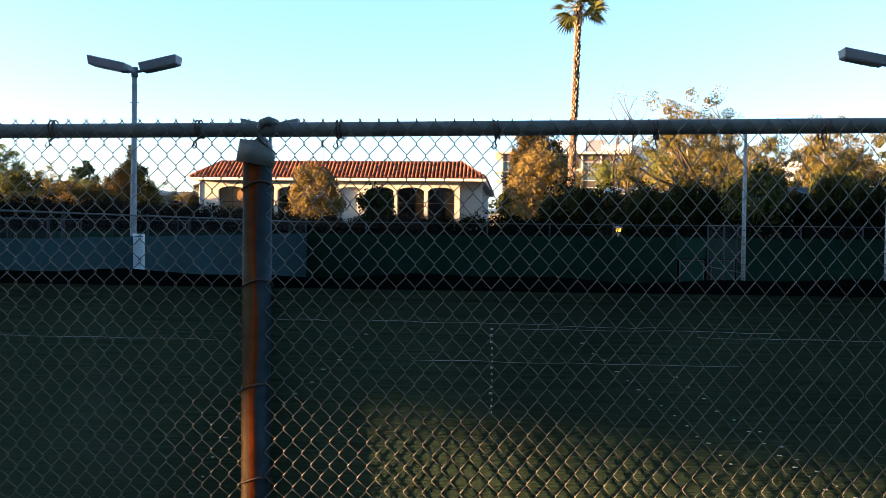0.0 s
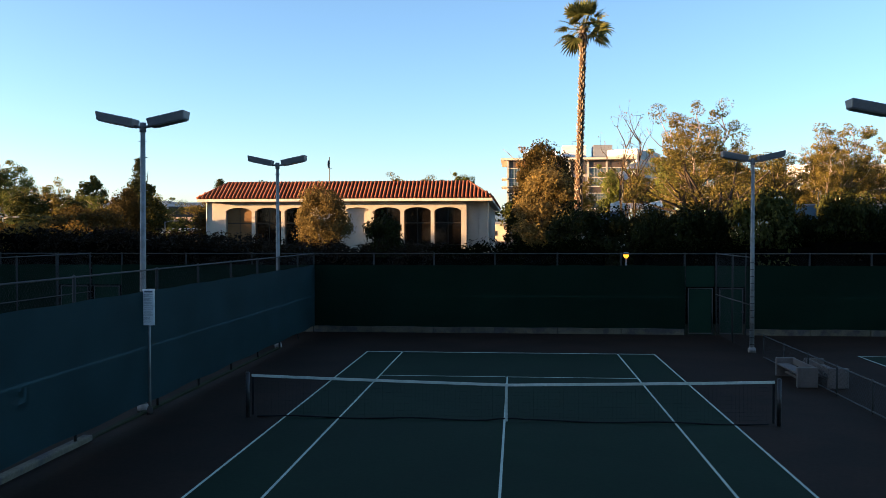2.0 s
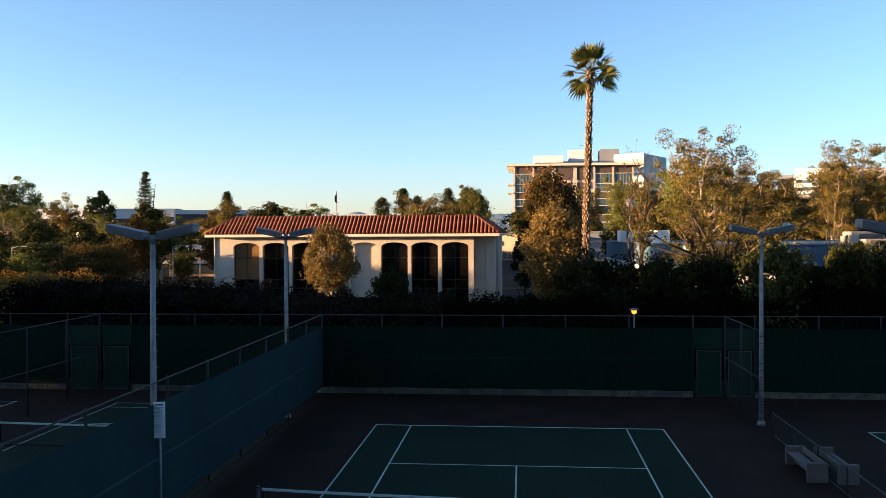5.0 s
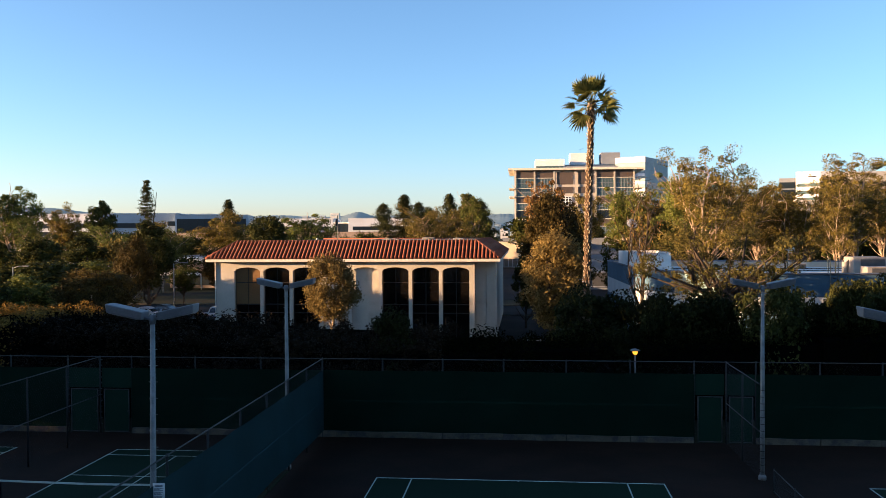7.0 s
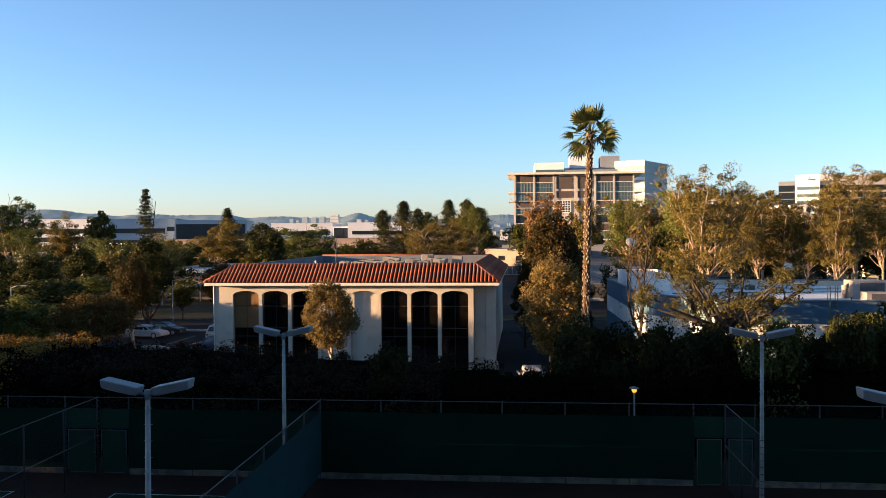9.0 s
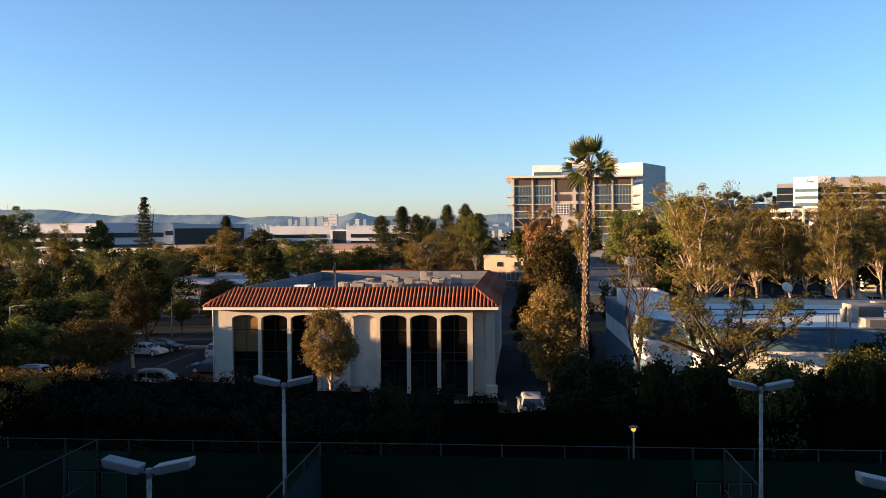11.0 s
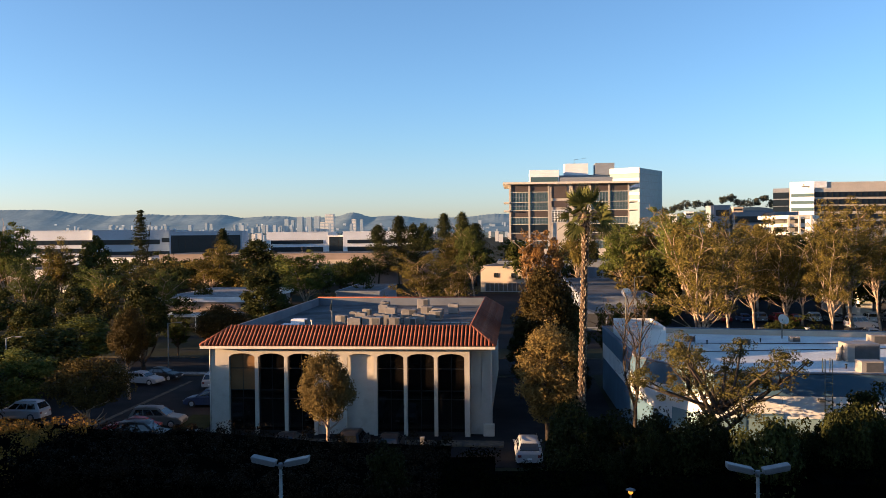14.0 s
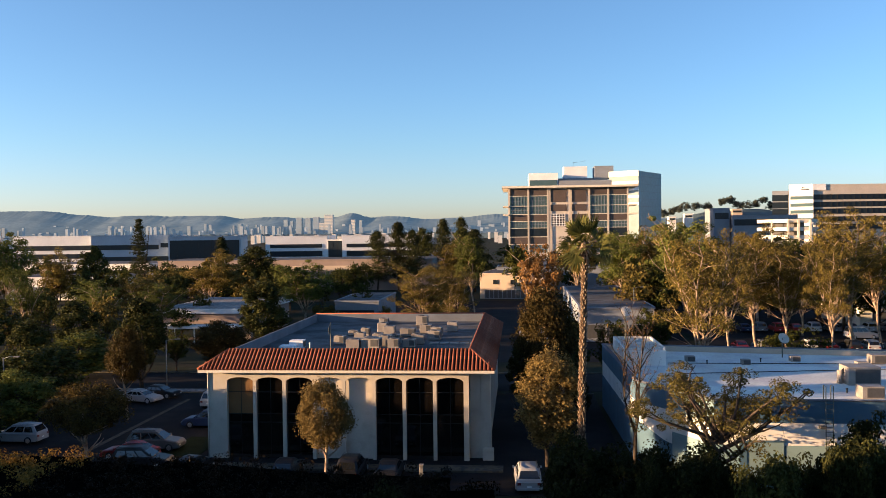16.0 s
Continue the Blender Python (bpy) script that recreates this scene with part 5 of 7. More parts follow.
for k in range(5):
    part("canopy_post", tubed([(-61.5 + k * 3.4, 119.8, 0), (-61.5 + k * 3.4, 119.8, 2.5)], 0.1, 8), WHITE_WALL, wb)
part("window_band", boxed(-61.5, -48, 124.85, 124.97, 0.5, 2.3), DARK_GLASS, wb)
facade("flat_building", -37, -28, 150, 24, 4.4, [(1.0, 2.8, -36, -29, DARK_GLASS)], "low grey flat-roofed shed behind the house", OFFICE_GREY, "building")

# right: offices, garage, low blocks
facade("grey_building", 10.5, 22.5, 122, 55, 5.4, [(0.5, 2.8, 11, 22, GRILLE)], "long low grey building with flat roof", OFFICE_GREY, "building")
facade("grey_building", 24.7, 34, 172, 30, 8.4, [(5.0, 7.0, 26, 33, TAN_WALL)], "small tan block with pale roof edge", TAN_WALL, "building", panes=False)
facade("tan_building", 62, 92, 140, 20, 5.0, [(1.5, 3.0, 64, 90, GRILLE)], "long low cream building beyond the parking lot", TRIM, "building")
facade("tan_building", 38, 58, 196, 20, 5.5, [(1.5, 3.5, 39, 57, GRILLE)], "low cream building behind the trees", TAN_WALL, "building")
ro = thing("ribbon_office", pose(0, 0, 0), "white office block with dark ribbon windows and stone wing", "office building")
part("wing", prism(bmesh.new(), [(161.3, 462.0), (222, 465), (222, 505), (172, 505)], 0, 42.0), OFFICE_STONE, ro, "beige stone wing")
part("wing_top", prism(bmesh.new(), [(150.2, 467.2), (161.3, 461.6), (168.3, 461.9), (180, 500), (162, 505)], 38.9, 42.3), OFFICE_WHITE, ro)
part("white_front", prism(bmesh.new(), [(150.0, 466.6), (161.2, 461.0), (161.25, 470), (158, 500)], 0, 38.9), OFFICE_WHITE, ro, "sunlit white corner")
part("side_block", prism(bmesh.new(), [(141.6, 468.5), (149.9, 467.0), (157, 495), (150.5, 497)], 0, 39.0), OFFICE_GREY, ro)
for z0, z1 in ((33.7, 36.5), (29.7, 32.5), (25.9, 28.75), (21.6, 24.4), (17.4, 20.2)):
    w = part("window_band", prism(bmesh.new(), [(161.6, 461.75), (222, 464.75), (222, 465.1), (161.6, 462.1)], z0, z1), DARK_GLASS, ro)
    for k in range(20):
        part("mullion", boxed(162.0 + k * 3.1, 162.12 + k * 3.1, 461.5 + k * 0.155, 461.7 + k * 0.155, z0, z1), FRAME, w)
    part("window_band", prism(bmesh.new(), [(150.6, 466.1), (160.9, 460.95), (160.95, 461.1), (150.65, 466.3)], z0 + 0.3, z1 - 0.7), TEAL_GLASS, ro)
    part("window_band", prism(bmesh.new(), [(141.5, 468.3), (149.8, 466.8), (149.85, 467.0), (141.6, 468.5)], z0 - 0.4, z1 + 0.2), DARK_GLASS, ro)
part("logo", boxed(155.9, 156.7, 463.1, 463.3, 40.2, 40.9), BRONZE_PANEL, ro)
part("wall_sign", boxed(155.0, 159.2, 462.2, 462.4, 39.2, 39.8), BRONZE_PANEL, ro)
gar = thing("parking_garage", pose(0, 0, 0), "open multi-storey white parking garage", "parking garage")
gplan = [(101.6, 352), (107.7, 330), (116.5, 330), (121.5, 337), (126, 358), (106, 366)]
for z in (21.7, 18.4, 15.1, 11.8):
    part("deck", prism(bmesh.new(), gplan, z - 1.15, z + 0.25), TRIM, gar)
for x, y in ((107.6, 329.9), (111.7, 329.9), (116.3, 329.9), (119, 333.4), (121.4, 336.9), (104.6, 341)):
    part("column", boxed(x - 0.4, x + 0.4, y - 0.3, y + 0.3, 0, 21.4), TRIM, gar)
part("core", prism(bmesh.new(), ring_of(gplan, -5.0), 0, 20.5), GRILLE, gar)
facade("blue_office", 108.3, 140, 420, 30, 24.8, [(20.0, 23.0, 109, 139, DARK_GLASS)], "blue-grey shaded office block on the rise", OFFICE_GREY)
facade("blue_office", 99.6, 107.6, 424, 20, 28.6, [(23.5, 26.5, 100.4, 107, DARK_GLASS)], "small blue-grey upper office block", OFFICE_GREY)

# ---- hills and far city ----
HILLS = [(-3600, 165), (-3027, 169), (-2831, 160), (-2572, 159), (-2347, 134), (-2187, 120), (-2060, 127), (-1777, 120), (-1605, 121), (-1466, 104), (-1281, 110), (-1128, 99), (-976, 103), (-870, 123), (-764, 100),
         (-644, 105), (-465, 87), (-288, 94), (-111, 109), (35, 101), (238, 84), (500, 90), (696, 75), (950, 70), (1500, 90), (2400, 80), (3600, 90)]


def ridge(name, ys, lift, mat, label, rough):
    vs, fs = [], []
    n = 1500
    for i in range(n + 1):
        x = -3600 + 7200 * i / n
        for (x0, h0), (x1, h1) in zip(HILLS, HILLS[1:]):
            if x0 <= x <= x1:
                u = (x - x0) / (x1 - x0)
                u = u * u * (3 - 2 * u)
                h = h0 + (h1 - h0) * u
        h = h * lift + rough * noise.noise(Vector((x * 0.012, ys[0] * 0.01, 1)))
        crest = rough * (0.6 * noise.noise(Vector((x * 0.045, 3, 1))) + 0.9 * noise.noise(Vector((x * 0.11, 7, 1))))
        for k, y in enumerate(ys):
            s = k / (len(ys) - 1)
            bump = noise.noise(Vector((x * 0.006, y * 0.02, 5))) * 1.5 * s * (1 - s) * 4
            vs.append((x, y + 9 * noise.noise(Vector((x * 0.004, y * 0.01, 2))), -2 + (h + 2) * s ** 0.8 + bump + crest * s ** 8))
    m = len(ys)
    for i in range(n):
        for k in range(m - 1):
            a = i * m + k
            fs.append((a, a + m, a + m + 1, a + 1))
    return tagged(raw(name, vs, fs, mat, smooth=True), label, "hills", kind="structure")


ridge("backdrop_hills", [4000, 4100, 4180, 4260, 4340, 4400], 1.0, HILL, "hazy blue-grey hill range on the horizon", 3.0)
rc = random.Random(21)
vs, fs = [], []


def add_block(x0, x1, y, deep, z1, z0=-1.0):
    k = len(vs)
    vs.extend([(x0, y, z0), (x1, y, z0), (x1, y + deep, z0), (x0, y + deep, z0), (x0, y, z1), (x1, y, z1), (x1, y + deep, z1), (x0, y + deep, z1)])
    fs.extend([tuple(k + i for i in q) for q in ((4, 5, 6, 7), (0, 1, 5, 4), (1, 2, 6, 5), (2, 3, 7, 6), (3, 0, 4, 7))])


for k in range(620):
    x, y = rc.uniform(-3200, 1300), rc.uniform(2300, 3950)
    w = rc.uniform(10, 38)
    h = rc.choice((6, 8, 10, 12, 16)) * rc.uniform(0.8, 1.3)
    if rc.random() < 0.06 and y > 3500:
        w, h = rc.uniform(9, 16), rc.uniform(24, 44)
    add_block(x, x + w, y, rc.uniform(10, 30), h)
for k in range(150):
    x = rc.uniform(-2900, 200)
    y = rc.uniform(4060, 4200)
    add_block(x, x + rc.uniform(6, 18), y, 10, rc.uniform(30, 70) * (y - 4000) / 200 + 12)
for k in range(95):
    x = rc.gauss(-1500, 620) if k % 3 else rc.uniform(-2900, 500)
    y = rc.uniform(3700, 3960)
    add_block(x, x + rc.uniform(6, 14), y, 14, rc.uniform(26, 66))
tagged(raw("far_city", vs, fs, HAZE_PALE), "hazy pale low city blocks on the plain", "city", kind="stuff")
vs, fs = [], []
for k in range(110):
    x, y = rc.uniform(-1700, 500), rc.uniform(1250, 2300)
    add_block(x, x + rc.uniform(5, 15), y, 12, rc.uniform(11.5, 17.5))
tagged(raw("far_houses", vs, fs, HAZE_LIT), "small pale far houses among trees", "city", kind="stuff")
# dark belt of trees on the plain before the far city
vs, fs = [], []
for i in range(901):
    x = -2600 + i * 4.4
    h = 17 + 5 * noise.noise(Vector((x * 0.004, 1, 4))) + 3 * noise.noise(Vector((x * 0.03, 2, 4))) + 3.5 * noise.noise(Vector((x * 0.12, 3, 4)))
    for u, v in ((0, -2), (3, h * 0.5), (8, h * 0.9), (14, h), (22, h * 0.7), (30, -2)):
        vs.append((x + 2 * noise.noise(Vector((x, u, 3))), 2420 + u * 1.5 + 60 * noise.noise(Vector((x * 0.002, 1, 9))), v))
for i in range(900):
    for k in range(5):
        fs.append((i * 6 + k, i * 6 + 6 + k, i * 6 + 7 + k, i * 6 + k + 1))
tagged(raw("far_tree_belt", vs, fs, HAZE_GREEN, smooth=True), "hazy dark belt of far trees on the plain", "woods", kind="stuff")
for x0, x1, h, pale in ((-1185, -1164, 90, 0), (-1150, -1136, 84, 0), (-1121, -1092, 100, 0), (-1074, -1046, 99, 0), (-1032, -1004, 102, 0), (-975, -932, 112, 1), (-1001, -978, 72, 1), (-839, -818, 86, 1), (-797, -782, 84, 0), (-1600, -1588, 74, 0), (-1830, -1800, 60, 0), (-2110, -2092, 70, 0), (-1420, -1405, 72, 0), (-1690, -1672, 64, 0), (-2300, -2270, 58, 0)):
    x0, x1, h = x0 * 0.95, x1 * 0.95, h * 0.96
    t = thing("skyscraper", pose(x0, 3990, 0), "far pale high-rise tower in haze" if pale else "far grey high-rise tower in haze", "skyscraper", "far high-rises")
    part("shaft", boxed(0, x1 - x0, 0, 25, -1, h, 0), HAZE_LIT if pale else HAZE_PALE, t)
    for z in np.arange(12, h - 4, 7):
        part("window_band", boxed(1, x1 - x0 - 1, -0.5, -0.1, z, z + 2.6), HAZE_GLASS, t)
# ---- trees ----
def leaves(points, normals, size, rng, aspect=0.68):
    """Small folded leaf blades at the points; returns vertices and faces."""
    n = len(points)
    a = normals + rng.normal(0, 0.55, (n, 3))
    a /= np.linalg.norm(a, axis=1)[:, None] + 1e-9
    t = rng.normal(0, 1, (n, 3))
    t -= a * (t * a).sum(1)[:, None]
    t /= np.linalg.norm(t, axis=1)[:, None] + 1e-9
    b = np.cross(a, t)
    s = size * rng.uniform(0.6, 1.35, n)[:, None]
    v = np.stack([points - t * s * 0.5, points + b * s * aspect * 0.5 + a * s * 0.1, points + t * s * 0.5, points - b * s * aspect * 0.5 + a * s * 0.1], 1).reshape(-1, 3)
    f = np.arange(4 * n).reshape(-1, 4)
    return v, f


def mesh_from(name, v, f, mat):
    me = bpy.data.meshes.new(name)
    me.from_pydata(v.tolist(), [], f.tolist())
    me.materials.append(mat)
    me.update()
    return me


def clumps(centres, radius, count, size, rng, mat, name="crown", flat=0.75, aspect=0.68):
    pts, nrm = [], []
    for c in centres:
        k = max(3, int(count * rng.uniform(0.6, 1.3)))
        d = rng.normal(0, 1, (k, 3))
        d /= np.linalg.norm(d, axis=1)[:, None]
        r = radius * rng.uniform(0.55, 1.35) * rng.uniform(0.45, 1.0, k)[:, None] ** 0.6
        pts.append(np.asarray(c) + d * r * np.array([1, 1, flat]))
        nrm.append(d + np.array([0, 0, 0.35]))
    v, f = leaves(np.concatenate(pts), np.concatenate(nrm), size, rng, aspect)
    return mesh_from(name, v, f, mat)


def limb(bm, start, direction, length, r0, r1, rng, bend=0.12, steps=5, n=6):
    """A bent tapered limb; returns its points."""
    p, d = np.array(start, float), np.array(direction, float)
    d /= np.linalg.norm(d)
    pts, rad = [p.copy()], [r0]
    for k in range(steps):
        d = d + rng.normal(0, bend, 3) + np.array([0, 0, 0.05])
        d /= np.linalg.norm(d)
        p = p + d * length / steps
        pts.append(p.copy())
        rad.append(r0 + (r1 - r0) * (k + 1) / steps)
    tube(bm, [tuple(q) for q in pts], rad, n, True)
    return pts, d


def tree_frame(kind, h, w, base, rng, forks, up, r0):
    """Trunk with forking limbs; returns bmesh and the ends that carry leaves."""
    bm = bmesh.new()
    ends = []
    trunk, d = limb(bm, (0, 0, -0.1), (rng.normal(0, 0.04), rng.normal(0, 0.04), 1), base, r0, r0 * 0.72, rng, 0.05, 5, 8)
    top = trunk[-1]
    for k in range(forks):
        a = math.tau * (k + rng.uniform(-0.3, 0.3)) / forks
        spread = rng.uniform(0.6, 1.0)
        start = trunk[-1 - int(rng.integers(0, 2))] if k else top
        dirn = (math.cos(a) * spread * (1 - up), math.sin(a) * spread * (1 - up), up + rng.uniform(0, 0.3))
        L = (h - base) * rng.uniform(0.55, 0.8)
        pts, dd = limb(bm, start, dirn, L, r0 * 0.5, r0 * 0.2, rng, 0.13, 6, 6)
        ends += [pts[-1], pts[-2], pts[-3]]
        for j in (1, 2, 3, 4, 5, 6):
            for _ in range(2):
                a2 = rng.uniform(0, math.tau)
                d2 = np.array(dd) * 0.5 + np.array([math.cos(a2), math.sin(a2), rng.uniform(0.1, 0.8)]) * 0.8
                p2, _d = limb(bm, pts[j], d2, L * rng.uniform(0.22, 0.42), r0 * 0.24, r0 * 0.07, rng, 0.18, 4, 5)
                ends += [p2[-1], p2[-2]]
    return bm, np.array(ends)


def fit_ends(bm, ends, h, w):
    """Scale limbs and ends so that the crown has the wanted height and width."""
    zmax = ends[:, 2].max() + 0.5
    span = 2 * np.percentile(np.abs(ends[:, :2]), 94)
    sx, sz = w * 0.9 / span, h / zmax
    for v in bm.verts:
        f = min(1.0, max(0.0, v.co.z / (0.25 * h)))
        v.co.x *= 1 + (sx - 1) * f
        v.co.y *= 1 + (sx - 1) * f
        v.co.z *= sz
    return ends * np.array([sx, sx, sz])


def ellipsoid_centres(n, h, w, base, rng, lump=0.22, taper=0.0):
    out = []
    while len(out) < n:
        d = rng.normal(0, 1, 3)
        d /= np.linalg.norm(d)
        r = rng.uniform(0.35, 1.0) ** 0.45
        lum = 1 + lump * noise.noise(Vector((d[0] * 1.9 + h, d[1] * 1.9, d[2] * 1.9)))
        z = base + (h - base) * (0.5 + 0.5 * d[2] * r * lum)
        wid = w / 2 * (1 - taper * max(0, (z - base) / (h - base) - 0.35))
        out.append((d[0] * r * lum * wid, d[1] * r * lum * wid, z))
    return np.array(out)


KIND = {
    # kind: height, width, crown base, label, category
    "euc": (18.0, 9.0, 5.5), "brown": (15.0, 6.0, 5.0), "spread": (11.8, 11.0, 5.8), "bare": (12.0, 6.0, 4.0), "small": (6.5, 5.0, 2.0),
    "dark": (13.0, 7.0, 3.2), "gold": (8.0, 5.0, 2.6), "tall": (10.2, 5.0, 1.4), "bush": (6.0, 5.0, 0.2), "oak": (5.0, 9.0, 0.3), "pine": (19.0, 8.0, 4.0), "norf": (22.0, 6.0, 4.0), "wood": (10.0, 7.0, 2.0), "euc_far": (18.0, 9.0, 5.5), "umbrella": (6.8, 6.5, 2.8), "cypress": (20.0, 6.0, 0.3), "shrub": (6.0, 5.0, 0.2), "screen": (23.5, 9.0, 5.0), "high": (24.0, 6.0, 15.0),
}
LABEL = {
    "euc": ("tall eucalyptus with pale forked limbs and sparse olive leaves", "tree"), "brown": ("slender tree with russet autumn leaves", "tree"), "spread": ("wide spreading tree with pale crooked limbs and thin leaves", "tree"),
    "bare": ("nearly bare dark tree with thin twigs", "tree"), "small": ("small street tree with light green leaves", "tree"), "dark": ("dense dark green leafy tree", "tree"), "gold": ("dense rounded tree with golden green leaves", "tree"), "tall": ("tall dense ovoid tree with golden tan leaves", "tree"),
    "bush": ("tall leafy dark green bush", "bush"), "oak": ("broad low shrub mass with bare stems", "bush"), "pine": ("dark conical pine with ragged tiers", "tree"), "norf": ("tall tiered narrow pine", "tree"), "wood": ("leafy tree among distant woods", "tree"), "umbrella": ("umbrella-shaped tree with bronze green crown and pale trunk", "tree"), "cypress": ("dense columnar dark cypress", "tree"), "euc_far": ("tall eucalyptus with pale forked limbs among the distant lots", "tree"), "shrub": ("tall dense unseen bush added for shade", "bush"), "screen": ("tall dense dark unseen tree added for shade", "tree"), "high": ("tall unseen tree with a high crown, added for shade", "tree"),
}
PROTO = {}


def tree_meshes(kind, seed):
    rng = np.random.default_rng(seed)
    h, w, base = KIND[kind]
    far = kind == "euc_far"
    kind = "euc" if far else kind
    if kind in ("euc", "brown", "spread", "bare", "small"):
        forks = {"euc": 6, "brown": 5, "spread": 4, "bare": 4, "small": 5}[kind]
        up = {"euc": 0.84, "brown": 0.8, "spread": 0.42, "bare": 0.7, "small": 0.6}[kind]
        r0 = {"euc": 0.22, "brown": 0.22, "spread": 0.3, "bare": 0.24, "small": 0.12}[kind]
        bm, ends = tree_frame(kind, h, w, base * 0.8, rng, forks, up, r0)
        if kind in ("bare", "spread"):
            twigs = []
            for e in ends[::1 if kind == "bare" else 2]:
                for _ in range(2):
                    q, _d = limb(bm, e, rng.normal(0, 1, 3) + np.array([0, 0, 0.5]), rng.uniform(0.5, 1.3), 0.014, 0.005, rng, 0.2, 3, 3)
                    twigs.append(q[-1])
            ends = np.concatenate([ends, twigs])
        ends = fit_ends(bm, ends, h, w)
        if kind == "spread":
            # long low limbs with leaf masses at their ends
            ends = ends[rng.random(len(ends)) < 0.3]
            for tip in ((2.4, 5.7, 5.2), (3.4, 6.0, 5.8), (1.0, 5.9, 5.6), (-0.4, 6.0, 5.0), (3.0, 4.9, 5.0), (2.2, 6.1, 6.4), (4.6, 1.4, 7.2), (2.2, 3.8, 7.8), (-4.4, 2.2, 7.0), (-5.4, -0.6, 8.0), (3.4, -2.6, 8.8), (-2.6, -3.4, 9.0), (0.2, 4.6, 9.2), (2.6, 1.0, 10.0), (-2.4, 1.4, 10.2)):
                start = np.array([tip[0] * 0.06, tip[1] * 0.06, 5.0 + 0.12 * tip[2]])
                aim = np.array(tip) - start
                q, _d = limb(bm, start, aim, float(np.linalg.norm(aim)), 0.15, 0.04, rng, 0.1, 6, 6)
                ends = np.concatenate([ends, np.array(q[-1]) + rng.normal(0, 0.55, (11 if tip[1] > 4.7 else 5, 3)) * np.array([1, 1, 0.6]), np.array(q[-2]) + rng.normal(0, 0.5, (2, 3))])
        n, rad, size = {"euc": (130, 1.1, 0.32) if far else (150, 0.95, 0.22), "brown": (60, 0.7, 0.34), "spread": (105, 0.55, 0.15), "bare": (2, 0.3, 0.12), "small": (45, 0.5, 0.22)}[kind]
        reach = np.linalg.norm(ends[:, :2], axis=1)
        ends = ends[reach < np.percentile(reach, 95)]
        keep = ends[ends[:, 2] > (h * 0.42 if kind == "euc" and not seed % 2 or far else base * (1.45 if kind == "euc" else 0.6))]
        if kind == "euc":
            keep = keep[rng.random(len(keep)) < 0.95]
        leaf = {"euc": LEAF_LIME if seed % 2 else LEAF_OLIVE, "brown": LEAF_BROWN, "spread": LEAF_TAWNY, "bare": LEAF_BROWN, "small": LEAF_GREEN}[kind]
        crown = clumps(keep, rad, n, size, rng, leaf, flat=0.7, aspect=0.55 if kind == "euc" else 0.6)
        bark = PALE_BARK if kind in ("euc", "brown") else BARK if kind in ("bare", "spread") else LIMB
    else:
        bm = bmesh.new()
        r0 = {"dark": 0.25, "gold": 0.2, "tall": 0.2, "bush": 0.1, "oak": 0.12, "pine": 0.28, "norf": 0.25, "wood": 0.2, "shrub": 0.1, "umbrella": 0.2, "cypress": 0.3, "screen": 0.35, "high": 0.3}[kind]
        tops = h * (0.9 if kind in ("pine", "norf") else 0.7)
        pts, _ = limb(bm, (0, 0, -0.1), (0.02, 0.01, 1), tops, r0, r0 * 0.25, rng, 0.04, 7, 8)
        if kind in ("pine", "norf"):
            cen = []
            tiers = 24 if kind == "norf" else 20
            for k in range(tiers):
                s = k / (tiers - 1)
                z = base + (h - base) * s
                R = w / 2 * (1 - s) ** (0.75 if kind == "norf" else 0.5) * (rng.uniform(0.7, 1.1) if kind == "norf" else rng.uniform(0.45, 1.25)) + 0.25
                arms = int(rng.integers(5, 8))
                for a in range(arms):
                    ang0 = math.tau * (a + rng.uniform(-0.4, 0.4)) / arms
                    if rng.random() < 0.12:
                        continue
                    q, _d = limb(bm, (0, 0, z), (math.cos(ang0), math.sin(ang0), 0.12), R, 0.06, 0.02, rng, 0.08, 3, 4)
                    for p in q[1:]:
                        cen.append(p)
            crown = clumps(np.array(cen), 0.8 if kind == "norf" else 1.05, 18 if kind == "norf" else 30, 0.42 if kind == "norf" else 0.5, rng, LEAF_PINE, flat=0.5 if kind == "norf" else 0.8, aspect=0.4)
        else:
            for k in range(9):
                a = math.tau * k / 9 + rng.uniform(-0.2, 0.2)
                limb(bm, pts[int(rng.integers(3, 6)) if kind in ("gold", "tall") else int(rng.integers(1, 5))], (math.cos(a), math.sin(a), 0.9), (h - base) * (0.32 if kind in ("gold", "tall") else 0.45), r0 * 0.45, r0 * 0.1, rng, 0.15, 5, 5)
            n, rad, cnt, size, leaf, lump, taper = {
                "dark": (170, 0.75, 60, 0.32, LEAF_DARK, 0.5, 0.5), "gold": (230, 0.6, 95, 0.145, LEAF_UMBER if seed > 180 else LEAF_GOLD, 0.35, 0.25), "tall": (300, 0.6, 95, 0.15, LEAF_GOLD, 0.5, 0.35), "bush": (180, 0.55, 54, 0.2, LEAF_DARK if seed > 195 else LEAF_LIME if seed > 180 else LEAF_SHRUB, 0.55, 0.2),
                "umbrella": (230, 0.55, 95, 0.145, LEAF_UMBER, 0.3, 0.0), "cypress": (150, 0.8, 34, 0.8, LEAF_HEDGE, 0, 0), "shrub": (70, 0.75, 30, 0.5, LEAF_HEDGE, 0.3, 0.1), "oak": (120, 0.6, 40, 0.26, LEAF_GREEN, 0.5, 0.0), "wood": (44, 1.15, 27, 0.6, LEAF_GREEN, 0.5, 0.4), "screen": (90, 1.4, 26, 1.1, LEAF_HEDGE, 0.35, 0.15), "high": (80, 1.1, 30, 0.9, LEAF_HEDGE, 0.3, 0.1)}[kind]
            if kind in ("cypress", "high"):
                u, q = np.sqrt(rng.uniform(0, 1, n)) * (w / 2 - rad * 0.9), rng.uniform(0, math.tau, n)
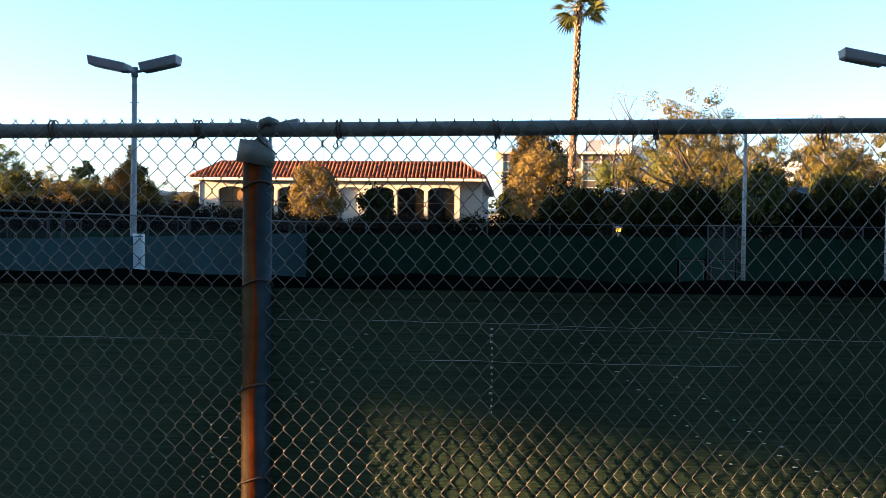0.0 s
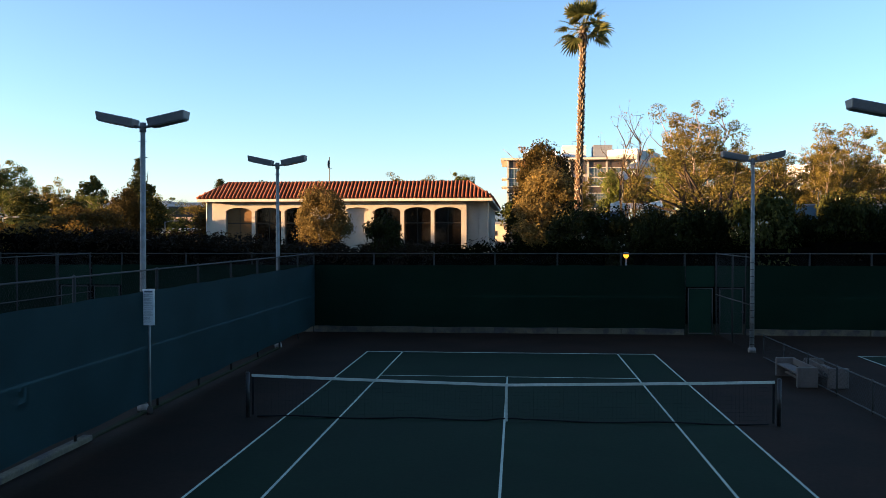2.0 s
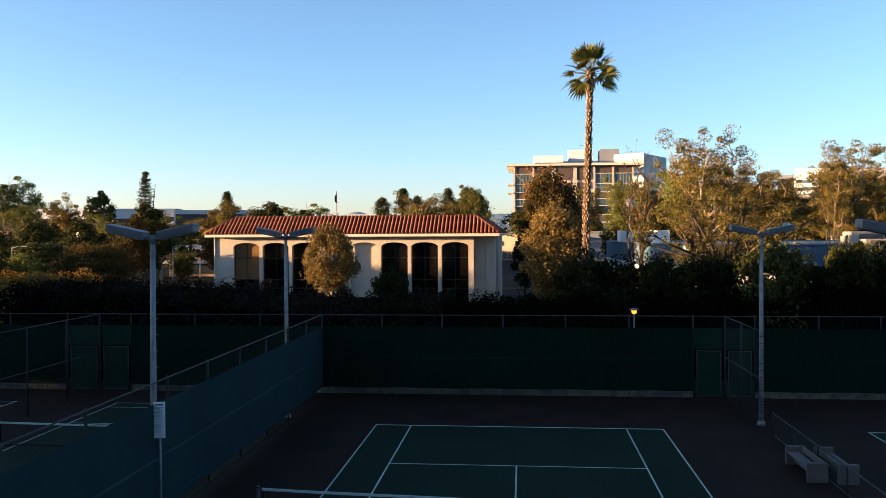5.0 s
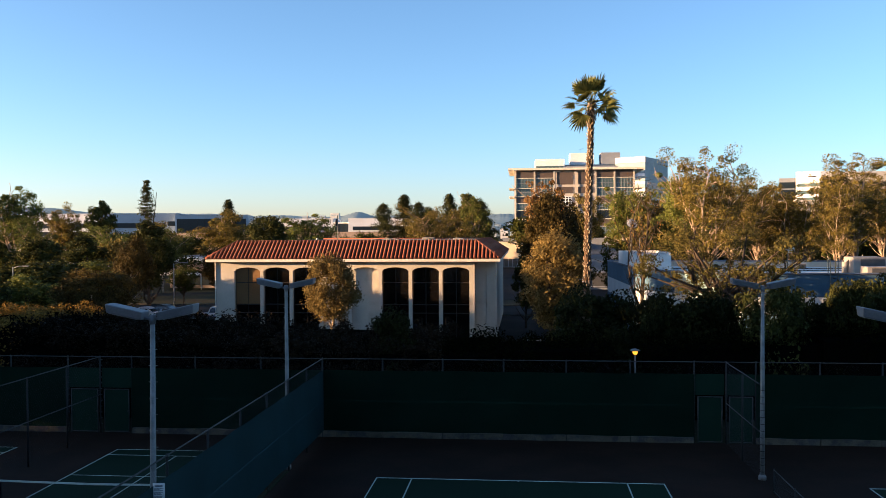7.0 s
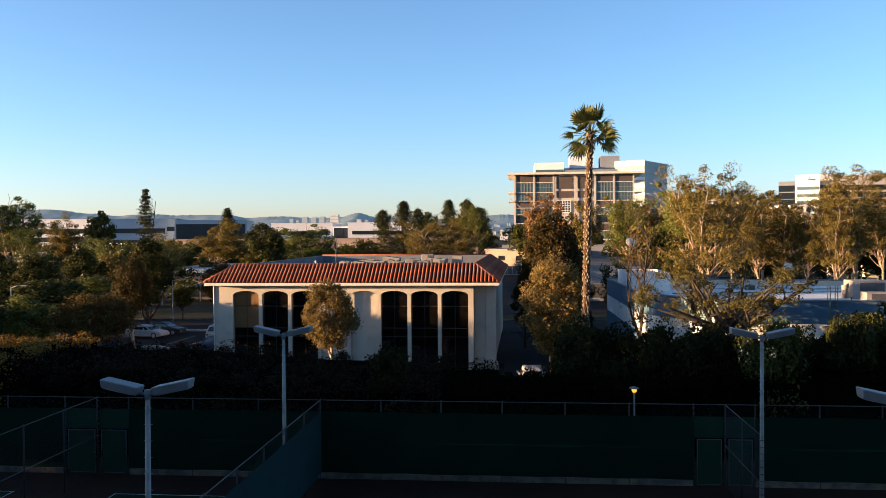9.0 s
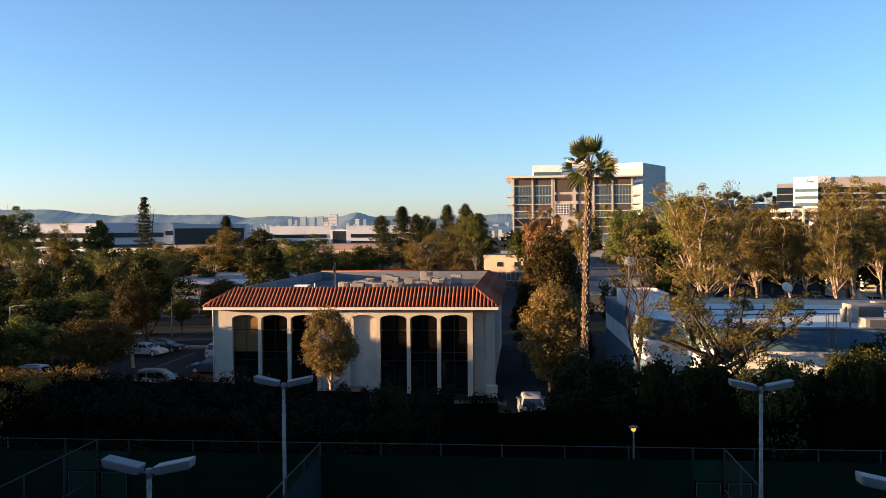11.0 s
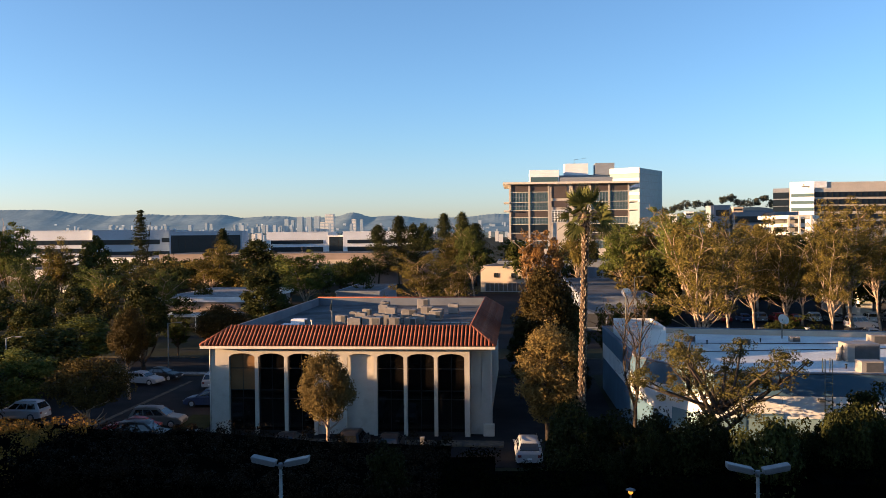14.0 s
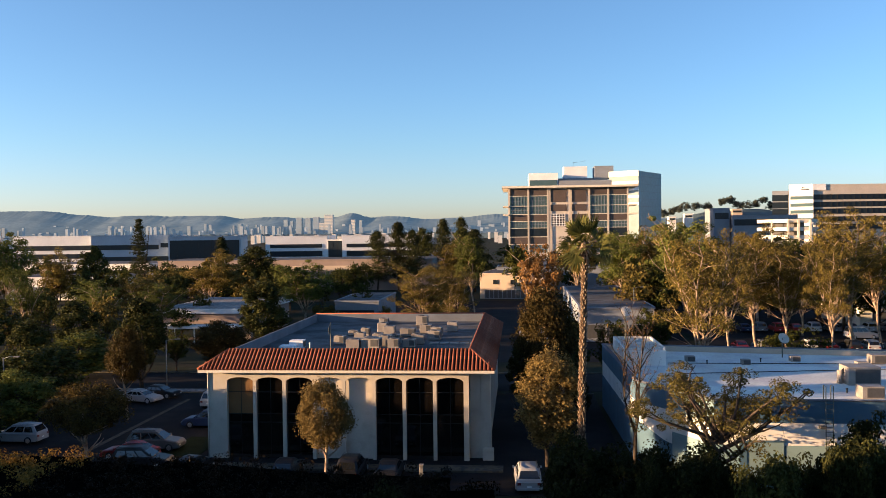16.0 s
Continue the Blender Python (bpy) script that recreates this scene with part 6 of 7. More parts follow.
                cen = np.stack([u * np.cos(q), u * np.sin(q), rng.uniform(base + rad * 0.9, h - rad, n)], 1)
            else:
                cen = ellipsoid_centres(n, h - rad * 0.6, w - rad, base + rad * 0.5, rng, lump, taper)
                if kind in ("gold", "tall", "dark", "bush"):
                    lobes = ellipsoid_centres(24, h - rad * 1.6, w - rad * 2.6, base + rad * 1.2, rng, lump, taper)
                    near = lobes[np.argmin(((cen[:, None] - lobes[None]) ** 2).sum(2), 1)]
                    cen = near + (cen - near) * 0.62
            crown = clumps(cen, rad, cnt, size, rng, leaf, flat=0.85)
        bark = PALE_BARK if kind in ("umbrella", "gold") else BARK
    return bm, bark, crown


def tree(kind, x, y, top, width, variant=0, group="", turn=None, label=None):
    """Plants a tree; each kind is modelled a few times and then copied."""
    key = (kind, variant)
    h, w, _ = KIND[kind]
    wide = 1.15 if kind in ("gold", "tall", "dark", "bush") else 1.0
    rr = random.Random(int(x * 37 + y * 91))
    m = pose(x, y, 0, 0, 0, rr.uniform(0, 360) if turn is None else turn) @ Matrix.Diagonal((width * wide / w, width * wide / w, top / h, 1))
    if key not in PROTO:
        ob = thing("tree" if LABEL[kind][1] == "tree" else "bush", Matrix(), *LABEL[kind])
        bm, bark, crown = tree_meshes(kind, 101 + variant * 7 + len(kind) * 13)
        part("trunk", bm, bark, ob)
        c = new("crown", crown)
        c.parent = ob
        PROTO[key] = ob
        ob.matrix_basis = m
    else:
        src = PROTO[key]
        keep = src.matrix_basis.copy()
        src.matrix_basis = Matrix()
        ob = copy_thing(src, Matrix())
        src.matrix_basis = keep
        ob.matrix_basis = m
    if group:
        ob["group"] = group
    if label:
        ob["label"] = label
    return ob


TREES = (
    "euc -99.7 138 20.8 11; euc -96.8 150 16.2 7.5; dark -86.6 147 17 7.2; euc -84.8 120 13.5 7; euc -71.6 118 11.5 8; norf -89.1 174 22 6; euc -68.7 130 11.9 9; pine -71.6 181 17.1 5.8; euc -68.9 165 15.3 12;"
    "dark -78.8 230 15.7 13; euc -40 138 14.3 10; dark -36 98 12.3 7.6; gold -36.5 82 8.3 7.2; dark -44.8 78 11.4 6.5; gold -39 62 9.8 3.9; umbrella -33.8 44.2 6.9 7.0; bush -51.2 66 7.5 11; bush -56.5 85 6.6 12;"
    "bush -46.5 48 6.6 6; small -46.3 92 5.8 4.6; pine -44.9 250 18.4 9.2; pine -37.8 248 20.8 9.1; pine -32.9 245 18.6 8; euc -14.9 112 14.1 9; euc -10.6 118 12.9 7.6; pine -25.3 270 21.9 8.7; pine -20.1 286 22.9 8.2;"
    "dark -13.5 200 20.5 9; euc -9.6 170 19.6 8; euc -16.5 190 16.9 10; pine -13.1 240 18.3 10.4; dark -38.8 330 20.9 9.4; brown 4 97 17.7 6;  tall 2.4 43.4 10.7 5.0; euc 14.5 190 20 9;"
    "euc 22.9 160 20.3 10.4; euc 29.1 170 19.1 11; bare 8.7 42.6 14.6 4.2; euc 19.6 73 18.6 8.6; euc 33.1 150 22.5 13; euc 29.2 100 17.8 7; euc 35.7 110 17.9 9; euc 39.1 108 16.2 8; euc 51.5 160 19.4 11; euc 48.6 130 14.8 7.5;"
    "euc 49.9 110 21.7 12.8; euc 42.7 100 16.3 6; euc 57.5 120 20.3 8.5; spread 12.6 33.9 10.7 10.4; oak 36.8 98 4.9 9.6; small 11 77 9 5.5; small 16.7 84 9.6 5.8; bush 3.4 34 6.2 3.2; bush 6.3 29 6.4 4.4; bush 10.2 29 6.6 5.0;"
    "bush 18.6 29 7.0 4.2; bush 22.6 36 7 4; dark 0.4 64 7.6 3.0; gold -13.5 39.2 8.5 3.9; bush 12.4 27 4.7 4; bush 17 26.5 4.7 4; bush 25 30 7 6; bush 30 28 6.6 6; bush 35 29 6.8 6;"
    "bush 4.1 29.4 6.7 4.4; bush 5 26.8 4.6 3.4; bush -6.6 22.9 5.95 2.9; euc -104 120 15 9; bush -66 74 7 10; bush -60 60 7 9; bush -52 47 6 7; gold -58 52 7 6; dark -62 95 10 7; euc -58 112 11 8; euc 62 104 18 10; euc 68 128 20 11; euc 44 140 17 9;"
    "dark -54 70 9.5 6; bush -48 58 6.2 7; dark 6 72 9 4; bush 6.2 66 4 3; bush 8.1 29.6 6.5 3.2; bush 7.4 26.6 6.3 2.6")
for x, y, top, width in ((13.2, 24.5, 7.7, 3.8), (17.5, 26.3, 7.7, 3.0), (19.4, 28.6, 7.6, 3.4)):
    tree("bush", x, y, top, width, 7)
tree("gold", 2.9, 60, 14.0, 6.2, 5, label="tall dense round tree with dark umber leaves")
for k, (x, y, top, width) in enumerate(((9.4, 26.8, 6.4, 3.4), (11.0, 26.9, 6.6, 3.0), (14.9, 26.6, 6.2, 3.0), (16.0, 27.4, 6.4, 3.0), (20.0, 25.6, 6.6, 3.2), (21.2, 26.3, 7.3, 3.8), (23.8, 26.6, 7.2, 3.8))):
    tree("bush", x, y, top, width, 1 + k % 2)
count = {}
for k, row in enumerate(TREES.replace("\n", "").split(";")):
    kind, *v = row.split()
    x, y, top, width = map(float, v)
    count[kind] = count.get(kind, 0) + 1
    if kind == "euc" and y > 125:
        tree("euc_far", x, y, top, width, count[kind] % 3)
        continue
    if kind == "euc":
        tree(kind, x, y, top, width, 2 * (count[kind] % 2) + (1 if x < -30 else 0))
        continue
    if kind == "bush" and x < -40:
        tree(kind, x, y, top, width, 7 if count[kind] % 2 else 5)
        continue
    if kind == "spread":
        tree(kind, x, y, top, width, 0, turn=0)
        continue
    if kind == "gold" and x < -30:
        tree(kind, x, y, top, width, 5)
        continue
    nvar = {"gold": 3, "bush": 3, "dark": 3, "pine": 2}.get(kind, 1)
    tree(kind, x, y, top, width, count[kind] % nvar)

# distant woods, planted at random in stretches of the plan
rw = random.Random(5)
WOODS = []
for x0, x1, y0, y1, n, lo, hi in ((-210, -105, 150, 320, 60, 7, 11), (-105, -44, 175, 245, 64, 7.5, 10.5), (-60, -15, 120, 165, 10, 5, 8.5), (12, 120, 180, 320, 60, 10, 17), (60, 140, 120, 200, 22, 9, 16), (20, 62, 125, 195, 18, 8, 14),
                                  (-120, -64, 92, 150, 22, 6, 10), (-240, -150, 230, 325, 16, 7, 10), (-25, 25, 200, 330, 14, 9, 15)):
    for _ in range(n):
        t = rw.uniform(lo, hi)
        WOODS.append((rw.uniform(x0, x1), rw.uniform(y0, y1), t, t * rw.uniform(0.55, 0.85)))
woods = thing("distant_woods", Matrix(), "many leafy trees among the distant buildings", "woods", kind="stuff")
for part_name, leaf_mats in (("crown", (LEAF_GREEN, LEAF_OLIVE, LEAF_DARK)), ("trunk", (BARK,) * 3)):
    for v in range(3):
        bm, bark, crown = tree_meshes("wood", 300 + v)
        me = crown
        if part_name == "trunk":
            me = bpy.data.meshes.new("trunk")
            bm.to_mesh(me)
        bm.free()
        co = np.empty(len(me.vertices) * 3)
        me.vertices.foreach_get("co", co)
        co = co.reshape(-1, 3)
        faces = [tuple(p.vertices) for p in me.polygons]
        V, Fc = [], []
        for k, (x, y, t, w) in enumerate(WOODS):
            if k % 3 != v:
                continue
            a = k * 2.4
            rot = np.array([[math.cos(a), -math.sin(a), 0], [math.sin(a), math.cos(a), 0], [0, 0, 1]])
            q = (co * np.array([w / 7.0, w / 7.0, t / 10.0])) @ rot.T + np.array([x, y, 0])
            base_i = len(V) * len(co)
            V.append(q)
            Fc += [tuple(i + base_i for i in f) for f in faces]
        raw(part_name, np.concatenate(V).tolist(), Fc, leaf_mats[v], woods)
# a wooded rise behind the offices
vs, fs = [], []
for i in range(33):
    for j in range(11):
        u, v = i / 32, j / 10
        hgt = 34 * math.sin(math.pi * u) ** 0.45 * math.sin(math.pi * v) ** 0.7
        vs.append((88 + 150 * u, 570 + 110 * v, -1 + hgt + 1.5 * noise.noise(Vector((u * 9, v * 6, 2)))))
for i in range(32):
    for j in range(10):
        fs.append((i * 11 + j, (i + 1) * 11 + j, (i + 1) * 11 + j + 1, i * 11 + j + 1))
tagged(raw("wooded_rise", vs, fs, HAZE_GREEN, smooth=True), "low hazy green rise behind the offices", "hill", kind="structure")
rng = np.random.default_rng(77)
cen = []
for x, y, z, r in ((104, 600, 30, 3.5), (116, 610, 33, 4), (122, 612, 35, 4.5), (129, 612, 35, 5), (137, 612, 34.5, 4), (149, 615, 38, 4), (155, 618, 39.5, 4), (160, 618, 36, 4.5), (166, 618, 35.5, 5), (173, 618, 36.5, 4.5), (179, 620, 39, 3.2), (185, 620, 35, 5), (193, 622, 35, 5), (110, 600, 31, 3)):
    q = rng.normal(0, 1, (26, 3))
    q /= np.linalg.norm(q, axis=1)[:, None]
    cen.append(np.array([x, y, z]) + q * r * rng.uniform(0.4, 0.85, (26, 1)) * np.array([1, 1, 0.7]))
ht = thing("hill_trees", Matrix(), "rounded far trees on the rise", "woods", kind="stuff")
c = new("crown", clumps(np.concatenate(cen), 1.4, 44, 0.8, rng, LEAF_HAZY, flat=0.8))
c.parent = ht
for k, (x, y, z, w) in enumerate(((118, 596, 29, 6), (136, 600, 31.5, 8), (106, 590, 27, 5), (152, 600, 32, 7))):
    facade("hill_house", x, x + w, y, 6, z, [(z - 2.2, z - 0.8, x + 0.6, x + w - 0.6, DARK_GLASS)], "small pale far house on the rise", TAN_WALL if k % 2 else WHITE_WALL, "house", panes=False)
# unseen trees added to the side and behind the camera, to shade the courts
for k in range(19):
    y = -66 + k * 4.5
    top = 15.6 if y < 2 else 12.4
    if abs(y + 33) > 6.5:
        tree("screen", -60 + rw.uniform(-1.2, 1.2), y, top + rw.uniform(-0.5, 0.5), 8.0, k % 2, "shade trees")
    if abs(y + 35.4) > 5:
        tree("screen", -71 + rw.uniform(-1.2, 1.2), y, top + 1.0 + rw.uniform(-0.5, 0.5), 8.6, (k + 1) % 2, "shade trees")
tree("high", -59.4, -32.8, 14.0, 5.2, 0, "shade trees")
for k in range(17):
    y = -68 + k * 4.4
    if abs(y + 32) > 4.5:
        tree("shrub", -56.5, y, 9.2 + rw.uniform(-0.4, 0.4), 6.4, k % 2, "shade bushes")
for k in range(5):
    tree("shrub", -59 + rw.uniform(-1, 1), 10.5 + k * 3.2, (8.2 if k < 2 else 7.6) + rw.uniform(-0.3, 0.3), 5.6, k % 2, "shade bushes")
for k in range(9):
    tree("shrub", -63 + rw.uniform(-1, 1), 20 + k * 5.4, 6.4 + rw.uniform(-0.5, 0.5), 6.4, k % 2, "shade bushes")
for k in range(5):
    tree("shrub", -60 + rw.uniform(-0.8, 0.8), 33.4 + k * 2.4, 10.3 - 0.6 * k + rw.uniform(-0.3, 0.3), 5.0, k % 2, "shade bushes")
for k in range(17):
    tree("screen", -50 + k * 6.2 + rw.uniform(-1, 1), -46 + rw.uniform(-2.5, 2.5), 16.0 + rw.uniform(-1.6, 1.8), 9.0, k % 2, "shade trees")


# ---- hedge behind the far fence ----
def hedge(x0, x1, y0, y1, h0, h1, seed, label, leaf):
    rng = np.random.default_rng(seed)
    ob = thing("hedge", pose((x0 + x1) / 2, (y0 + y1) / 2, 0), label, "hedge", "hedge runs", "stuff")
    w, d = x1 - x0, y1 - y0
    n = int(w * d * 2.7)
    cen = []
    for _ in range(n):
        x = rng.uniform(-w / 2, w / 2)
        h = h0 + (h1 - h0) * (x / w + 0.5) + 0.5 * noise.noise(Vector(((x0 + x) * 0.7, seed, 0))) + 0.3 * noise.noise(Vector(((x0 + x) * 1.9, seed, 4)))
        u = rng.random()
        if u < 0.45:
            cen.append((x, -d / 2 + rng.uniform(0, 0.8), rng.uniform(0.3, h - 0.3)))
        else:
            cen.append((x, rng.uniform(-d / 2, d / 2), h - 0.3 - rng.uniform(0, 0.5)))
    c = new("foliage", clumps(np.array(cen), 0.5, 66, 0.14, rng, leaf, "foliage"))
    c.parent = ob
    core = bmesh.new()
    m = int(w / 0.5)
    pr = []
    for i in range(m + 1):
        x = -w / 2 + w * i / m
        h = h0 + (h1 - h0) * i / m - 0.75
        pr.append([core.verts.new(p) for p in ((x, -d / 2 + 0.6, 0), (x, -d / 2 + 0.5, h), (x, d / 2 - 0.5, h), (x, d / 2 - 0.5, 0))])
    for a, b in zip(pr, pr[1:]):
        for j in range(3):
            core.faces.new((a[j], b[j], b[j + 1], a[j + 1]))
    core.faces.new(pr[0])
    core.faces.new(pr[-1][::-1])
    # solid block without modelled twigs, coloured as the shade inside the hedge
    part("twigs", core, CORE_SHADE, ob)
    return ob


# leaf colours carry the light: sunlit tone at the left, shade beyond
for k, (x0, x1, h0, h1, y0, y1) in enumerate(((-58, -44, 4.6, 4.8, 21.5, 30), (-44, -31, 4.8, 5.3, 21.5, 31), (-31, -26.6, 5.4, 5.3, 21.5, 31.5), (-26.6, -22, 5.1, 4.8, 21.5, 31.5), (-22, -13, 4.9, 4.3, 21, 32.5), (-13, -4, 4.25, 4.05, 21, 32.5), (-4, -1.2, 4.0, 4.1, 21, 30), (-1.2, 4.6, 4.3, 4.4, 21, 26.2),
                                      (6.6, 15, 4.2, 4.6, 22.5, 27), (15, 25, 4.8, 5.0, 22, 27), (25, 46, 5.2, 5.6, 22, 28))):
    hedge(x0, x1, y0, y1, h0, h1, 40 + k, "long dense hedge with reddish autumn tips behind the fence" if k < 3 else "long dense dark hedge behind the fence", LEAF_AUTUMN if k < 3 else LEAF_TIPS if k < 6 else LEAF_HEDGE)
# tall clipped hedge among the shade trees, unseen, added to bound the sunlight
for y0, y1 in ((-41.5, -33.4), (-31.2, -24.0)):
    hedge(-59.2, -57.4, y0, y1, 15.4, 15.4, 70, "very tall clipped dark hedge, unseen, added to block sun", LEAF_HEDGE)
# unseen hedges and arch added beside the path, to shape the sun patch
for y0, y1 in ((-31.0, -22.4), (-22.56, -19.3)):
    hedge(-17.4, -15.4, y0, y1, 6.6, 6.6, 71, "clipped dark hedge beside the path, unseen, added to block sun", LEAF_HEDGE)
arch = thing("hedge_arch", pose(-16.4, -22.5, 0), "clipped hedge arch, unseen, added to trim the sun patch", "hedge", "hedge runs", "stuff")
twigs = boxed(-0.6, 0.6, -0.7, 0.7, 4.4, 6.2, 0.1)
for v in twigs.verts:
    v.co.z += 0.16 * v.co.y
# dark block whose colour stands for shade within the arch foliage
part("twigs", twigs, CORE_SHADE, arch)
c = new("foliage", clumps(np.random.default_rng(5).uniform((-0.8, -0.5, 4.9), (0.8, 0.5, 6.4), (26, 3)), 0.4, 66, 0.14, np.random.default_rng(6), LEAF_HEDGE, "foliage"))
c.parent = arch


# ---- fan palm ----
def palm(x, y, top, label):
    ob = thing("palm_tree", pose(x, y, 0), label, "palm tree")
    rng = np.random.default_rng(9)
    bm = bmesh.new()
    lean = 0.45
    axis = lambda z: np.array([lean * (max(z, 0) / top) ** 1.3 - 0.1, 0, z])
    zs = np.linspace(-0.1, top - 0.9, 18)
    tube(bm, [tuple(axis(z)) for z in zs], [0.225 - 0.05 * (z / top) for z in zs], 12)
    part("trunk", bm, PALM_CORE, ob, "rough brown trunk")
    vs, fs = [], []
    z, k = 0.5, 0
    while z < top - 0.85:
        for j in range(7):
            a = math.tau * (j + 0.5 * (k % 2) + rng.uniform(-0.3, 0.3)) / 7
            if rng.random() < 0.12:
                continue
            r = 0.235 - 0.05 * z / top + 0.012 * math.sin(k * 5.1 + j * 2.3)
            c = axis(z + rng.uniform(-0.07, 0.07))
            o = np.array([math.cos(a), math.sin(a), 0])
            s = np.array([-math.sin(a), math.cos(a), 0])
            i = len(vs)
            up = np.array([0, 0, 1.0])
            for p in (c + o * (r - 0.02) - up * 0.1, c + o * r + s * 0.06, c + o * (r + rng.uniform(0.03, 0.1)) + up * rng.uniform(0.08, 0.2), c + o * r - s * 0.06, c + o * (r + 0.06) + up * 0.02):
                vs.append(tuple(p))
            fs += [(i, i + 1, i + 4), (i + 1, i + 2, i + 4), (i + 2, i + 3, i + 4), (i + 3, i, i + 4)]
        z += 0.19
        k += 1
    b = tagged(raw("trunk_stubble", vs, fs, PALM_BARK, ob), kind="stuff")
    head = axis(top - 0.9)
    for k in range(36):
        a = k * 2.39996 + rng.uniform(-0.3, 0.3)
        e = 1.45 - 2.2 * (k / 35) ** 1.15 + rng.uniform(-0.12, 0.12)      # upright spears first, drooping leaves last
        d = np.array([math.cos(a) * math.cos(e), math.sin(a) * math.cos(e), math.sin(e)])
        side = np.cross(d, [0, 0, 1.0])
        side /= np.linalg.norm(side) + 1e-6
        nrm = np.cross(side, d)
        roll = rng.uniform(-1.1, 1.1)
        side, nrm = side * math.cos(roll) + nrm * math.sin(roll), nrm * math.cos(roll) - side * math.sin(roll)
        stem = (0.95 if e > 0.2 else 0.8) + 0.3 * rng.random()
        bm = bmesh.new()
        mid = head + d * stem
        tube(bm, [tuple(head), tuple(head + d * stem * 0.5 + np.array([0, 0, 0.04])), tuple(mid)], [0.03, 0.022, 0.016], 5)
        segs = 13
        size = 1.1 * rng.uniform(0.85, 1.1)
        droop = 0.26 if e < 0.5 else 0.06
        for q in range(segs):
            th = (q / (segs - 1) - 0.5) * 2.9
            dd = d * math.cos(th) + side * math.sin(th) + nrm * 0.25 * abs(math.sin(th))
            dd /= np.linalg.norm(dd)
            ln = size * (0.62 + 0.38 * math.cos(th)) * rng.uniform(0.88, 1.08)
            wv = np.cross(dd, nrm)
            wv = wv / np.linalg.norm(wv) * 0.07
            sag = np.array([0, 0, -1.0]) * ln * droop
            p0, p1, p2, p3 = mid, mid + dd * ln * 0.4 + sag * 0.08, mid + dd * ln * 0.72 + sag * 0.35, mid + dd * ln * 0.95 + sag
            V = [bm.verts.new(tuple(p)) for p in (p0 - wv * 0.15, p0 + wv * 0.15, p1 + wv, p1 - wv, p2 + wv * 0.7, p2 - wv * 0.7, p3)]
            bm.faces.new((V[0], V[1], V[2], V[3]))
            bm.faces.new((V[3], V[2], V[4], V[5]))
            bm.faces.new((V[5], V[4], V[6]))
        part("frond", bm, LEAF_PALM, ob)
    skirt_v, skirt_f = [], []
    rs = random.Random(3)
    for k in range(70):
        a = rs.uniform(0, math.tau)
        zz = rs.uniform(-1.15, -0.1)
        o = np.array([math.cos(a), math.sin(a), 0])
        s = np.array([-math.sin(a), math.cos(a), 0]) * 0.06
        p = head + o * 0.14 + np.array([0, 0, zz + 0.5])
        q = p + o * rs.uniform(0.15, 0.4) + np.array([0, 0, -rs.uniform(0.3, 0.6)])
        i = len(skirt_v)
        skirt_v += [tuple(p - s), tuple(p + s), tuple(q + s * 0.4), tuple(q - s * 0.4)]
        skirt_f.append((i, i + 1, i + 2, i + 3))
    raw("dry_skirt", skirt_v, skirt_f, PALM_BARK, ob)["label"] = "dry hanging leaf bases"
    return ob


palm(4.2, 34.06, 18.35, "tall slender fan palm with a small green crown")


# ---- vehicles ----
def paint(name, c):
    return material(name, c, 0.38, 0.06, 1.0, 20, 0.0, sheen=0.3)


PAINTS = {"white": paint("white_car_paint", (0.32, 0.32, 0.32)), "silver": paint("silver_car_paint", (0.095, 0.092, 0.085)), "red": paint("red_car_paint", (0.22, 0.012, 0.012)),
          "black": paint("black_car_paint", (0.014, 0.014, 0.015)), "blue": paint("blue_car_paint", (0.02, 0.035, 0.08)), "grey": paint("grey_car_paint", (0.12, 0.12, 0.125))}


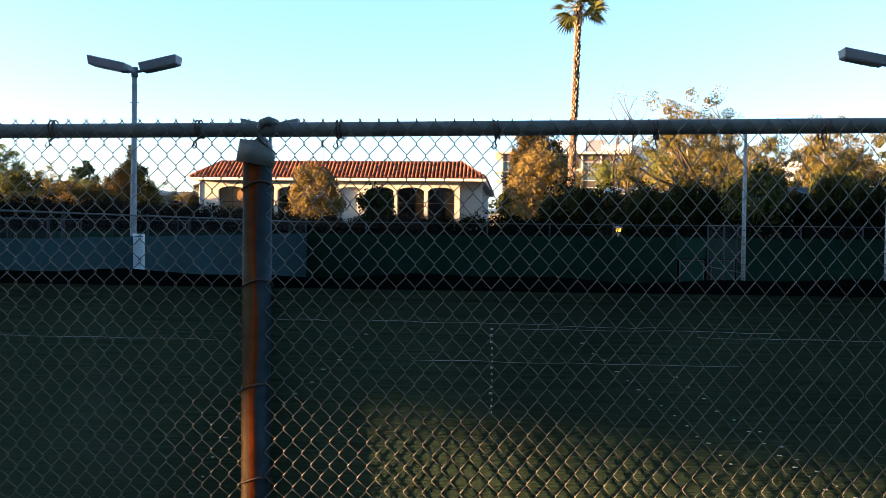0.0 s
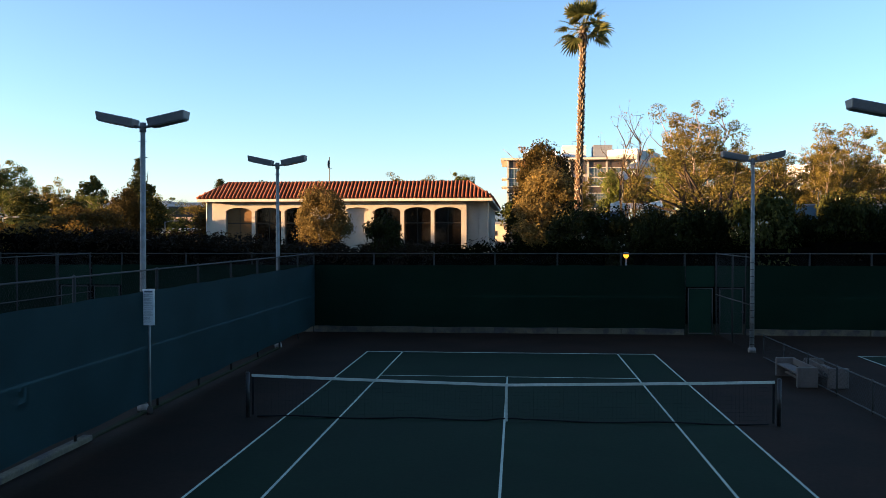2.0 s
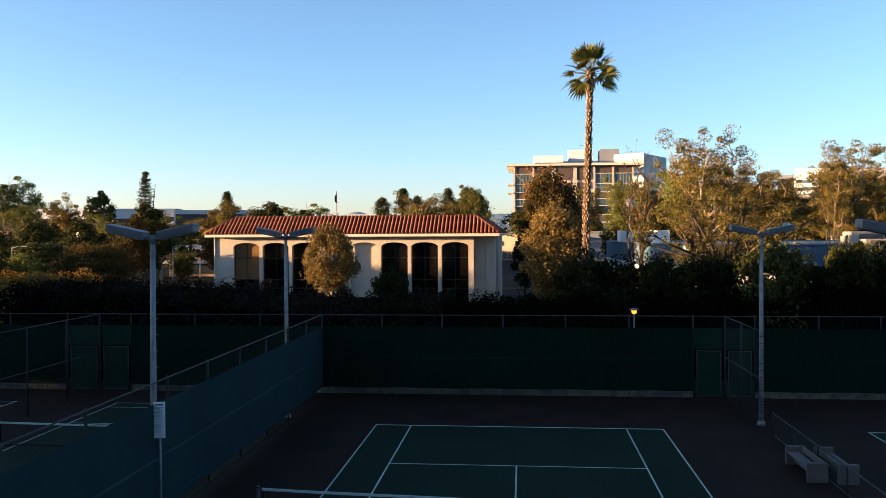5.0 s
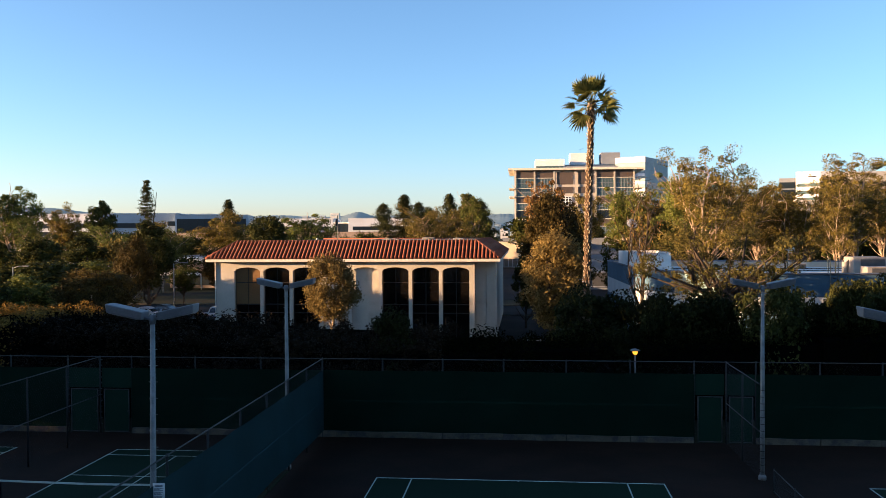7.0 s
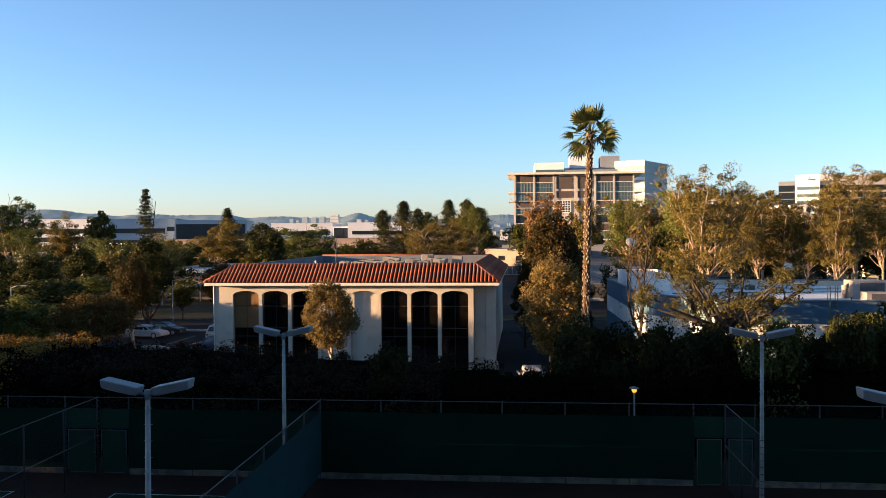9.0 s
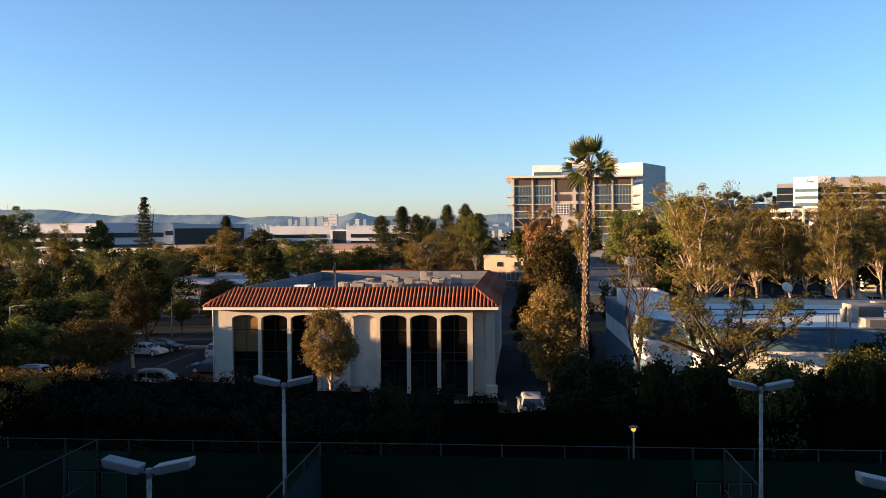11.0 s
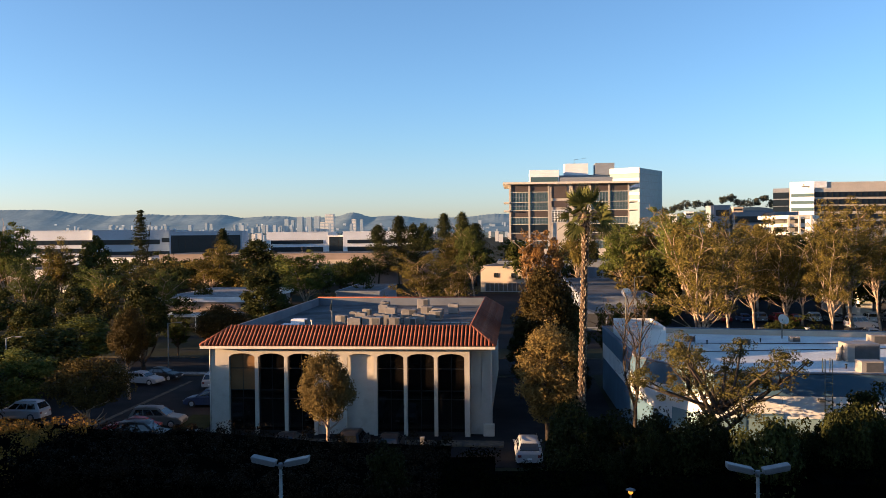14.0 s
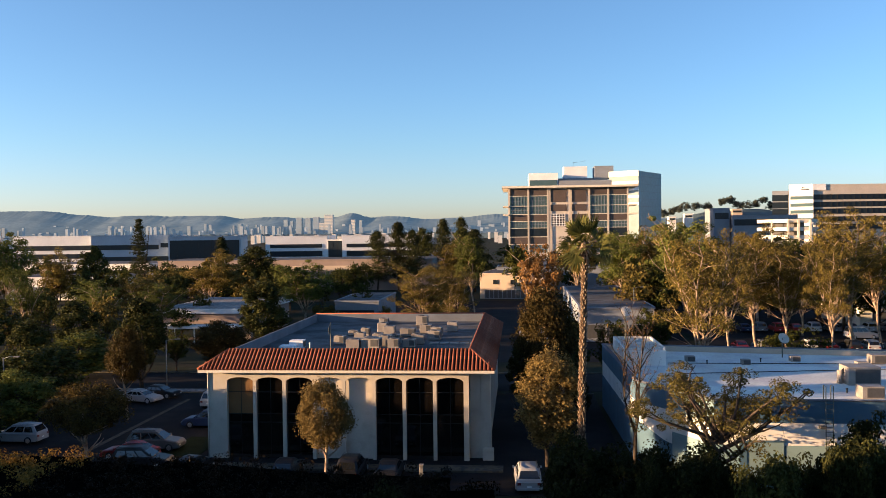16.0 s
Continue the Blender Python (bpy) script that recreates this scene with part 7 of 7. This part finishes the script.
def car(x, y, turn, colour, shape, label):
    """A car along its own x axis, nose to +x."""
    ob = thing("car", pose(x, y, 0, 0, 0, turn), label, "car", "parked cars")
    L, W = {"suv": (4.7, 1.85), "sedan": (4.6, 1.8), "van": (5.2, 1.95)}[shape]
    hood, roof = {"suv": (1.02, 1.72), "sedan": (0.92, 1.42), "van": (1.15, 2.1)}[shape]
    f = L / 2
    low = [(-f, 0.35), (-f, hood * 0.9), (-f + 0.12, hood), (f * 0.45, hood), (f - 0.25, hood * 0.84), (f, hood * 0.62), (f, 0.32), (f - 0.3, 0.24), (-f + 0.3, 0.24)]
    body = bmesh.new()
    rings = []
    for yy, pinch in ((-W / 2, 0.0), (-W / 2 + 0.12, 0.05), (W / 2 - 0.12, 0.05), (W / 2, 0.0)):
        rings.append([body.verts.new((px_ * (0.985 if pinch == 0 else 1), yy, pz - (0.06 if pinch == 0 and pz > 0.6 else 0))) for px_, pz in low])
    n = len(low)
    for a, b in zip(rings, rings[1:]):
        for i in range(n):
            q = body.faces.new((a[i], a[(i + 1) % n], b[(i + 1) % n], b[i]))
            q.smooth = False
    body.faces.new(rings[0][::-1])
    body.faces.new(rings[-1])
    bmesh.ops.bevel(body, geom=body.edges[:], offset=0.05, segments=2, affect="EDGES")
    bo = part("body", body, PAINTS[colour], ob)
    r0, r1 = (-f + 0.06, -f + 0.5) if shape != "sedan" else (-f + 0.5, -f + 1.45)
    c0, c1 = f * 0.48, f * 0.08
    w0, w1 = W / 2 - 0.07, W / 2 - 0.25
    cab, rings = bmesh.new(), []
    for yy, dz in ((-1, 0.0), (-0.72, 0.05), (0.72, 0.05), (1, 0.0)):
        rings.append([cab.verts.new((gx, yy * (w0 if gz < hood else w1), gz + (dz if gz > hood else 0))) for gx, gz in ((r0, hood - 0.03), (r1, roof - 0.06), ((r1 + c1) / 2, roof - 0.02), (c1, roof - 0.07), (c0, hood - 0.03))])
    for a, b in zip(rings, rings[1:]):
        for i in range(4):
            q = cab.faces.new((a[i], a[i + 1], b[i + 1], b[i]))
            q.smooth = True
    cab.faces.new(rings[0][::-1])
    cab.faces.new(rings[-1])
    cb = part("cabin", cab, PAINTS[colour], ob)

    def slope(p, q, u0, u1, s0, s1, name):
        """A glass pane on the slanted end of the cabin between the rails p and q."""
        g = bmesh.new()
        d = Vector((q[0] - p[0], 0, q[1] - p[1]))
        out = Vector((-d.z, 0, d.x)).normalized() * (0.03 if p[0] < q[0] else -0.03)
        v = [g.verts.new(Vector((p[0], sy * (w0 + (w1 - w0) * k), p[1])) + d * k + out) for k, sy in ((u0, -s0), (u0, s0), (u1, s1), (u1, -s1))]
        v += [g.verts.new(a.co - out) for a in v]
        for fc in ((0, 1, 2, 3), (7, 6, 5, 4), (0, 4, 5, 1), (1, 5, 6, 2), (2, 6, 7, 3), (3, 7, 4, 0)):
            g.faces.new([v[i] for i in fc])
        part(name, g, CAR_GLASS, cb)

    slope((r0, hood - 0.03), (r1, roof - 0.06), 0.16, 0.86, 0.86, 0.84, "rear_window")
    slope((c0, hood - 0.03), (c1, roof - 0.07), 0.1, 0.92, 0.9, 0.88, "windscreen")
    for s in (-1, 1):
        for k0, k1 in ((0.1, 0.36), (0.4, 0.66), (0.7, 0.93)):
            g = bmesh.new()
            v = []
            for k, hh in ((k0, 0.14), (k1, 0.14), (k1, 0.84), (k0, 0.84)):
                lo = r0 + (c0 - r0) * k
                hi = r1 + (c1 - r1) * k
                v.append(g.verts.new((lo + (hi - lo) * hh, s * (w0 + (w1 - w0) * hh + 0.012), hood - 0.03 + (roof - 0.05 - hood) * hh)))
            v += [g.verts.new((a.co.x, a.co.y - s * 0.02, a.co.z)) for a in v]
            for fc in ((0, 1, 2, 3), (7, 6, 5, 4), (0, 4, 5, 1), (1, 5, 6, 2), (2, 6, 7, 3), (3, 7, 4, 0)):
                g.faces.new([v[i] for i in fc])
            part("side_window", g, CAR_GLASS, cb)
    for s in (-1, 1):
        for u in (-f * 0.62, f * 0.62):
            w = part("wheel", tubed([(u, s * (W / 2 - 0.2), 0.34), (u, s * (W / 2 + 0.012), 0.34)], 0.34, 16), RUBBER, ob)
            part("rim", tubed([(u, s * (W / 2 + 0.013), 0.34), (u, s * (W / 2 + 0.03), 0.34)], [0.22, 0.19], 12), RIM, w)
        part("tail_light", boxed(-f - 0.015, -f + 0.02, s * (W / 2 - 0.22) - 0.13, s * (W / 2 - 0.22) + 0.13, hood * 0.66, hood * 0.84), RED_LIGHT, ob)
        part("head_light", boxed(f - 0.1, f + 0.012, s * (W / 2 - 0.28) - 0.16, s * (W / 2 - 0.28) + 0.16, hood * 0.5, hood * 0.6), CLEAR_LIGHT, ob)
        part("mirror", boxed(c0 - 0.32, c0 - 0.14, s * (W / 2 + 0.08) - 0.07, s * (W / 2 + 0.08) + 0.07, hood, hood + 0.14, 0.02), PAINTS[colour], ob)
    part("plate", boxed(-f - 0.012, -f - 0.002, -0.16, 0.16, hood * 0.5, hood * 0.62), SIGN_WHITE, ob)
    part("bumper", boxed(-f - 0.03, -f + 0.25, -W / 2 + 0.05, W / 2 - 0.05, 0.3, 0.48, 0.03), PAINTS[colour] if shape != "van" else BLACK, ob)
    if shape == "suv":
        for s in (-1, 1):
            part("roof_rack", tubed([(r1, s * (w1 - 0.06), roof + 0.05), (c1, s * (w1 - 0.06), roof + 0.05)], 0.02, 6), BLACK, ob)
    return ob


car(0.85, 41.7, 92, "white", "suv", "white sport utility car parked beside the house")
car(-44.7, 52.6, 178, "white", "suv", "white station wagon parked in the lot")
car(-31.0, 50.6, 2, "silver", "suv", "silver sport utility car with roof rack")
car(-31.9, 47.6, 176, "red", "sedan", "dark red sedan parked in the lot")
car(-29.6, 44.9, 4, "black", "suv", "black sport utility car parked by the hedge")
car(-41.5, 70.6, -12, "white", "sedan", "white hatchback parked in the lot")
car(-40.6, 73.4, -8, "black", "sedan", "black sedan parked in the lot")
car(-29.6, 59.2, 178, "blue", "suv", "dark blue sport utility car by the house")
car(-32.6, 69.5, 90, "white", "suv", "white car at the end of the house")
car(-24.9, 43.6, 80, "black", "sedan", "black car half hidden by the hedge")
car(-9.5, 43.2, 90, "black", "sedan", "black sedan under the house arcade")
car(-12.4, 43.3, 90, "black", "suv", "black off-road car with spare wheel in front of the house")
car(-17.4, 43.2, 90, "black", "sedan", "dark car in front of the house")
car(-52.0, 58.0, 170, "grey", "sedan", "grey car under the trees")
car(56.5, 125.5, 10, "white", "van", "white van in the tree-lined lot")
rcar = random.Random(8)
for k in range(22):
    car(34 + (k % 11) * 3.1 + rcar.uniform(-0.4, 0.4), 112 + (k // 11) * 24 + rcar.uniform(-0.5, 0.5), 90 + rcar.uniform(-3, 3), rcar.choice(("white", "grey", "silver", "black", "blue", "red")), rcar.choice(("sedan", "suv")), "parked car in the tree-lined lot")
for k in range(8):
    car(2.6 + 0.4 * rcar.random(), 118 + k * 3.0, 0, rcar.choice(("white", "grey", "silver", "black")), rcar.choice(("sedan", "suv")), "parked car in the service yard")


def street_lamp(x, y, h, label):
    ob = thing("street_lamp", pose(x, y, 0), label, "street lamp", "street lamps")
    part("pole", tubed([(0, 0, 0), (0, 0, h)], [0.1, 0.06], 8), POLE, ob)
    part("arm", tubed([(0, 0, h - 0.1), (0.6, 0, h + 0.1), (1.3, 0, h + 0.12)], 0.035, 6), POLE, ob)
    part("lamp_head", boxed(1.1, 1.7, -0.13, 0.13, h + 0.05, h + 0.17, 0.02), LAMP_BOX, ob)
    return ob


street_lamp(-41.5, 77.5, 6.0, "slim grey street lamp on the pavement")
street_lamp(-52, 62, 6.2, "slim grey lot lamp among the bushes")
street_lamp(20, 128, 8.5, "slim grey street lamp in the yard")
